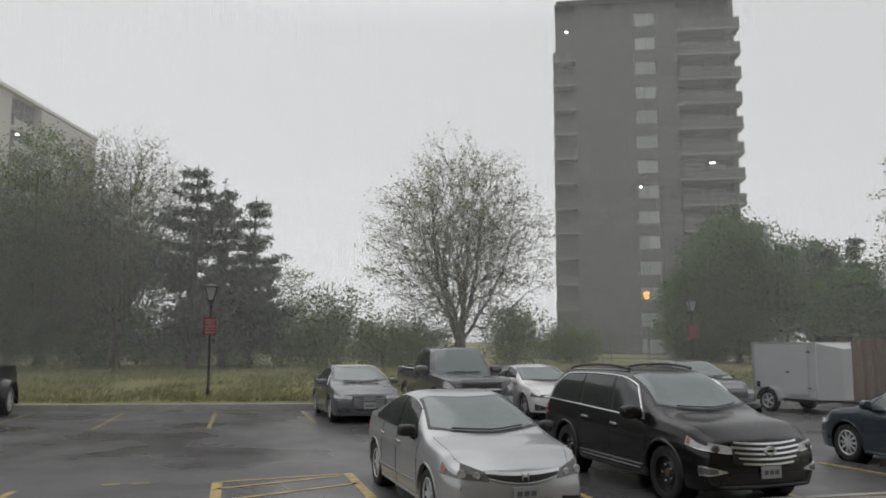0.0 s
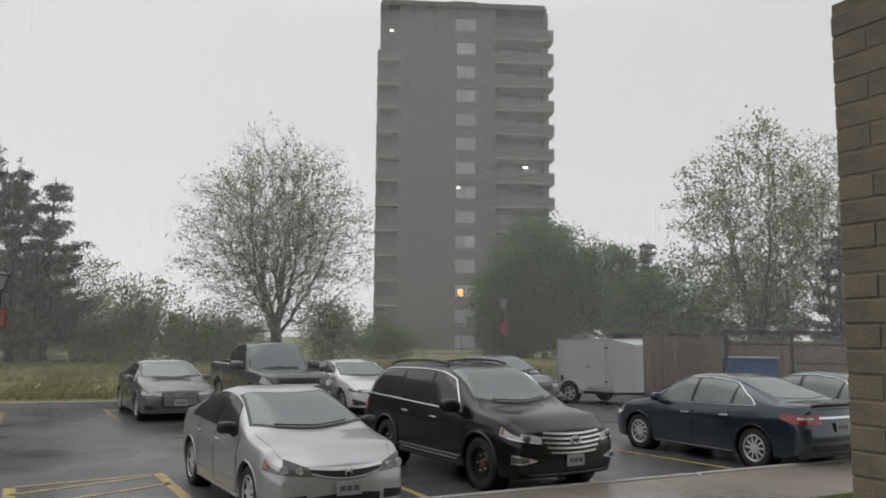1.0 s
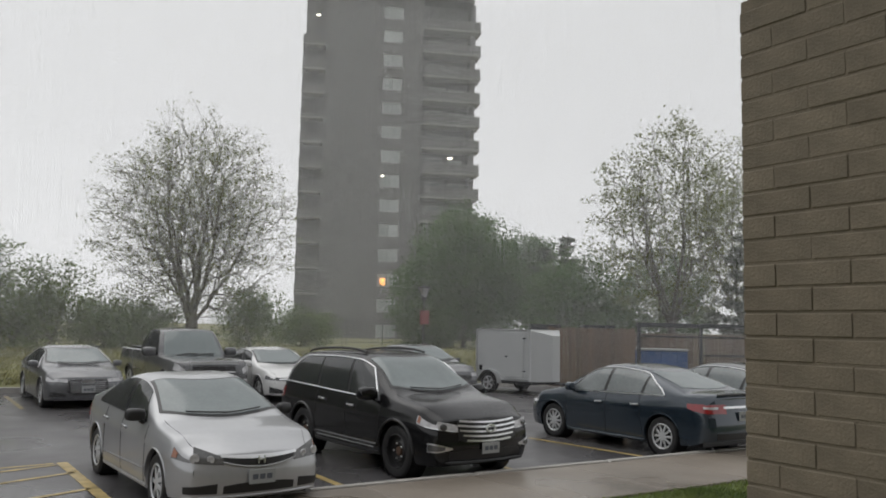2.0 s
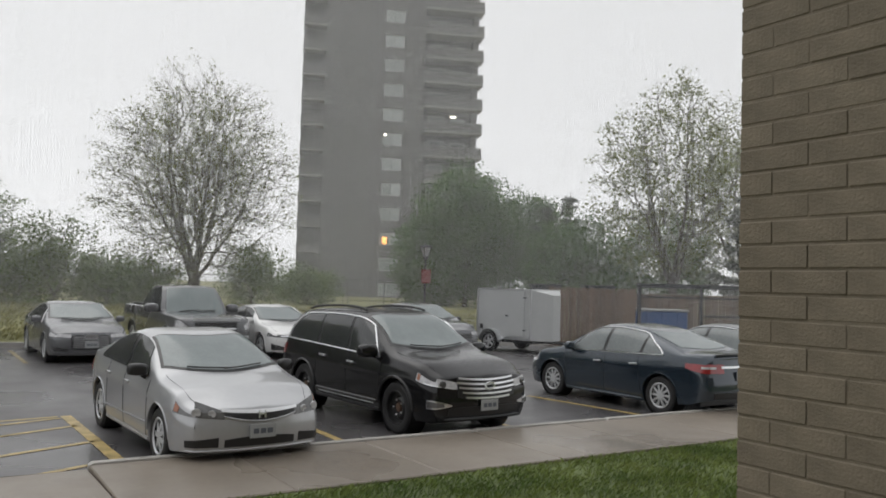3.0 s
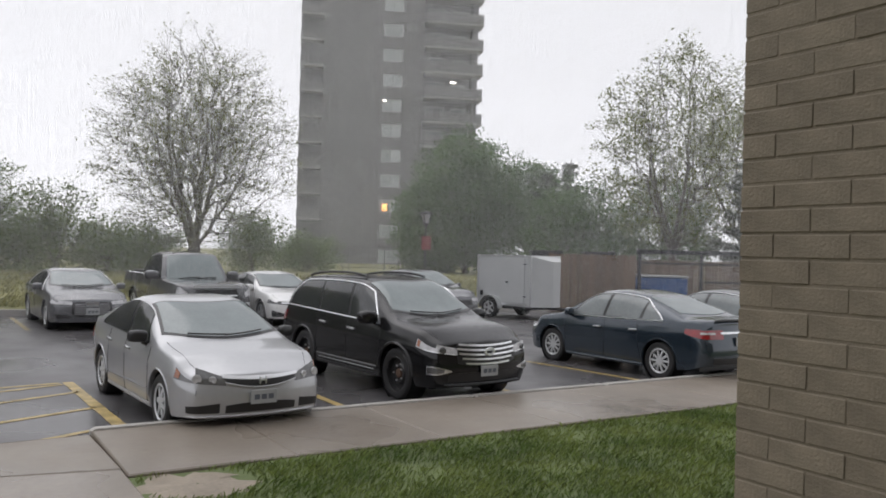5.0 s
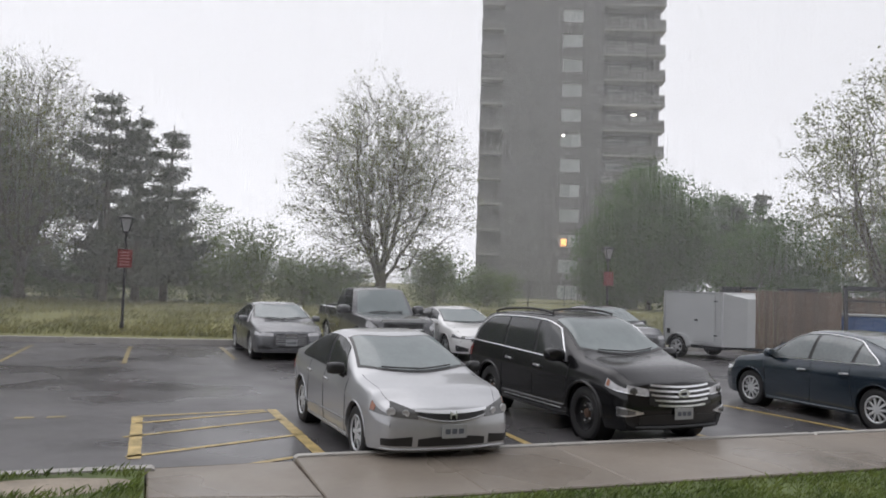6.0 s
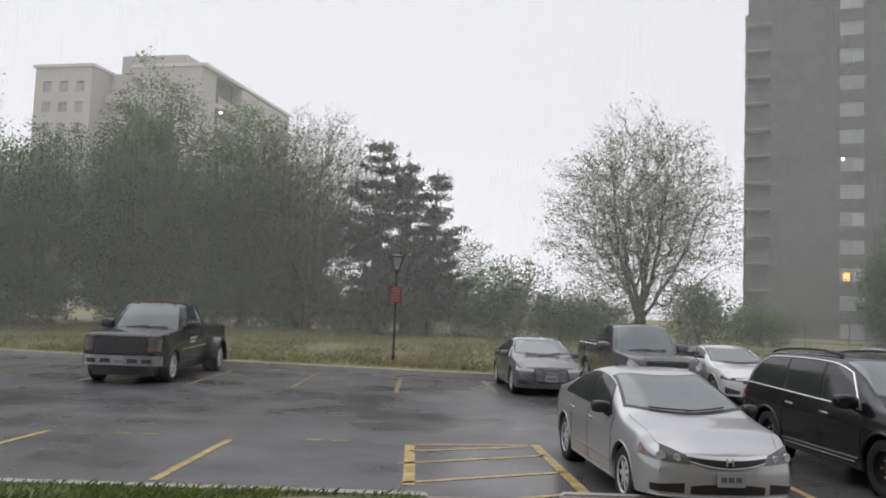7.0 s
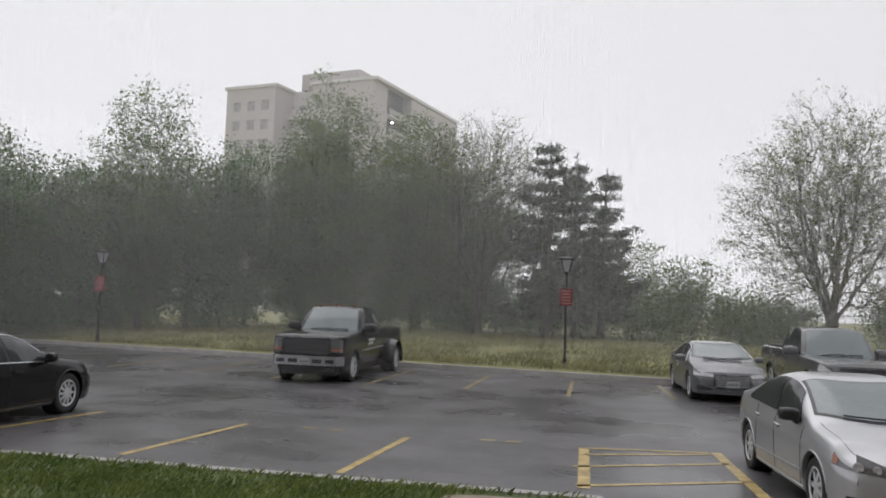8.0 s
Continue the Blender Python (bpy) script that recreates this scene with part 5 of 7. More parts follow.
class CarBody:
    """A car's skin in one loft: sides up to the shoulder, then a boxy dome over hood, cabin and boot."""
    PROF = [(-0.3, 0.90), (0.0, 0.945), (0.10, 0.975), (0.32, 0.992), (0.58, 1.0), (0.78, 0.995), (0.9, 0.978), (1.0, 0.952)]

    def __init__(self, s):
        self.s = s
        self.xr, self.xf = s["roof"][0][0], s["roof"][-1][0]
        self.wb, self.wr = s["wb"], s["wr"]
        self.arch = s.get("arch", self.wr + 0.05)
        self.axles = (-self.wb / 2, self.wb / 2)
        self.sill = s.get("sill", 0.20)

    def zc(self, x):
        return glide(self.s["roof"], x)

    def zb(self, x):
        return min(glide(self.s["shoulder"], x), self.zc(x) - 0.03)

    def half(self, x):
        return glide(self.s["half"], x)

    def low(self, x, arch=True):
        z = glide(self.s["low"], x)
        for a in self.axles:
            d = abs(x - a)
            if arch and d < self.arch:
                z = max(z, self.wr + 0.01 + math.sqrt(self.arch ** 2 - d * d) * 0.98)
        return z

    def warp(self, p):
        """Bows the nose and the tail in plan and leans them back above the bumper."""
        for end, key, sg in ((self.xf, "nose", 1), (self.xr, "tail", -1)):
            bow, lean = self.s[key]
            start = (self.wb / 2 + self.arch * 0.9) * sg
            g = (p.x - start) / (end - start)
            if g > 0:
                g = min(1.0, g)
                g = g * g * (3 - 2 * g)
                w = abs(p.y) / self.s["half_max"]
                return Vector((p.x - sg * g * (bow * w ** 2.2 + glide(lean, p.z)), p.y, p.z))
        return p

    def side(self, x, z, sg=1, off=0.0):
        zb = self.zb(x)
        rel = (z - self.sill) / max(0.15, zb - self.sill)
        y = self.half(x) * glide(self.PROF, rel) + self.s.get("crease", 0.008) * math.exp(-((rel - 0.74) / 0.05) ** 2)
        return self.warp(Vector((x, sg * (y + off), z)))

    def dome(self, x):
        zb, zc = self.zb(x), self.zc(x)
        k, k2 = min(1.0, (zc - zb) / 0.26), min(1.0, (zc - zb) / 0.42)
        return zb, zc - zb, 2.3 + self.s.get("boxy", 3.6) * k, self.s.get("tumble", 0.215) * k2, self.half(x) * 0.952

    def top(self, x, u, off=0.0):
        """The upper skin at u, -1 to 1 across."""
        zb, h, p, tum, w = self.dome(x)
        t = max(0.0, 1 - abs(u) ** p) ** (1 / p)
        return self.warp(Vector((x, w * u * (1 - tum * t), zb + h * t + off)))

    def flank(self, x, t, sg=1):
        """The upper skin at the share t of the dome's height."""
        zb, h, p, tum, w = self.dome(x)
        u = max(0.0, 1 - t ** p) ** (1 / p)
        return self.warp(Vector((x, sg * w * u * (1 - tum * t), zb + h * t)))

    def mesh(self):
        xs = set(lin(self.xr, self.xf, 56)) | {self.xr + 0.03, self.xf - 0.03, self.xf - 0.07, self.xr + 0.07}
        for a in self.axles:
            xs |= {a + self.arch * math.sin(radians(t)) for t in range(-90, 91, 9)} | {a - self.arch - 0.004, a + self.arch + 0.004}
        xs |= {p[0] for p in self.s["roof"]}
        keep = []
        for x in sorted(x for x in xs if self.xr <= x <= self.xf):
            if not keep or x - keep[-1] > 0.0035:
                keep.append(x)
        keep[-1] = self.xf
        fr = [0, 0.06, 0.14, 0.25, 0.38, 0.50, 0.60, 0.68, 0.74, 0.80, 0.87, 0.94]
        an = [math.pi / 2 * k / 15 for k in range(16)]
        verts, faces = [], []
        rows = []
        for x in keep:
            zl, zb = self.low(x), self.zb(x)
            zl = min(zl, zb - 0.04)
            zb, h, p, tum, w = self.dome(x)
            half = [self.side(x, zl + (zb - zl) * f) for f in fr]
            for a in an:
                t, u = math.sin(a) ** (2 / p), max(0.0, math.cos(a)) ** (2 / p)
                half.append(self.warp(Vector((x, w * u * (1 - tum * t) if a < 1.5707 else 0.0, zb + h * t))))
            lip = half[0] + Vector((0, -0.14, 0.01))
            row = [lip] + half
            rows.append(row + [Vector((v.x, -v.y, v.z)) for v in reversed(row[:-1])])
        n = len(rows[0])
        for r in rows:
            verts += r
        for i in range(len(rows) - 1):
            for k in range(n - 1):
                a = i * n + k
                faces.append((a, a + n, a + n + 1, a + 1))
        # nose and tail faces, row by row across
        for i, x, flip in ((0, self.xr, True), (len(rows) - 1, self.xf, False)):
            zl, zb = min(self.low(x), self.zb(x) - 0.04), self.zb(x)
            zb, h, p, tum, w = self.dome(x)
            raw = [(self.half(x) * glide(self.PROF, (z - self.sill) / max(0.15, zb - self.sill)), z) for z in (zl + (zb - zl) * f for f in fr)]
            for a in an[:-1]:
                t, u = math.sin(a) ** (2 / p), math.cos(a) ** (2 / p)
                raw.append((w * u * (1 - tum * t), zb + h * t))
            cols = lin(-1, 1, 15)
            o = len(verts)
            for y, z in raw:
                verts += [self.warp(Vector((x, y * c, z))) for c in cols]
            m = len(cols)
            for r in range(len(raw) - 1):
                for c in range(m - 1):
                    q = (o + r * m + c, o + r * m + c + 1, o + (r + 1) * m + c + 1, o + (r + 1) * m + c)
                    faces.append(q[::-1] if flip else q)
        return verts, faces

    def round_end(self, s, z, front=True, off=0.0):
        """A point on the nose or tail at the run s from the middle, on round the corner and along the side."""
        x, sg = (self.xf, 1) if front else (self.xr, -1)
        ye = self.half(x) * 0.985
        side = 1 if s >= 0 else -1
        a = abs(s)
        if a <= ye:
            p = self.warp(Vector((x, s, z)))
            return p + Vector((sg * off, side * off * (a / ye) ** 3, 0))
        xx = x - sg * (a - ye)
        zz = min(z, self.zb(xx) - 0.004)
        p = self.side(xx, zz, side, 0)
        f = min(1.0, (a - ye) / 0.35)
        return p + Vector((sg * off * (1 - f), side * off, 0))

    def end_panel(self, s0, s1, z0, z1, off=0.008, front=True, n=16, rows=5, thick=0.014):
        """A panel on the nose or tail between the edges z0 and z1, numbers or functions of the run s."""
        f0 = z0 if callable(z0) else (lambda s: z0)
        f1 = z1 if callable(z1) else (lambda s: z1)
        bm = grid_mesh(lambda s, g: self.round_end(s, f0(s) + (f1(s) - f0(s)) * g, front, off), lin(s0, s1, n), lin(0, 1, rows))
        if not front:
            bmesh.ops.reverse_faces(bm, faces=bm.faces)
        bm.normal_update()
        bmesh.ops.solidify(bm, geom=bm.faces[:], thickness=thick)
        return bm

    def end_bar(self, s0, s1, z, r, off=0.012, front=True, n=18):
        f = z if callable(z) else (lambda s: z)
        pts = [self.round_end(s, f(s), front, off) for s in lin(s0, s1, n)]
        return tube(pts, [r * 0.5] + [r] * (n - 2) + [r * 0.5], 8)

    def out(self, fn, a, b, off, to):
        e = 2e-3
        p = fn(a, b)
        nrm = (fn(a + e, b) - fn(a - e, b)).cross(fn(a, b + e) - fn(a, b - e))
        nrm = nrm.normalized() if nrm.length > 1e-12 else to
        return p + (nrm if nrm.dot(to) > 0 else -nrm) * off

    def pane(self, fn, as_, bs, off, to, warp_ab):
        bm = grid_mesh(lambda a, b: self.out(fn, *warp_ab(a, b), off, to), as_, bs)
        bm.normal_update()
        if sum((f.normal.dot(to) for f in bm.faces)) < 0:
            bmesh.ops.reverse_faces(bm, faces=bm.faces)
        return bm


def steel_wheel(parent, x, y, r, w, side):
    """A bare pressed-steel wheel, black, with a rusty hub."""
    hub = part("wheel", lathe([(0.02, -w * 0.2), (r * 0.6, -w * 0.2), (r * 0.62, w * 0.05), (0.02, w * 0.06)]), STEEL, parent, smooth=True)
    hub.matrix_local = pose(x, y, r) @ (Matrix() if side > 0 else pose(0, 0, 0, 0, 0, 180))
    part("tyre", lathe([(r * 0.60, -w * 0.4), (r * 0.66, -w / 2), (r * 0.93, -w / 2), (r, -w * 0.36), (r, w * 0.36), (r * 0.93, w / 2), (r * 0.80, w * 0.54), (r * 0.66, w * 0.46), (r * 0.64, -w * 0.3)], sides=36), RUBBER, hub, smooth=True)
    part("rim", lathe([(r * 0.66, w * 0.44), (r * 0.62, w * 0.47), (r * 0.58, w * 0.2), (r * 0.46, w * 0.16), (r * 0.36, w * 0.30), (r * 0.24, w * 0.26), (r * 0.2, w * 0.16), (0.02, w * 0.16)], sides=36), BLACK_TRIM, hub, "black pressed-steel rim", smooth=True)
    part("hub_centre", lathe([(r * 0.19, w * 0.12), (r * 0.17, w * 0.30), (r * 0.08, w * 0.34), (0.01, w * 0.34)], sides=18), RUST, hub, "rusty hub", smooth=True)
    for k in range(5):
        a = 2 * math.pi * k / 5
        part("wheel_nut", lathe([(0.013, 0), (0.013, 0.02), (0.01, 0.024)], sides=8), CHROME, hub).matrix_local = pose(r * 0.29 * math.cos(a), w * 0.27, r * 0.29 * math.sin(a))


def car(name, x, y, heading, label, paint_mat, s, group="parked cars"):
    t = thing(name, pose(x, y, 0.0, 0, 0, heading), label, "car", group)
    cb = CarBody(s)
    v, f = cb.mesh()
    skin_bm = bmesh.new()
    vs = [skin_bm.verts.new(p) for p in v]
    for q in f:
        skin_bm.faces.new([vs[k] for k in q])
    bmesh.ops.remove_doubles(skin_bm, verts=skin_bm.verts, dist=0.0015)
    bmesh.ops.recalc_face_normals(skin_bm, faces=skin_bm.faces)
    body = part("body", skin_bm, paint_mat, t, smooth=True)
    body.data.set_sharp_from_angle(angle=radians(66))
    hw = s["half_max"]
    part("underbody", box(pose((cb.xf + cb.xr) / 2, 0, 0.44), cb.xf - cb.xr - 0.7, 2 * hw - 0.50, 0.46), BLACK_TRIM, t)
    # screens
    cowl, head = s["screen"]
    fr = lambda u, b: (cowl + (head - cowl) * b - (0.20 - 0.10 * b) * u * u, u * (0.885 - 0.02 * b))
    part("windscreen", cb.pane(lambda xx, u: cb.top(xx, u), lin(-1, 1, 21), lin(0.03, 0.965, 12), 0.006, Vector((0.7, 0, 0.7)), fr), CAR_GLASS, t, smooth=True)
    part("screen_surround", cb.pane(lambda xx, u: cb.top(xx, u), lin(-1.05, 1.05, 21), lin(-0.035, 1.0, 12), 0.003, Vector((0.7, 0, 0.7)), fr), BLACK_TRIM, t, smooth=True)
    rtop, rbase = s["rear_screen"]
    rr = lambda u, b: (rbase + (rtop - rbase) * b + 0.12 * u * u, u * 0.83)
    part("rear_window", cb.pane(lambda xx, u: cb.top(xx, u), lin(-1, 1, 17), lin(0.05, 0.96, 10), 0.006, Vector((-0.7, 0, 0.7)), rr), CAR_GLASS, t, smooth=True)
    x0, x1 = s["glass"]
    t0, t1 = s.get("glass_t", (0.06, 0.84))

    def edge_top(xx):
        rear = min(1.0, max(0.0, (xx - x0) / s.get("kick", 0.45)))
        front = min(1.0, max(0.0, (x1 - xx) / 0.40))
        return t0 + (t1 - t0) * rear ** 0.55 * front ** 0.7
    for sg in (1, -1):
        to = Vector((0, sg, 0.15))
        skin = lambda xx, tt, g=sg: cb.flank(xx, tt, g)
        whole = lambda a, b: (x0 + (x1 - x0) * a, t0 - 0.02 + (edge_top(x0 + (x1 - x0) * a) + 0.02 - t0) * b)
        part("window_surround", cb.pane(skin, lin(0, 1, 34), lin(0, 1, 8), 0.004, to, whole), BLACK_TRIM, t, smooth=True)
        for a0, a1, lean in s["panes"]:
            def shape(a, b, a0=a0, a1=a1, lean=lean):
                xx = a0 + (a1 - a0) * a
                xt = xx + lean * b
                xt = min(max(xt, x0 + 0.03), x1 - 0.02)
                return xt, t0 + 0.015 + (edge_top(xt) - 0.02 - t0) * b
            part("side_window", cb.pane(skin, lin(0, 1, 14), lin(0, 1, 8), 0.008, to, shape), s.get("side_glass", SIDE_GLASS), t, smooth=True)
        if s.get("trim"):
            low_line = [cb.out(skin, xx, t0 - 0.02, 0.009, to) for xx in lin(x0, x1, 24)]
            up_line = [cb.out(skin, xx, edge_top(xx) + 0.02, 0.009, to) for xx in lin(x1, x0, 30)]
            part("window_trim", tube(low_line + up_line[1:], s["trim"], 5), CHROME, t, smooth=True)
        for gx, bend in s["gaps"]:
            pts = [cb.side(gx + bend * (1 - q) ** 2, max(cb.low(gx) + 0.03, cb.sill + 0.06) * (1 - q) + cb.zb(gx) * q, sg, 0.001) for q in lin(0, 1, 10)]
            part("door_gap", tube(pts, 0.0045, 4), BLACK_TRIM, t)
        hood_line = [cb.top(xx, sg * (0.90 - 0.03 * k), 0.0) for k, xx in zip(lin(0, 1, 10), lin(cowl - 0.02, cb.xf - 0.10, 10))]
        part("hood_gap", tube(hood_line, 0.003, 4), BLACK_TRIM, t)
        for hx, hz in s["handles"]:
            p = cb.side(hx, hz, sg, 0.022)
            part("handle", box(pose(p.x, p.y, p.z, 0, 3, 0), 0.19, 0.035, 0.032, 0.012), s.get("handle_mat", paint_mat), t, smooth=True)
        mx, mz = s["mirror"]
        mp = cb.flank(mx, 0.08, sg)
        mirror_part(t, mp.x, mp.y, mp.z + mz, sg, s.get("mirror_mat", paint_mat), s.get("mirror_size", 0.95))
        tw = s.get("tyre_w", 0.205)
        for a in cb.axles:
            wy = sg * (cb.half(a) * 0.985 - tw * 0.5 - 0.012)
            if s.get("rim") == "steel":
                steel_wheel(t, a, wy, cb.wr, tw, sg)
            else:
                wheel(t, a, wy, cb.wr, tw, sg, "alloy", s.get("spokes", 7))
            part("wheel_well", lathe([(cb.arch - 0.01, -0.24), (cb.arch - 0.012, 0.0)], sides=30), BLACK_TRIM, t).matrix_local = pose(a, wy + (tw * 0.4 if sg > 0 else 0.24 - tw * 0.4), cb.wr)
            lipz = [cb.side(a + (cb.arch + 0.006) * math.cos(r), cb.wr + 0.012 + (cb.arch + 0.006) * 0.98 * math.sin(r), sg, 0.0) for r in lin(0.02, math.pi - 0.02, 20)]
            part("wheel_arch", tube(lipz, s.get("lip", 0.012), 6), s.get("arch_mat", paint_mat), t, smooth=True)
        part("sill", tube([cb.side(a, cb.sill + 0.025, sg, -0.012) for a in lin(-cb.wb / 2 + cb.arch + 0.02, cb.wb / 2 - cb.arch - 0.02, 12)], 0.028, 6), s.get("sill_mat", paint_mat), t, smooth=True)
    for ua, ub, ba, bb in ((-0.66, 0.04, 0.03, 0.055), (-0.04, 0.70, 0.035, 0.06)):
        pts = [cb.top(*fr(ua + (ub - ua) * k, ba + (bb - ba) * math.sin(k * 2.2))) + Vector((0.012, 0, 0.022)) for k in lin(0, 1, 6)]
        part("wiper", tube(pts, 0.010, 5), BLACK_TRIM, t)
    return t, cb


def car_plate(t, cb, z, front=True, w=0.30):
    p = cb.round_end(0.0, z, front, 0.03)
    plate(t, p.x, p.z, 0.0, front, w)


def sedan_form(L, W, H, wb, fo, wr, cowl=(1.10, 0.985), head=0.28, peak=-0.30, back=-1.12, deck=(-1.72, 1.08), nose_z=0.70, tail_z=0.97, belt=0.93, **kw):
    """The lines of a four-door saloon from its main sizes."""
    xf = wb / 2 + fo
    xr, hw = xf - L, W / 2
    s = dict(wb=wb, wr=wr, half_max=hw,
             roof=[(xr, tail_z), (xr + 0.10, deck[1] - 0.03), (deck[0], deck[1]), (deck[0] + 0.10, deck[1] + 0.035), (back, H - 0.16), (back + 0.38, H - 0.045), (peak, H), (head - 0.16, H - 0.03), (head, H - 0.075),
                   (cowl[0] - 0.06, cowl[1] + 0.025), (cowl[0] + 0.05, cowl[1] - 0.012), (xf - 0.55, cowl[1] - 0.095), (xf - 0.22, nose_z + 0.085), (xf - 0.07, nose_z + 0.035), (xf, nose_z)],
             shoulder=[(xr, tail_z - 0.12), (xr + 0.3, deck[1] - 0.08), (-1.2, belt + 0.035), (-0.2, belt), (0.9, belt - 0.025), (wb / 2, belt - 0.065), (xf - 0.45, belt - 0.135), (xf - 0.18, nose_z - 0.01), (xf, nose_z - 0.06)],
             half=[(xr, hw * 0.84), (xr + 0.10, hw * 0.915), (xr + 0.35, hw * 0.965), (-wb / 2, hw * 0.995), (-0.3, hw), (wb / 2, hw * 0.995), (xf - 0.40, hw * 0.965), (xf - 0.14, hw * 0.905), (xf - 0.05, hw * 0.86), (xf, hw * 0.80)],
             low=[(xr, 0.33), (xr + 0.3, 0.25), (-0.9, 0.19), (0.9, 0.19), (xf - 0.35, 0.20), (xf, 0.21)],
             nose=(0.19, [(0.2, 0.05), (0.34, 0.012), (0.47, 0.0), (0.58, 0.015), (0.70, 0.06), (0.85, 0.14)]),
             tail=(0.16, [(0.25, 0.06), (0.4, 0.01), (0.55, 0.0), (0.75, 0.03), (1.0, 0.08)]),
             screen=(cowl[0], head), rear_screen=(back + 0.14, deck[0] + 0.02), glass=(back - 0.28, cowl[0] - 0.30),
             panes=[(-0.02, cowl[0] - 0.32, -0.08), (back - 0.18, -0.09, -0.12)], gaps=[(cowl[0] - 0.20, -0.05), (-0.06, 0.0), (-0.86, -0.10)], handles=[(0.10, 0.80), (-0.78, 0.82)], mirror=(cowl[0] - 0.42, 0.02))
    s.update(kw)
    return s


RUST = mat("rusty_hub", (0.10, 0.06, 0.04), 0.8, vary=0.4, scale=30, bump=0.4)


PAINT_SILVER = paint("silver_paint", (0.42, 0.426, 0.438), 0.45, 0.33)
PAINT_BLACK = mat("black_paint", (0.010, 0.010, 0.011), 0.16, vary=0.05, scale=1.5, coat=0.25, bump=0.03, bump_scale=90, spec=0.35)
PAINT_BLUE = paint("dark_blue_paint", (0.022, 0.036, 0.052), 0.3, 0.22)
PAINT_GREY = paint("grey_paint", (0.105, 0.108, 0.115), 0.4, 0.28)
PAINT_WHITE = paint("white_paint", (0.70, 0.70, 0.69), 0.0, 0.28)
PAINT_PICKUP = paint("pickup_grey_paint", (0.085, 0.086, 0.09), 0.4, 0.28)


def build_silver_sedan():
    s = sedan_form(4.49, 1.752, 1.435, 2.70, 0.90, 0.315, cowl=(1.16, 0.985), head=0.26, peak=-0.28, back=-1.10, spokes=7, mirror_mat=BLACK_TRIM, mirror_size=0.88, low=[(-2.24, 0.33), (-1.94, 0.25), (-0.9, 0.19), (0.9, 0.19), (1.9, 0.235), (2.25, 0.25)])
    t, cb = car("silver_sedan", 0.39, 11.115, -72.6, "wet silver four-door sedan with black mirrors, parked nose to the sidewalk", PAINT_SILVER, s)
    for sg in (1, -1):
        lo = lambda q: 0.595 + 0.09 * max(0.0, abs(q) - 0.42)
        hi = lambda q: 0.665 + 0.14 * min(1.0, max(0.0, (abs(q) - 0.38) / 0.35)) - 0.12 * max(0.0, abs(q) - 0.92)
        hl = part("headlight", cb.end_panel(sg * 0.40, sg * 1.06, lo, hi, off=0.007, n=20) if sg > 0 else cb.end_panel(-1.06, -0.40, lo, hi, off=0.007, n=20), LENS_SMOKE, t, "clear headlight with chrome reflector", smooth=True)
        for c, r, m in ((0.53, 0.042, LENS), (0.68, 0.050, LENS)):
            p = cb.round_end(sg * c, 0.652 + 0.10 * (c - 0.53), True, 0.006)
            part("reflector", lathe([(r, -0.01), (r, 0.008), (r * 0.7, 0.012), (0.01, 0.006)], sides=16), m, hl, "chrome reflector bowl", smooth=True).matrix_local = pose(p.x, p.y, p.z, 0, 0, -90 + sg * 25)
        a, b = (0.93, 1.04) if sg > 0 else (-1.04, -0.93)
        part("indicator", cb.end_panel(a, b, lambda q: lo(q) + 0.015, lambda q: hi(q) - 0.015, off=0.012, n=6), AMBER, hl, "amber lens", smooth=True)
        a, b = (0.42, 1.0) if sg > 0 else (-1.0, -0.42)
        part("tail_light", cb.end_panel(a, b, 0.74, 0.90, off=0.007, front=False), RED_LENS, t, "red tail light", smooth=True)
        part("side_moulding", tube([cb.side(a, 0.40 + 0.02 * a, sg, 0.004) for a in lin(-0.95, 0.95, 10)], 0.013, 5), PAINT_SILVER, t, smooth=True)
        a, b = (0.46, 0.78) if sg > 0 else (-0.78, -0.46)
        part("fog_recess", cb.end_panel(a, b, 0.30, lambda q: 0.405 - 0.10 * (abs(q) - 0.46), off=0.005, n=8), BLACK_TRIM, t, smooth=True)
    bow = lambda q: 0.035 * (q / 0.42) ** 2
    part("grille", cb.end_panel(-0.40, 0.40, lambda q: 0.565 + bow(q) * 1.6, lambda q: 0.675 + bow(q) * 0.5, off=0.006), BLACK_TRIM, t, smooth=True)
    part("grille_bar", cb.end_panel(-0.43, 0.43, lambda q: 0.645 + bow(q) * 0.8, lambda q: 0.685 + bow(q) * 0.5, off=0.018), CHROME, t, "wide chrome grille bar", smooth=True)
    part("grille_chin", cb.end_bar(-0.41, 0.41, lambda q: 0.562 + bow(q) * 1.9, 0.010, off=0.010), PAINT_SILVER, t, smooth=True)
    p = cb.round_end(0, 0.635, True, 0.03)
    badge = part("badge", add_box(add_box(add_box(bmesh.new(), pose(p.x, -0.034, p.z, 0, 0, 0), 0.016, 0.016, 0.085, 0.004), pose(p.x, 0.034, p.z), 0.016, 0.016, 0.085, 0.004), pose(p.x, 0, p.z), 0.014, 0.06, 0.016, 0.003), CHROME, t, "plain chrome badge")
    part("lower_intake", cb.end_panel(-0.40, 0.40, 0.295, lambda q: 0.405 - 0.18 * q * q, off=0.005), BLACK_TRIM, t, smooth=True)
    part("lip", cb.end_bar(-0.80, 0.80, 0.262, 0.016, off=0.0), PAINT_SILVER, t, smooth=True)
    car_plate(t, cb, 0.46)


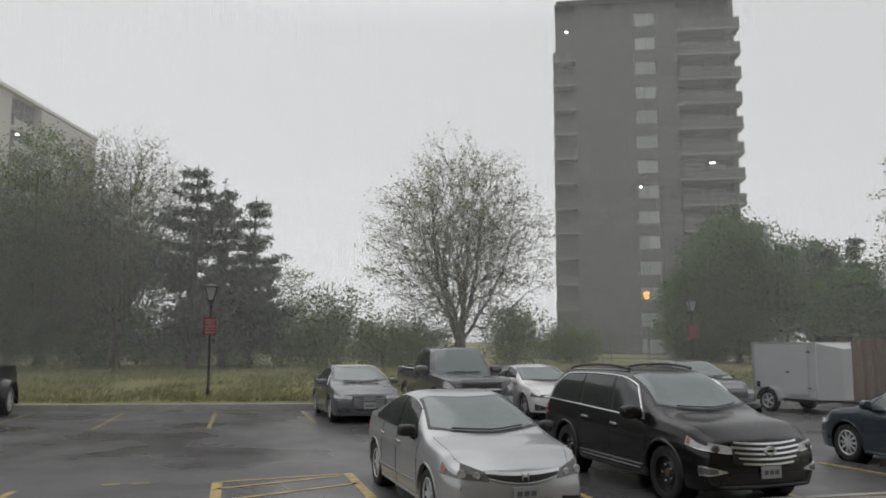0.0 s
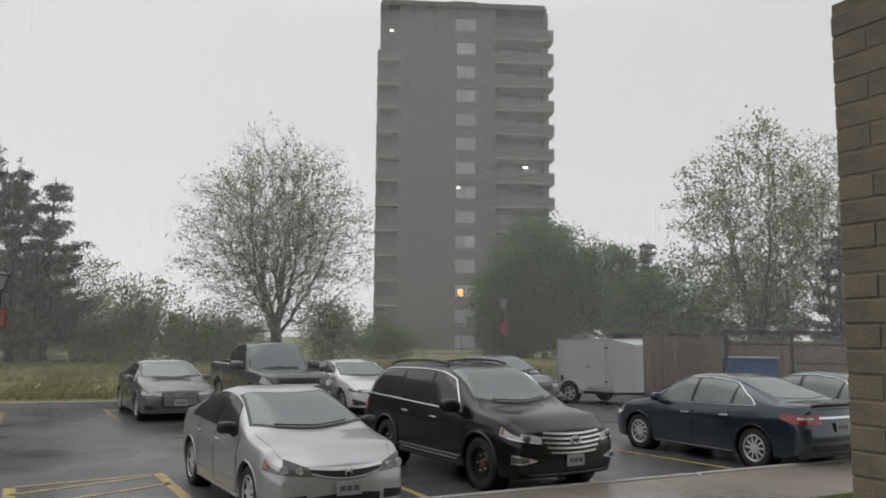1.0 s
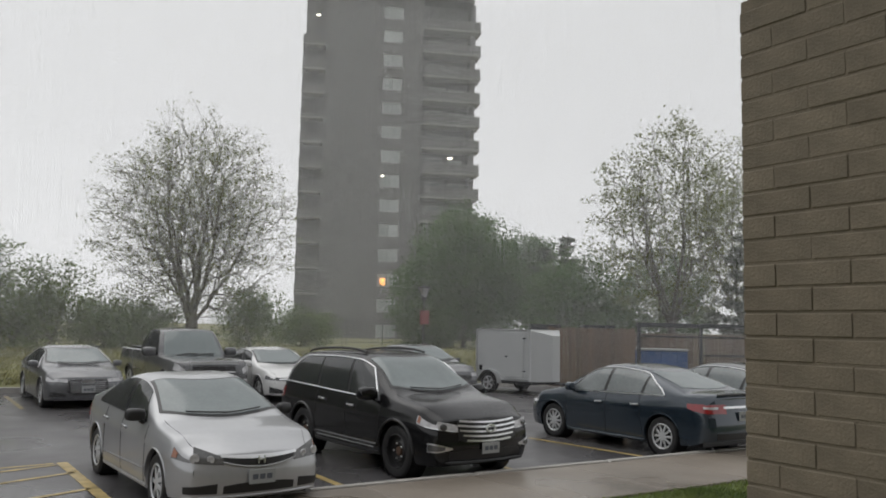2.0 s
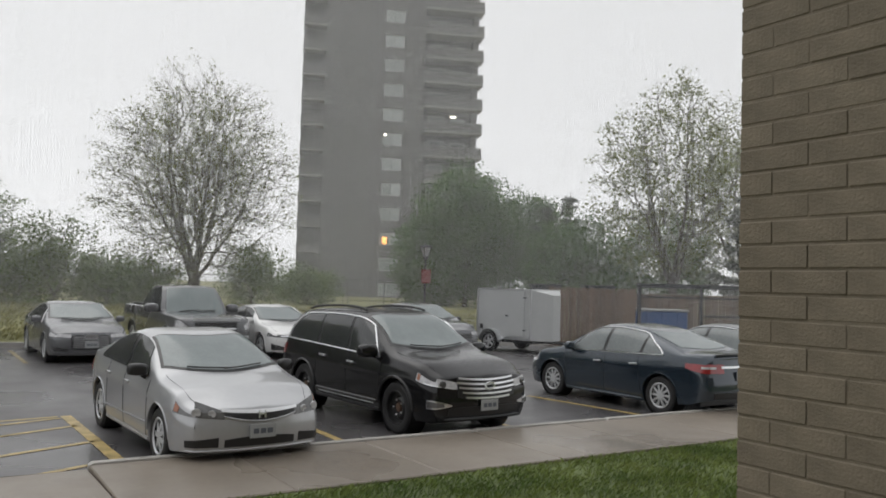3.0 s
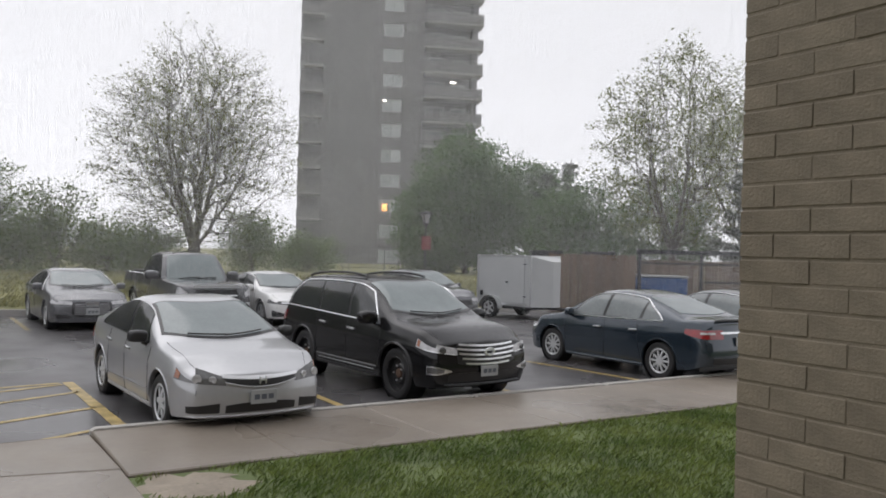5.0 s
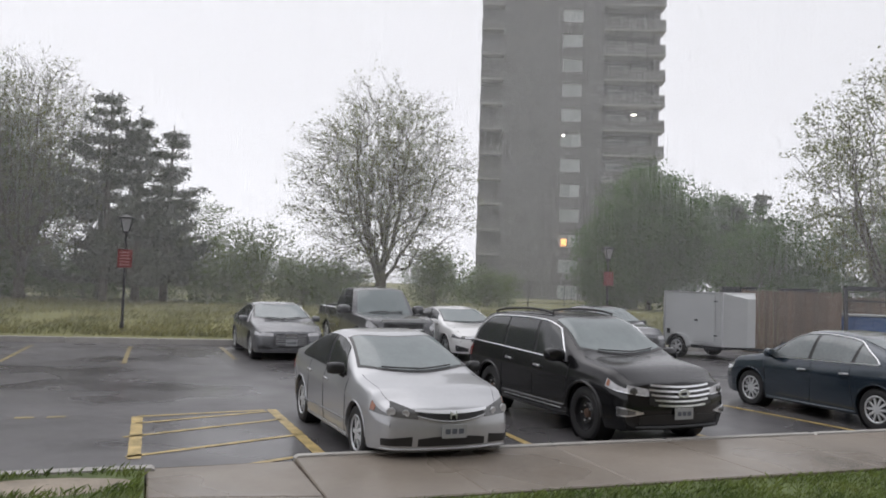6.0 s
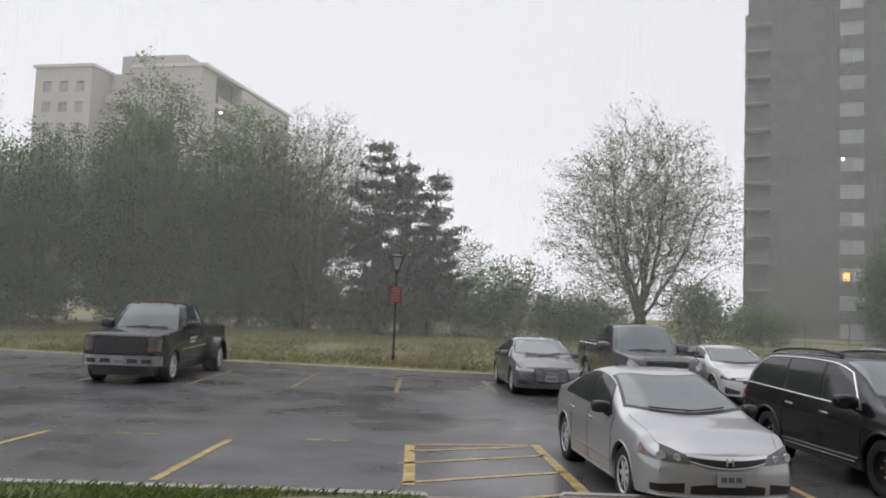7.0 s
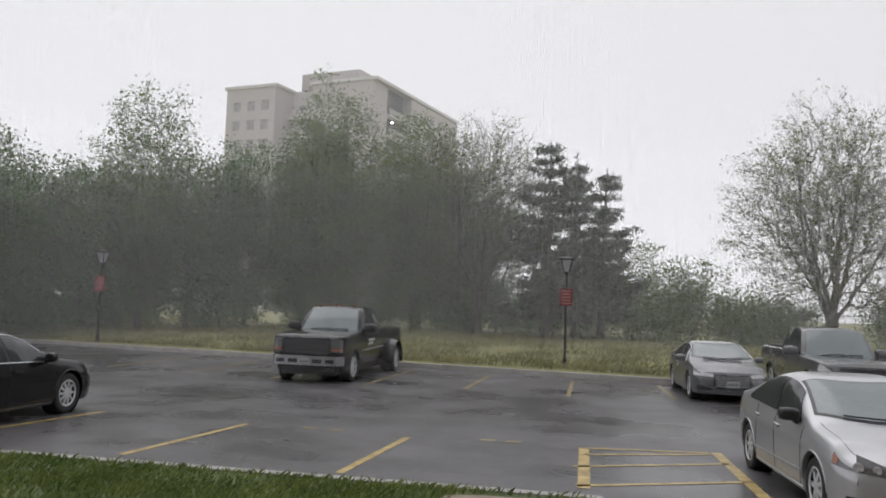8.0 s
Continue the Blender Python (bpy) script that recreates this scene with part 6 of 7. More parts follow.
def build_black_suv():
    wb, W, H = 2.80, 1.885, 1.69
    hw, xf, xr = W / 2, 2.34, -2.56
    s = dict(wb=wb, wr=0.365, half_max=hw, arch=0.425, sill=0.27, tyre_w=0.235, rim="steel", tumble=0.20, crease=0.012, lip=0.022, arch_mat=BLACK_TRIM, sill_mat=BLACK_TRIM,
             roof=[(xr, 1.03), (xr + 0.07, 1.17), (xr + 0.32, 1.50), (xr + 0.52, 1.605), (-1.4, 1.665), (-0.5, H), (0.05, 1.67), (0.30, 1.615), (1.17, 1.155), (1.28, 1.125), (1.75, 1.06), (2.08, 0.985), (2.25, 0.915), (xf, 0.86)],
             shoulder=[(xr, 0.93), (xr + 0.25, 1.09), (-1.5, 1.07), (0, 1.02), (1.0, 1.00), (1.5, 0.965), (1.95, 0.90), (2.2, 0.83), (xf, 0.79)],
             half=[(xr, hw * 0.82), (xr + 0.08, hw * 0.90), (xr + 0.35, hw * 0.965), (-wb / 2, hw * 0.995), (-0.2, hw), (wb / 2, hw * 0.995), (xf - 0.42, hw * 0.97), (xf - 0.16, hw * 0.925), (xf - 0.06, hw * 0.885), (xf, hw * 0.83)],
             low=[(xr, 0.42), (xr + 0.3, 0.32), (-0.9, 0.26), (0.9, 0.26), (xf - 0.35, 0.25), (xf, 0.26)],
             nose=(0.19, [(0.25, 0.06), (0.42, 0.012), (0.52, 0.0), (0.66, 0.01), (0.82, 0.045), (1.0, 0.12)]),
             tail=(0.14, [(0.3, 0.06), (0.5, 0.0), (0.8, 0.02), (1.1, 0.08)]),
             screen=(1.19, 0.30), rear_screen=(xr + 0.50, xr + 0.09), glass=(xr + 0.34, 0.90), glass_t=(0.08, 0.82), kick=0.55, trim=0.013,
             panes=[(0.05, 0.88, -0.10), (-0.92, -0.02, -0.10), (xr + 0.48, -1.00, -0.06)], gaps=[(1.0, -0.06), (0.02, 0.0), (-0.93, -0.12)], handles=[(0.18, 0.90), (-0.72, 0.93)],
             mirror=(0.80, 0.03), mirror_size=1.15, handle_mat=CHROME)
    t, cb = car("black_suv", 3.53, 12.56, -71.8, "wet black three-row SUV with chrome window trim and steel wheels", PAINT_BLACK, s)
    for sg in (1, -1):
        run = (lambda a, b: (a, b)) if sg > 0 else (lambda a, b: (-b, -a))
        lo = lambda q: 0.700 + 0.15 * max(0.0, abs(q) - 0.55)
        hi = lambda q: 0.790 + 0.20 * (abs(q) - 0.50) - 0.08 * max(0.0, abs(q) - 1.05)
        hl = part("headlight", cb.end_panel(*run(0.50, 1.20), lo, hi, off=0.008, n=22), LENS, t, "large swept clear headlight", smooth=True)
        p = cb.round_end(sg * 0.70, 0.765, True, 0.012)
        part("projector", lathe([(0.048, -0.01), (0.048, 0.012), (0.034, 0.02), (0.01, 0.024)], sides=16), LENS_DARK, hl, "dark projector lens", smooth=True).matrix_local = pose(p.x, p.y, p.z, 0, 0, -90 + sg * 25)
        part("light_trim", cb.end_bar(*run(0.52, 0.98), lambda q: lo(q) + 0.006, 0.007, off=0.012), CHROME, hl, "chrome strip")
        part("indicator", cb.end_panel(*run(1.08, 1.17), lambda q: lo(q) + 0.02, lambda q: hi(q) - 0.02, off=0.013, n=6), AMBER, hl, "amber lens", smooth=True)
        fog = part("fog_light", cb.end_panel(*run(0.58, 0.90), lambda q: 0.435 + 0.20 * max(0.0, 0.78 - abs(q)), lambda q: 0.555 - 0.26 * max(0.0, 0.82 - abs(q)), off=0.010, n=12), CHROME, t, "chrome framed fog light", smooth=True)
        part("fog_lens", cb.end_panel(*run(0.685, 0.885), lambda q: 0.455 + 0.14 * max(0.0, 0.78 - abs(q)), lambda q: 0.538 - 0.20 * max(0.0, 0.82 - abs(q)), off=0.018, n=8), LENS_SMOKE, fog, smooth=True)
        part("tail_light", cb.end_panel(*run(0.55, 1.12), 0.86, 1.02, off=0.008, front=False), RED_LENS, t, "red tail light", smooth=True)
        rail = [cb.top(v, sg * 0.76) + Vector((0, 0, 0.012 + 0.05 * math.sin(math.pi * min(1, max(0, (v + 1.95) / 1.95))) ** 0.35)) for v in lin(-1.93, -0.02, 16)]
        part("roof_rail", tube(rail, 0.020, 8), BLACK_TRIM, t, "black roof rail", smooth=True)
        part("door_cladding", tube([cb.side(a, 0.40, sg, 0.0) for a in lin(-0.92, 0.92, 10)], 0.022, 6), BLACK_TRIM, t, smooth=True)
        part("chrome_strip", tube([cb.side(a, 0.36, sg, 0.012) for a in lin(-0.85, 0.85, 10)], 0.007, 5), STEEL_BRIGHT, t)
    part("grille", cb.end_panel(-0.50, 0.50, lambda q: 0.555 + 0.30 * max(0.0, abs(q) - 0.36), lambda q: 0.855 - 0.16 * max(0.0, abs(q) - 0.38), off=0.010), BLACK_TRIM, t, smooth=True)
    for k in range(5):
        z = 0.572 + 0.062 * k
        ww = (0.38, 0.43, 0.475, 0.50, 0.47)[k]
        part("grille_bar", cb.end_panel(-ww, ww, lambda q, z=z: z - 0.012 + 0.03 * (q / 0.5) ** 2, lambda q, z=z: z + 0.012 + 0.03 * (q / 0.5) ** 2, off=0.026, rows=3), CHROME, t, "chrome grille bar", smooth=True)
    p = cb.round_end(0, 0.735, True, 0.045)
    part("badge", lathe([(0.058, -0.008), (0.088, -0.008), (0.094, 0.0), (0.086, 0.010), (0.060, 0.010), (0.056, 0.0), (0.058, -0.008)], sides=28), CHROME, t, "plain chrome oval badge", smooth=True).matrix_local = pose(p.x, p.y, p.z, 0, 0, 90) @ Matrix.Diagonal((1, 1, 0.62, 1))
    part("lower_intake", cb.end_panel(-0.62, 0.62, 0.33, lambda q: 0.46 - 0.10 * max(0.0, abs(q) - 0.40), off=0.006), BLACK_TRIM, t, smooth=True)
    part("skid_trim", cb.end_bar(-0.66, 0.66, 0.30, 0.020, off=0.012), STEEL, t, smooth=True)
    car_plate(t, cb, 0.475)
    part("antenna", tube([cb.top(-1.75, 0), cb.top(-1.75, 0) + Vector((-0.05, 0, 0.22))], [0.008, 0.004], 5), BLACK_TRIM, t)


def build_blue_sedan(x, y, heading, name, label, paint_mat):
    s = sedan_form(4.63, 1.76, 1.495, 2.70, 0.90, 0.325, cowl=(1.20, 1.01), head=0.34, peak=-0.20, back=-1.12, deck=(-1.80, 1.11), belt=0.955, tail_z=1.02, nose_z=0.72, spokes=10, trim=0.012, handle_mat=CHROME, side_glass=SKYLIT_GLASS,
                   panes=[(0.02, 0.88, -0.08), (-0.86, -0.05, -0.08), (-1.36, -0.93, -0.05)])
    t, cb = car(name, x, y, heading, label, paint_mat, s)
    for sg in (1, -1):
        run = (lambda a, b: (a, b)) if sg > 0 else (lambda a, b: (-b, -a))
        tl = part("tail_light", cb.end_panel(*run(0.40, 1.16), lambda q: 0.775 + 0.18 * max(0.0, abs(q) - 0.75), lambda q: 0.925, off=0.008, front=False, n=18), RED_LENS, t, "red wrap-round tail light", smooth=True)
        part("reverse_lens", cb.end_panel(*run(0.56, 0.80), 0.85, 0.885, off=0.013, front=False, n=6), LENS, tl, smooth=True)
        part("headlight", cb.end_panel(*run(0.48, 1.10), lambda q: 0.60 + 0.1 * (abs(q) - 0.48), lambda q: 0.68 + 0.15 * (abs(q) - 0.48), off=0.007), LENS, t, "clear headlight", smooth=True)
    part("boot_lip", tube([cb.top(cb.xr + 0.06, u) + Vector((-0.02, 0, 0.012)) for u in lin(-0.72, 0.72, 12)], 0.018, 6), BLACK_TRIM, t, smooth=True)
    part("boot_chrome", cb.end_panel(-0.45, 0.45, 0.86, 0.895, off=0.014, front=False), CHROME, t, smooth=True)
    part("rear_diffuser", cb.end_panel(-0.62, 0.62, 0.36, 0.46, off=0.008, front=False), BLACK_TRIM, t, smooth=True)
    part("grille", cb.end_panel(-0.42, 0.42, 0.40, 0.62, off=0.008), BLACK_TRIM, t, smooth=True)
    car_plate(t, cb, 0.73, front=False)
    return t


def build_other_sedans():
    # grey four-door at the far kerb
    s = sedan_form(4.73, 1.84, 1.43, 2.82, 0.88, 0.335, cowl=(1.12, 0.99), head=0.24, deck=(-1.85, 1.07), spokes=5, trim=0.010, nose_z=0.74)
    t, cb = car("grey_sedan", -2.35, 23.0, -73.5, "wet grey sedan with a hexagonal grille, parked at the far kerb", PAINT_GREY, s)
    for sg in (1, -1):
        run = (lambda a, b: (a, b)) if sg > 0 else (lambda a, b: (-b, -a))
        part("headlight", cb.end_panel(*run(0.44, 1.02), lambda q: 0.625 + 0.05 * (abs(q) - 0.44), lambda q: 0.70 + 0.08 * (abs(q) - 0.44), off=0.008), LENS, t, "slim headlight", smooth=True)
        part("side_intake", cb.end_panel(*run(0.48, 0.80), 0.30, lambda q: 0.36 + 0.2 * (abs(q) - 0.48), off=0.006, n=8), BLACK_TRIM, t, smooth=True)
    hexa = lambda q: 0.33 * max(0.0, abs(q) - 0.34)
    part("grille", cb.end_panel(-0.45, 0.45, lambda q: 0.33 + 2 * hexa(q), lambda q: 0.69 - hexa(q), off=0.008), BLACK_TRIM, t, smooth=True)
    for k in range(6):
        part("grille_bar", cb.end_bar(-0.40, 0.40, 0.41 + 0.045 * k, 0.008, off=0.014), STEEL_BRIGHT, t)
    for k in range(4):
        p = cb.round_end(-0.10 + 0.066 * k, 0.645, True, 0.025)
        part("badge_ring", lathe([(0.034, -0.006), (0.046, -0.006), (0.046, 0.006), (0.034, 0.006), (0.034, -0.006)], sides=14), CHROME, t).matrix_local = pose(p.x, p.y, p.z, 0, 0, 90)
    car_plate(t, cb, 0.46)
    # white four-door beside the pickup
    s = sedan_form(4.63, 1.80, 1.42, 2.70, 0.92, 0.33, cowl=(1.14, 0.98), head=0.22, back=-1.2, deck=(-1.9, 1.06), spokes=5, trim=0.010)
    t, cb = car("white_sedan", 2.85, 24.0, -74.0, "wet white sedan with dark grille, parked in the far row", PAINT_WHITE, s)
    for sg in (1, -1):
        run = (lambda a, b: (a, b)) if sg > 0 else (lambda a, b: (-b, -a))
        part("headlight", cb.end_panel(*run(0.42, 1.08), lambda q: 0.585 + 0.06 * (abs(q) - 0.42), lambda q: 0.655 + 0.10 * (abs(q) - 0.42), off=0.008), LENS_DARK, t, "slim headlight", smooth=True)
        part("side_intake", cb.end_panel(*run(0.50, 0.84), 0.26, lambda q: 0.34 + 0.30 * (abs(q) - 0.5), off=0.006, n=8), BLACK_TRIM, t, smooth=True)
    part("grille", cb.end_panel(-0.44, 0.44, 0.53, 0.62, off=0.006), BLACK_TRIM, t, smooth=True)
    part("grille_bar", cb.end_panel(-0.60, 0.60, 0.62, 0.65, off=0.014), CHROME, t, smooth=True)
    part("lower_intake", cb.end_panel(-0.42, 0.42, 0.26, 0.42, off=0.006), BLACK_TRIM, t, smooth=True)
    # dark car beyond the SUV
    s = sedan_form(4.6, 1.80, 1.54, 2.70, 0.92, 0.33, cowl=(1.12, 1.04), head=0.22, back=-1.45, deck=(-2.05, 1.14), tail_z=1.04, belt=0.97, nose_z=0.76, spokes=5)
    t, cb = car("dark_hatchback", 7.9, 25.4, -74.0, "dark grey car in the far row, half hidden", PAINT_GREY, s)
    for sg in (1, -1):
        run = (lambda a, b: (a, b)) if sg > 0 else (lambda a, b: (-b, -a))
        part("headlight", cb.end_panel(*run(0.45, 1.05), 0.62, 0.73, off=0.008), LENS, t, "clear headlight", smooth=True)
    part("grille", cb.end_panel(-0.44, 0.44, 0.5, 0.66, off=0.006), BLACK_TRIM, t, smooth=True)
    # black sedan in the near row, nose to the lane
    s = sedan_form(4.85, 1.86, 1.46, 2.84, 0.95, 0.345, cowl=(1.20, 1.01), head=0.30, deck=(-1.85, 1.09), nose_z=0.75, spokes=10, trim=0.010)
    t, cb = car("black_sedan", -12.32, 8.62, 104.0, "wet black sedan with bright alloy wheels, nose to the lane", PAINT_BLACK, s)
    for sg in (1, -1):
        run = (lambda a, b: (a, b)) if sg > 0 else (lambda a, b: (-b, -a))
        part("headlight", cb.end_panel(*run(0.46, 1.08), 0.62, lambda q: 0.70 + 0.1 * (abs(q) - 0.46), off=0.008), LENS_DARK, t, "clear headlight", smooth=True)
        part("tail_light", cb.end_panel(*run(0.45, 1.0), 0.78, 0.92, off=0.008, front=False), RED_LENS, t, "red tail light", smooth=True)
    part("grille", cb.end_panel(-0.44, 0.44, 0.44, 0.66, off=0.008), BLACK_TRIM, t, smooth=True)


def pickup_spec(L, W, H, wb, fo, hood, bed, wr, cab_front, cab_rear):
    xf, hw = wb / 2 + fo, W / 2
    xr = xf - L
    return dict(wb=wb, wr=wr, sill=0.40, arch=wr + 0.09, tyre_w=0.27, crown=0.06, tumble=0.04,
                top=[(xr, bed - 0.5), (xr + 0.03, bed - 0.04), (xr + 0.08, bed), (cab_rear - 0.12, bed), (cab_rear, bed + 0.01), (cab_front, hood + 0.06), (xf - 0.6, hood + 0.02), (xf - 0.14, hood - 0.03), (xf - 0.03, hood - 0.12), (xf, hood - 0.26)],
                half=[(xr, hw * 0.95), (xr + 0.05, hw * 0.98), (xr + 0.3, hw), (wb / 2, hw), (xf - 0.4, hw * 0.98), (xf - 0.16, hw * 0.94), (xf - 0.06, hw * 0.86), (xf, hw * 0.72)],
                low=[(xr, 0.5), (xf - 0.3, 0.42), (xf, 0.45)],
                cabin=dict(front_base=cab_front, front_top=cab_front - 0.62, rear_top=cab_rear + 0.18, rear_base=cab_rear, roof=H, base_w=hw * 0.93, roof_w=hw * 0.74, rear_taper=0.96, rear_base_taper=0.98, rear_dip=0.06, sink=0.03, drop=0.05),
                side_windows=[(0.55, 0.95, 0.54, 0.92), (0.08, 0.52, 0.12, 0.51)], gaps=[cab_front - 0.25, (cab_front + cab_rear) / 2, cab_rear + 0.1], handles=[(cab_front + cab_rear) / 2 + 0.15, cab_rear + 0.25], mirror_size=1.5)


def build_pickups():
    s = pickup_spec(5.82, 2.02, 1.93, 3.57, 1.0, 1.14, 1.32, 0.40, 1.15, -1.15)
    s.update(mirror_mat=PAINT_PICKUP, spokes=5, handle_mat=PAINT_PICKUP)
    t, sh, cab = vehicle("grey_pickup", 0.42, 24.3, -74.0, "wet dark grey crew-cab pickup parked in the far row", "pickup truck", PAINT_PICKUP, s)
    part("grille", sh.front_panel(-0.55, 0.55, 0.66, 0.98), BLACK_TRIM, t)
    part("grille_bar", sh.front_bar(-0.55, 0.55, 0.82, 0.025, off=0.02), CHROME, t)
    part("bumper", sh.front_panel(-0.90, 0.90, 0.46, 0.64, off=0.06), CHROME, t)
    part("hood_edge", sh.front_panel(-0.62, 0.62, 1.02, 1.09, off=0.02), ALU, t, "pale wet strip along the hood edge")
    for sg in (1, -1):
        lamp_box(t, sh, sh.xf - 0.30, sh.xf - 0.02, 0.42, 0.58, sg, LENS, "clear headlight")
    part("bed_floor", box(pose(sh.xr + 1.0, 0, 1.335), 1.75, 1.6, 0.02), BLACK_TRIM, t)
    # black crew cab with twin rear wheels
    s = pickup_spec(6.45, 2.04, 2.03, 4.10, 0.98, 1.28, 1.40, 0.40, 1.35, -1.05)
    s.update(mirror_mat=BLACK_TRIM, spokes=8, handle_mat=PAINT_BLACK)
    t, sh, cab = vehicle("black_pickup", -12.62, 20.6, -76.0, "wet black heavy crew-cab pickup with twin rear wheels and chrome bumper", "pickup truck", PAINT_BLACK, s)
    xf = sh.xf
    part("grille", sh.front_panel(-0.62, 0.62, 0.74, 1.16, off=0.015), BLACK_TRIM, t)
    for k in range(4):
        part("grille_bar", sh.front_panel(-0.60, 0.60, 0.78 + 0.095 * k, 0.81 + 0.095 * k, off=0.03), STEEL, t)
    bump = part("bumper", sh.front_panel(-0.98, 0.98, 0.46, 0.70, off=0.10, thick=0.05), STEEL_BRIGHT, t, "chrome front bumper")
    for ya, yb in ((-0.78, -0.55), (0.55, 0.78), (-0.45, -0.2), (0.2, 0.45)):
        part("bumper_slot", sh.front_panel(ya, yb, 0.52, 0.62, off=0.106, n=4), BLACK_TRIM, bump)
    plate(t, xf + 0.13, 0.56)
    for sg in (1, -1):
        hl = part("headlight", sh.front_panel(sg * 0.80 - 0.15, sg * 0.80 + 0.15, 0.80, 1.12, off=0.02, n=6), LENS_SMOKE, t, "square stacked headlight", smooth=False)
        part("indicator", sh.front_panel(sg * 0.80 - 0.14, sg * 0.80 + 0.14, 0.84, 0.90, off=0.034, n=6), AMBER, hl, "amber lens")
        flare = grid_mesh(lambda a, k, g=sg: Vector((-2.05 + 0.62 * math.cos(a), g * (0.98 + 0.26 * k), 0.42 + 0.60 * math.sin(a) - 0.05 * k)), lin(-0.15, math.pi + 0.15, 16), [0, 0.4, 0.8, 1.0], 0.03)
        part("fender_flare", flare, PAINT_BLACK, t, smooth=True)
        wheel(t, -2.05, sg * 1.08, 0.40, 0.22, sg, "alloy", 8)
        for r, zt in ((0, 1.14), (1, 1.05)):
            for k in range(4 - r):
                p = sh.at(0.65 - 0.16 * k, 0.44 - 0.07 * r, 0.012, sg)
                part("door_text", box(pose(p.x, p.y, p.z), 0.11, 0.008, 0.07), WHITE_INK, t)
        part("side_moulding", tube([sh.at(a, 0.26, 0.006, sg) for a in lin(-0.9, 1.3, 8)], 0.02, 5), CHROME, t)
    for k in (-0.5, -0.16, 0, 0.16, 0.5):
        p = cab.roof(k / 0.75, 0.93)
        part("cab_light", box(pose(p.x, p.y, p.z + 0.025), 0.12, 0.07, 0.05, 0.01), AMBER, t)


# ---- grass ----
def blades(name, pts, height, width, material, label, seed):
    rng = np.random.default_rng(seed)
    n = len(pts)
    p = np.asarray(pts, float)
    an = rng.uniform(0, 2 * math.pi, n)
    side = np.stack([np.cos(an), np.sin(an), np.zeros(n)], 1)
    h = height * rng.uniform(0.5, 1.35, n)
    lean = rng.normal(0, 0.45, (n, 2)) * h[:, None] + np.array((0.25, 0.0)) * h[:, None]
    w = (width * rng.uniform(0.7, 1.3, n))[:, None]
    mid, top = p.copy(), p.copy()
    mid[:, :2] += lean * 0.35
    mid[:, 2] += h * 0.6
    top[:, :2] += lean
    top[:, 2] += h * 0.95
    v = np.empty((n, 4, 3))
    v[:, 0], v[:, 1], v[:, 2], v[:, 3] = p - side * w, p + side * w, mid + side * w * 0.6, top
    ob = fast_mesh(name, v.reshape(-1, 3), np.arange(n * 4).reshape(n, 4), material, None)
    return tagged(ob, label, "grass", kind="stuff")


def build_grass():
    rng = np.random.default_rng(11)

    def scatter(n, u0, u1, v0, v1, avoid):
        out = []
        while len(out) < n:
            u, v = rng.uniform(u0, u1), rng.uniform(v0, v1)
            k = noise.noise(Vector((u * 1.1, v * 1.1, 0)))
            if avoid(u, v) or rng.random() > 0.75 + 0.8 * k:
                continue
            q = lot(u, v, 0.125)
            out.append((q.x, q.y, q.z))
        return out
    in_mud = lambda u, v: ((u - 0.45) / 0.55) ** 2 + ((v + 2.30) / 0.46) ** 2 < 0.75
    blades("lawn_grass", scatter(75000, 0.03, 9.5, -7.2, -1.90, in_mud), 0.055, 0.0035, BLADE, "short wet green grass blades beside the sidewalk", 1)
    in_mud2 = lambda u, v: ((u + 2.35) / 0.8) ** 2 + ((v + 0.62) / 0.36) ** 2 < 0.9
    blades("lawn_grass", scatter(45000, -13, -1.55, -3.4, -0.17, in_mud2), 0.075, 0.0035, BLADE, "wet green grass blades behind the near kerb", 2)
    pts = []
    while len(pts) < 45000:
        x = rng.uniform(-40, 22)
        d = 0.5 + 16 * rng.random() ** 1.6
        y = far_kerb(x) + d
        if rng.random() < 0.55 + 0.9 * noise.noise(Vector((x * 0.4, y * 0.4, 2))):
            pts.append((x, y, lawn_height(x, y) - 0.01))
    blades("meadow_grass", pts, 0.16, 0.012, TALL, "long yellow-green grass bending in the wind", 3)


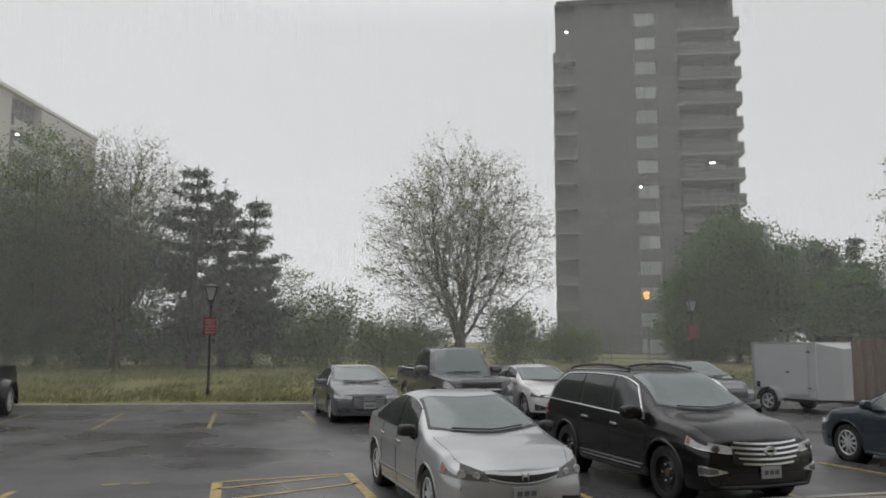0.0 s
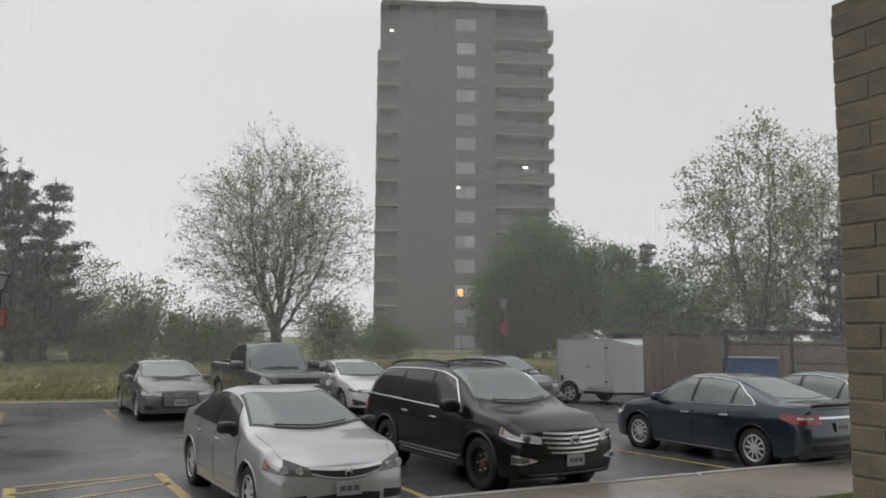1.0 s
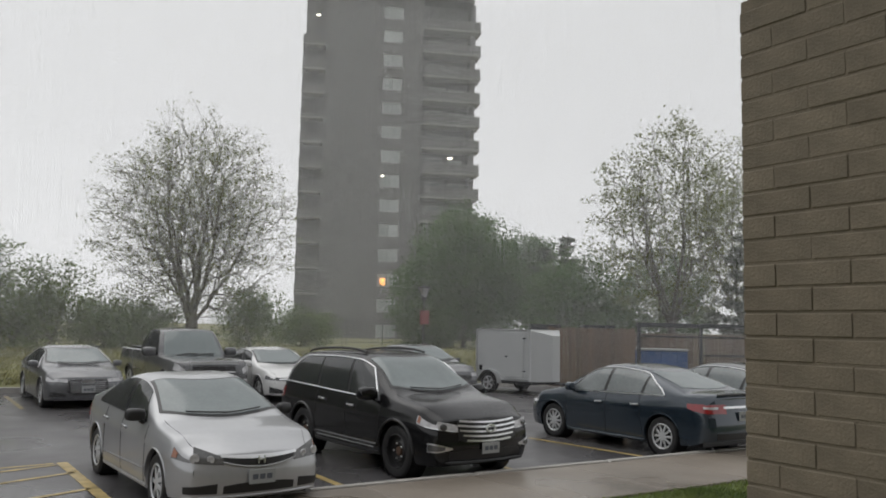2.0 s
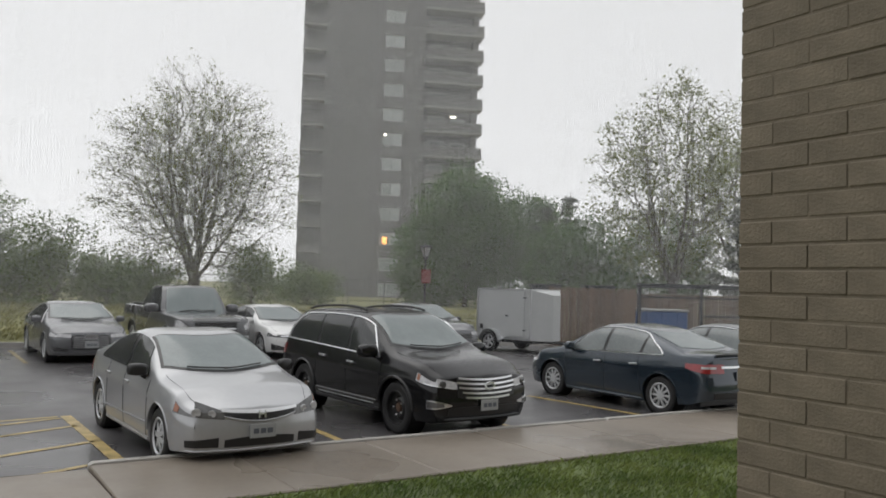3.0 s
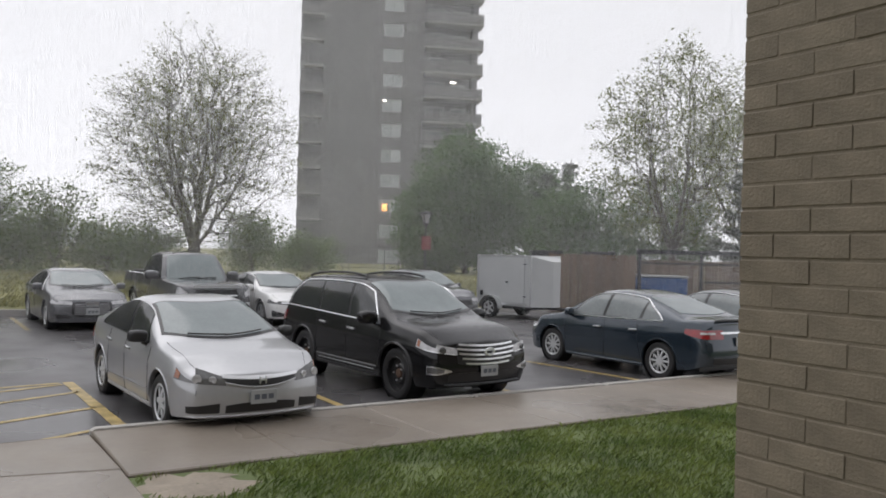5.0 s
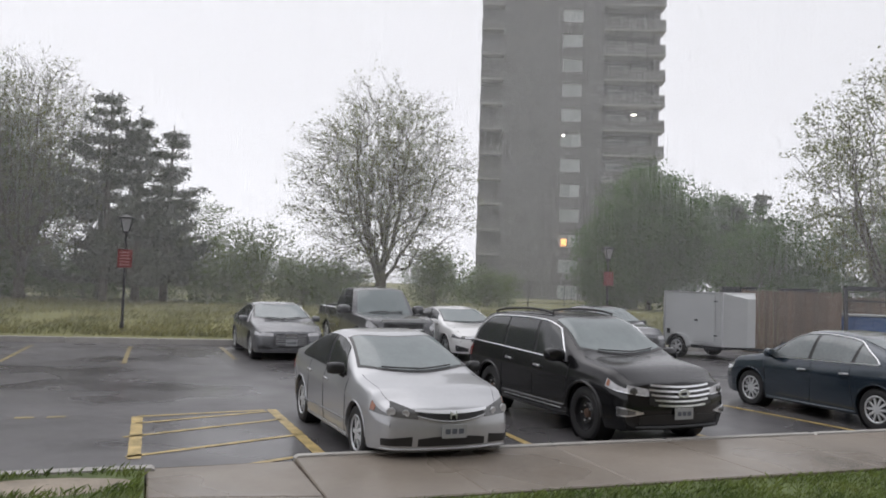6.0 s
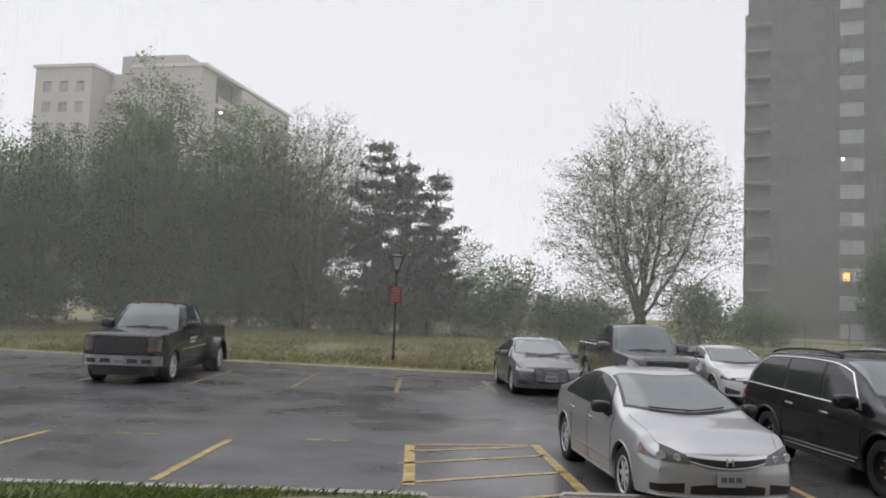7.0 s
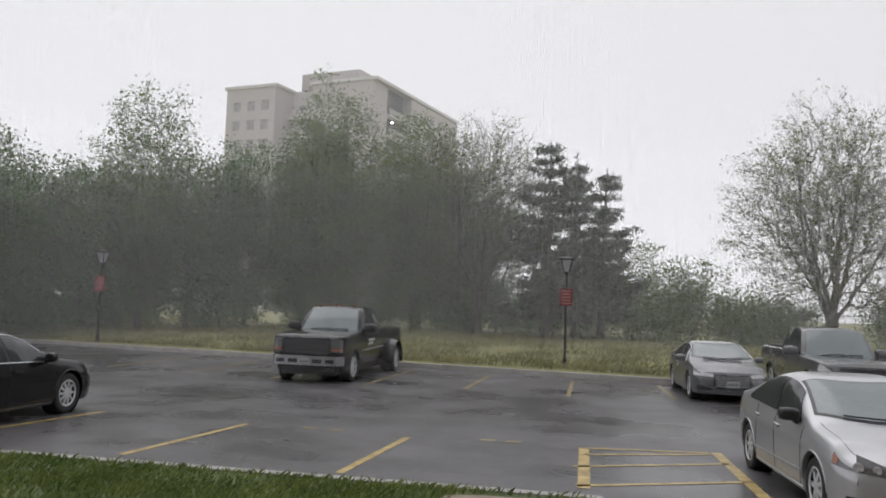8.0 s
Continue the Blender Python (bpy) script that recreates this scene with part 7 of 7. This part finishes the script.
# ---- falling rain: curtains of fine clear threads of drops stand in for its haze, driven a little by the wind ----
def build_rain_haze():
    rng = np.random.default_rng(21)
    water = mat("rain_haze_thread", (0.95, 0.955, 0.97), 0.5, vary=0.02, translucent=0.5, clear=0.4)

    def curtain(d, reach, share, gap, top):
        # threads at even steps along an arc round the entrance, each in a few long runs
        n = int(radians(130) / gap)
        an = radians(-63) + (np.arange(n) + rng.uniform(0, 0.4, n)) * gap
        dd = d + rng.uniform(-reach, reach, n)
        base = np.stack([-np.sin(an) * dd, np.cos(an) * dd, np.zeros(n)], 1)
        turn = an + rng.uniform(-0.5, 0.5, n)
        side = np.stack([np.cos(turn), np.sin(turn), np.zeros(n)], 1) * share * d * gap * 0.54
        quads = []
        levels = np.linspace(0.35, top, max(2, round(top / 9)) + 1)
        for z0, z1 in zip(levels, levels[1:]):
            lean = rng.normal(0.02, 0.006, n)
            a, b = base.copy(), base.copy()
            a[:, 2], b[:, 2] = z0, z1 - rng.uniform(0, 0.2, n)
            b[:, 0] -= lean * (z1 - z0)
            v = np.empty((n, 4, 3))
            v[:, 0], v[:, 1], v[:, 2], v[:, 3] = a - side, a + side, b + side, b - side
            quads.append(v)
        v = np.concatenate(quads).reshape(-1, 3)
        ob = fast_mesh("rain", v, np.arange(len(v)).reshape(-1, 4), water, None)
        tagged(ob, "curtain of fine rain threads standing in for haze over the lot and lawn", "rain", kind="stuff")
    # distance, half depth and density of each curtain
    for d, reach, share in ((20.0, 1.0, 0.06), (29.0, 1.5, 0.11), (35.0, 1.5, 0.12), (58.0, 4.0, 0.12), (74.0, 4.0, 0.12)):
        curtain(d, reach, share, 0.00015, 2.5 + 0.42 * d)


build_ground()
build_tower()
build_pale_block()
build_porch()
build_silver_sedan()
build_black_suv()
build_blue_sedan(8.51, 13.48, 106.0, "blue_sedan", "wet dark blue sedan with chrome window trim, tail to the sidewalk", PAINT_BLUE)
build_blue_sedan(11.15, 14.15, 106.0, "grey_blue_sedan", "grey sedan parked beside the dark blue one", PAINT_GREY)
build_other_sedans()
build_pickups()
build_trailer()
build_enclosure()
for lx, ly, lz, lh in ((-7.45, 26.4, 0.30, 3.6), (10.15, 32.4, 0.3, 3.5), (-24.4, 22.4, 0.35, 3.4)):
    street_lamp(lx, ly, lz, lh, 10)
build_chain_fence()
build_trees()
build_paving()
build_markings()
build_entrance_wall()
build_grass()
build_rain_haze()
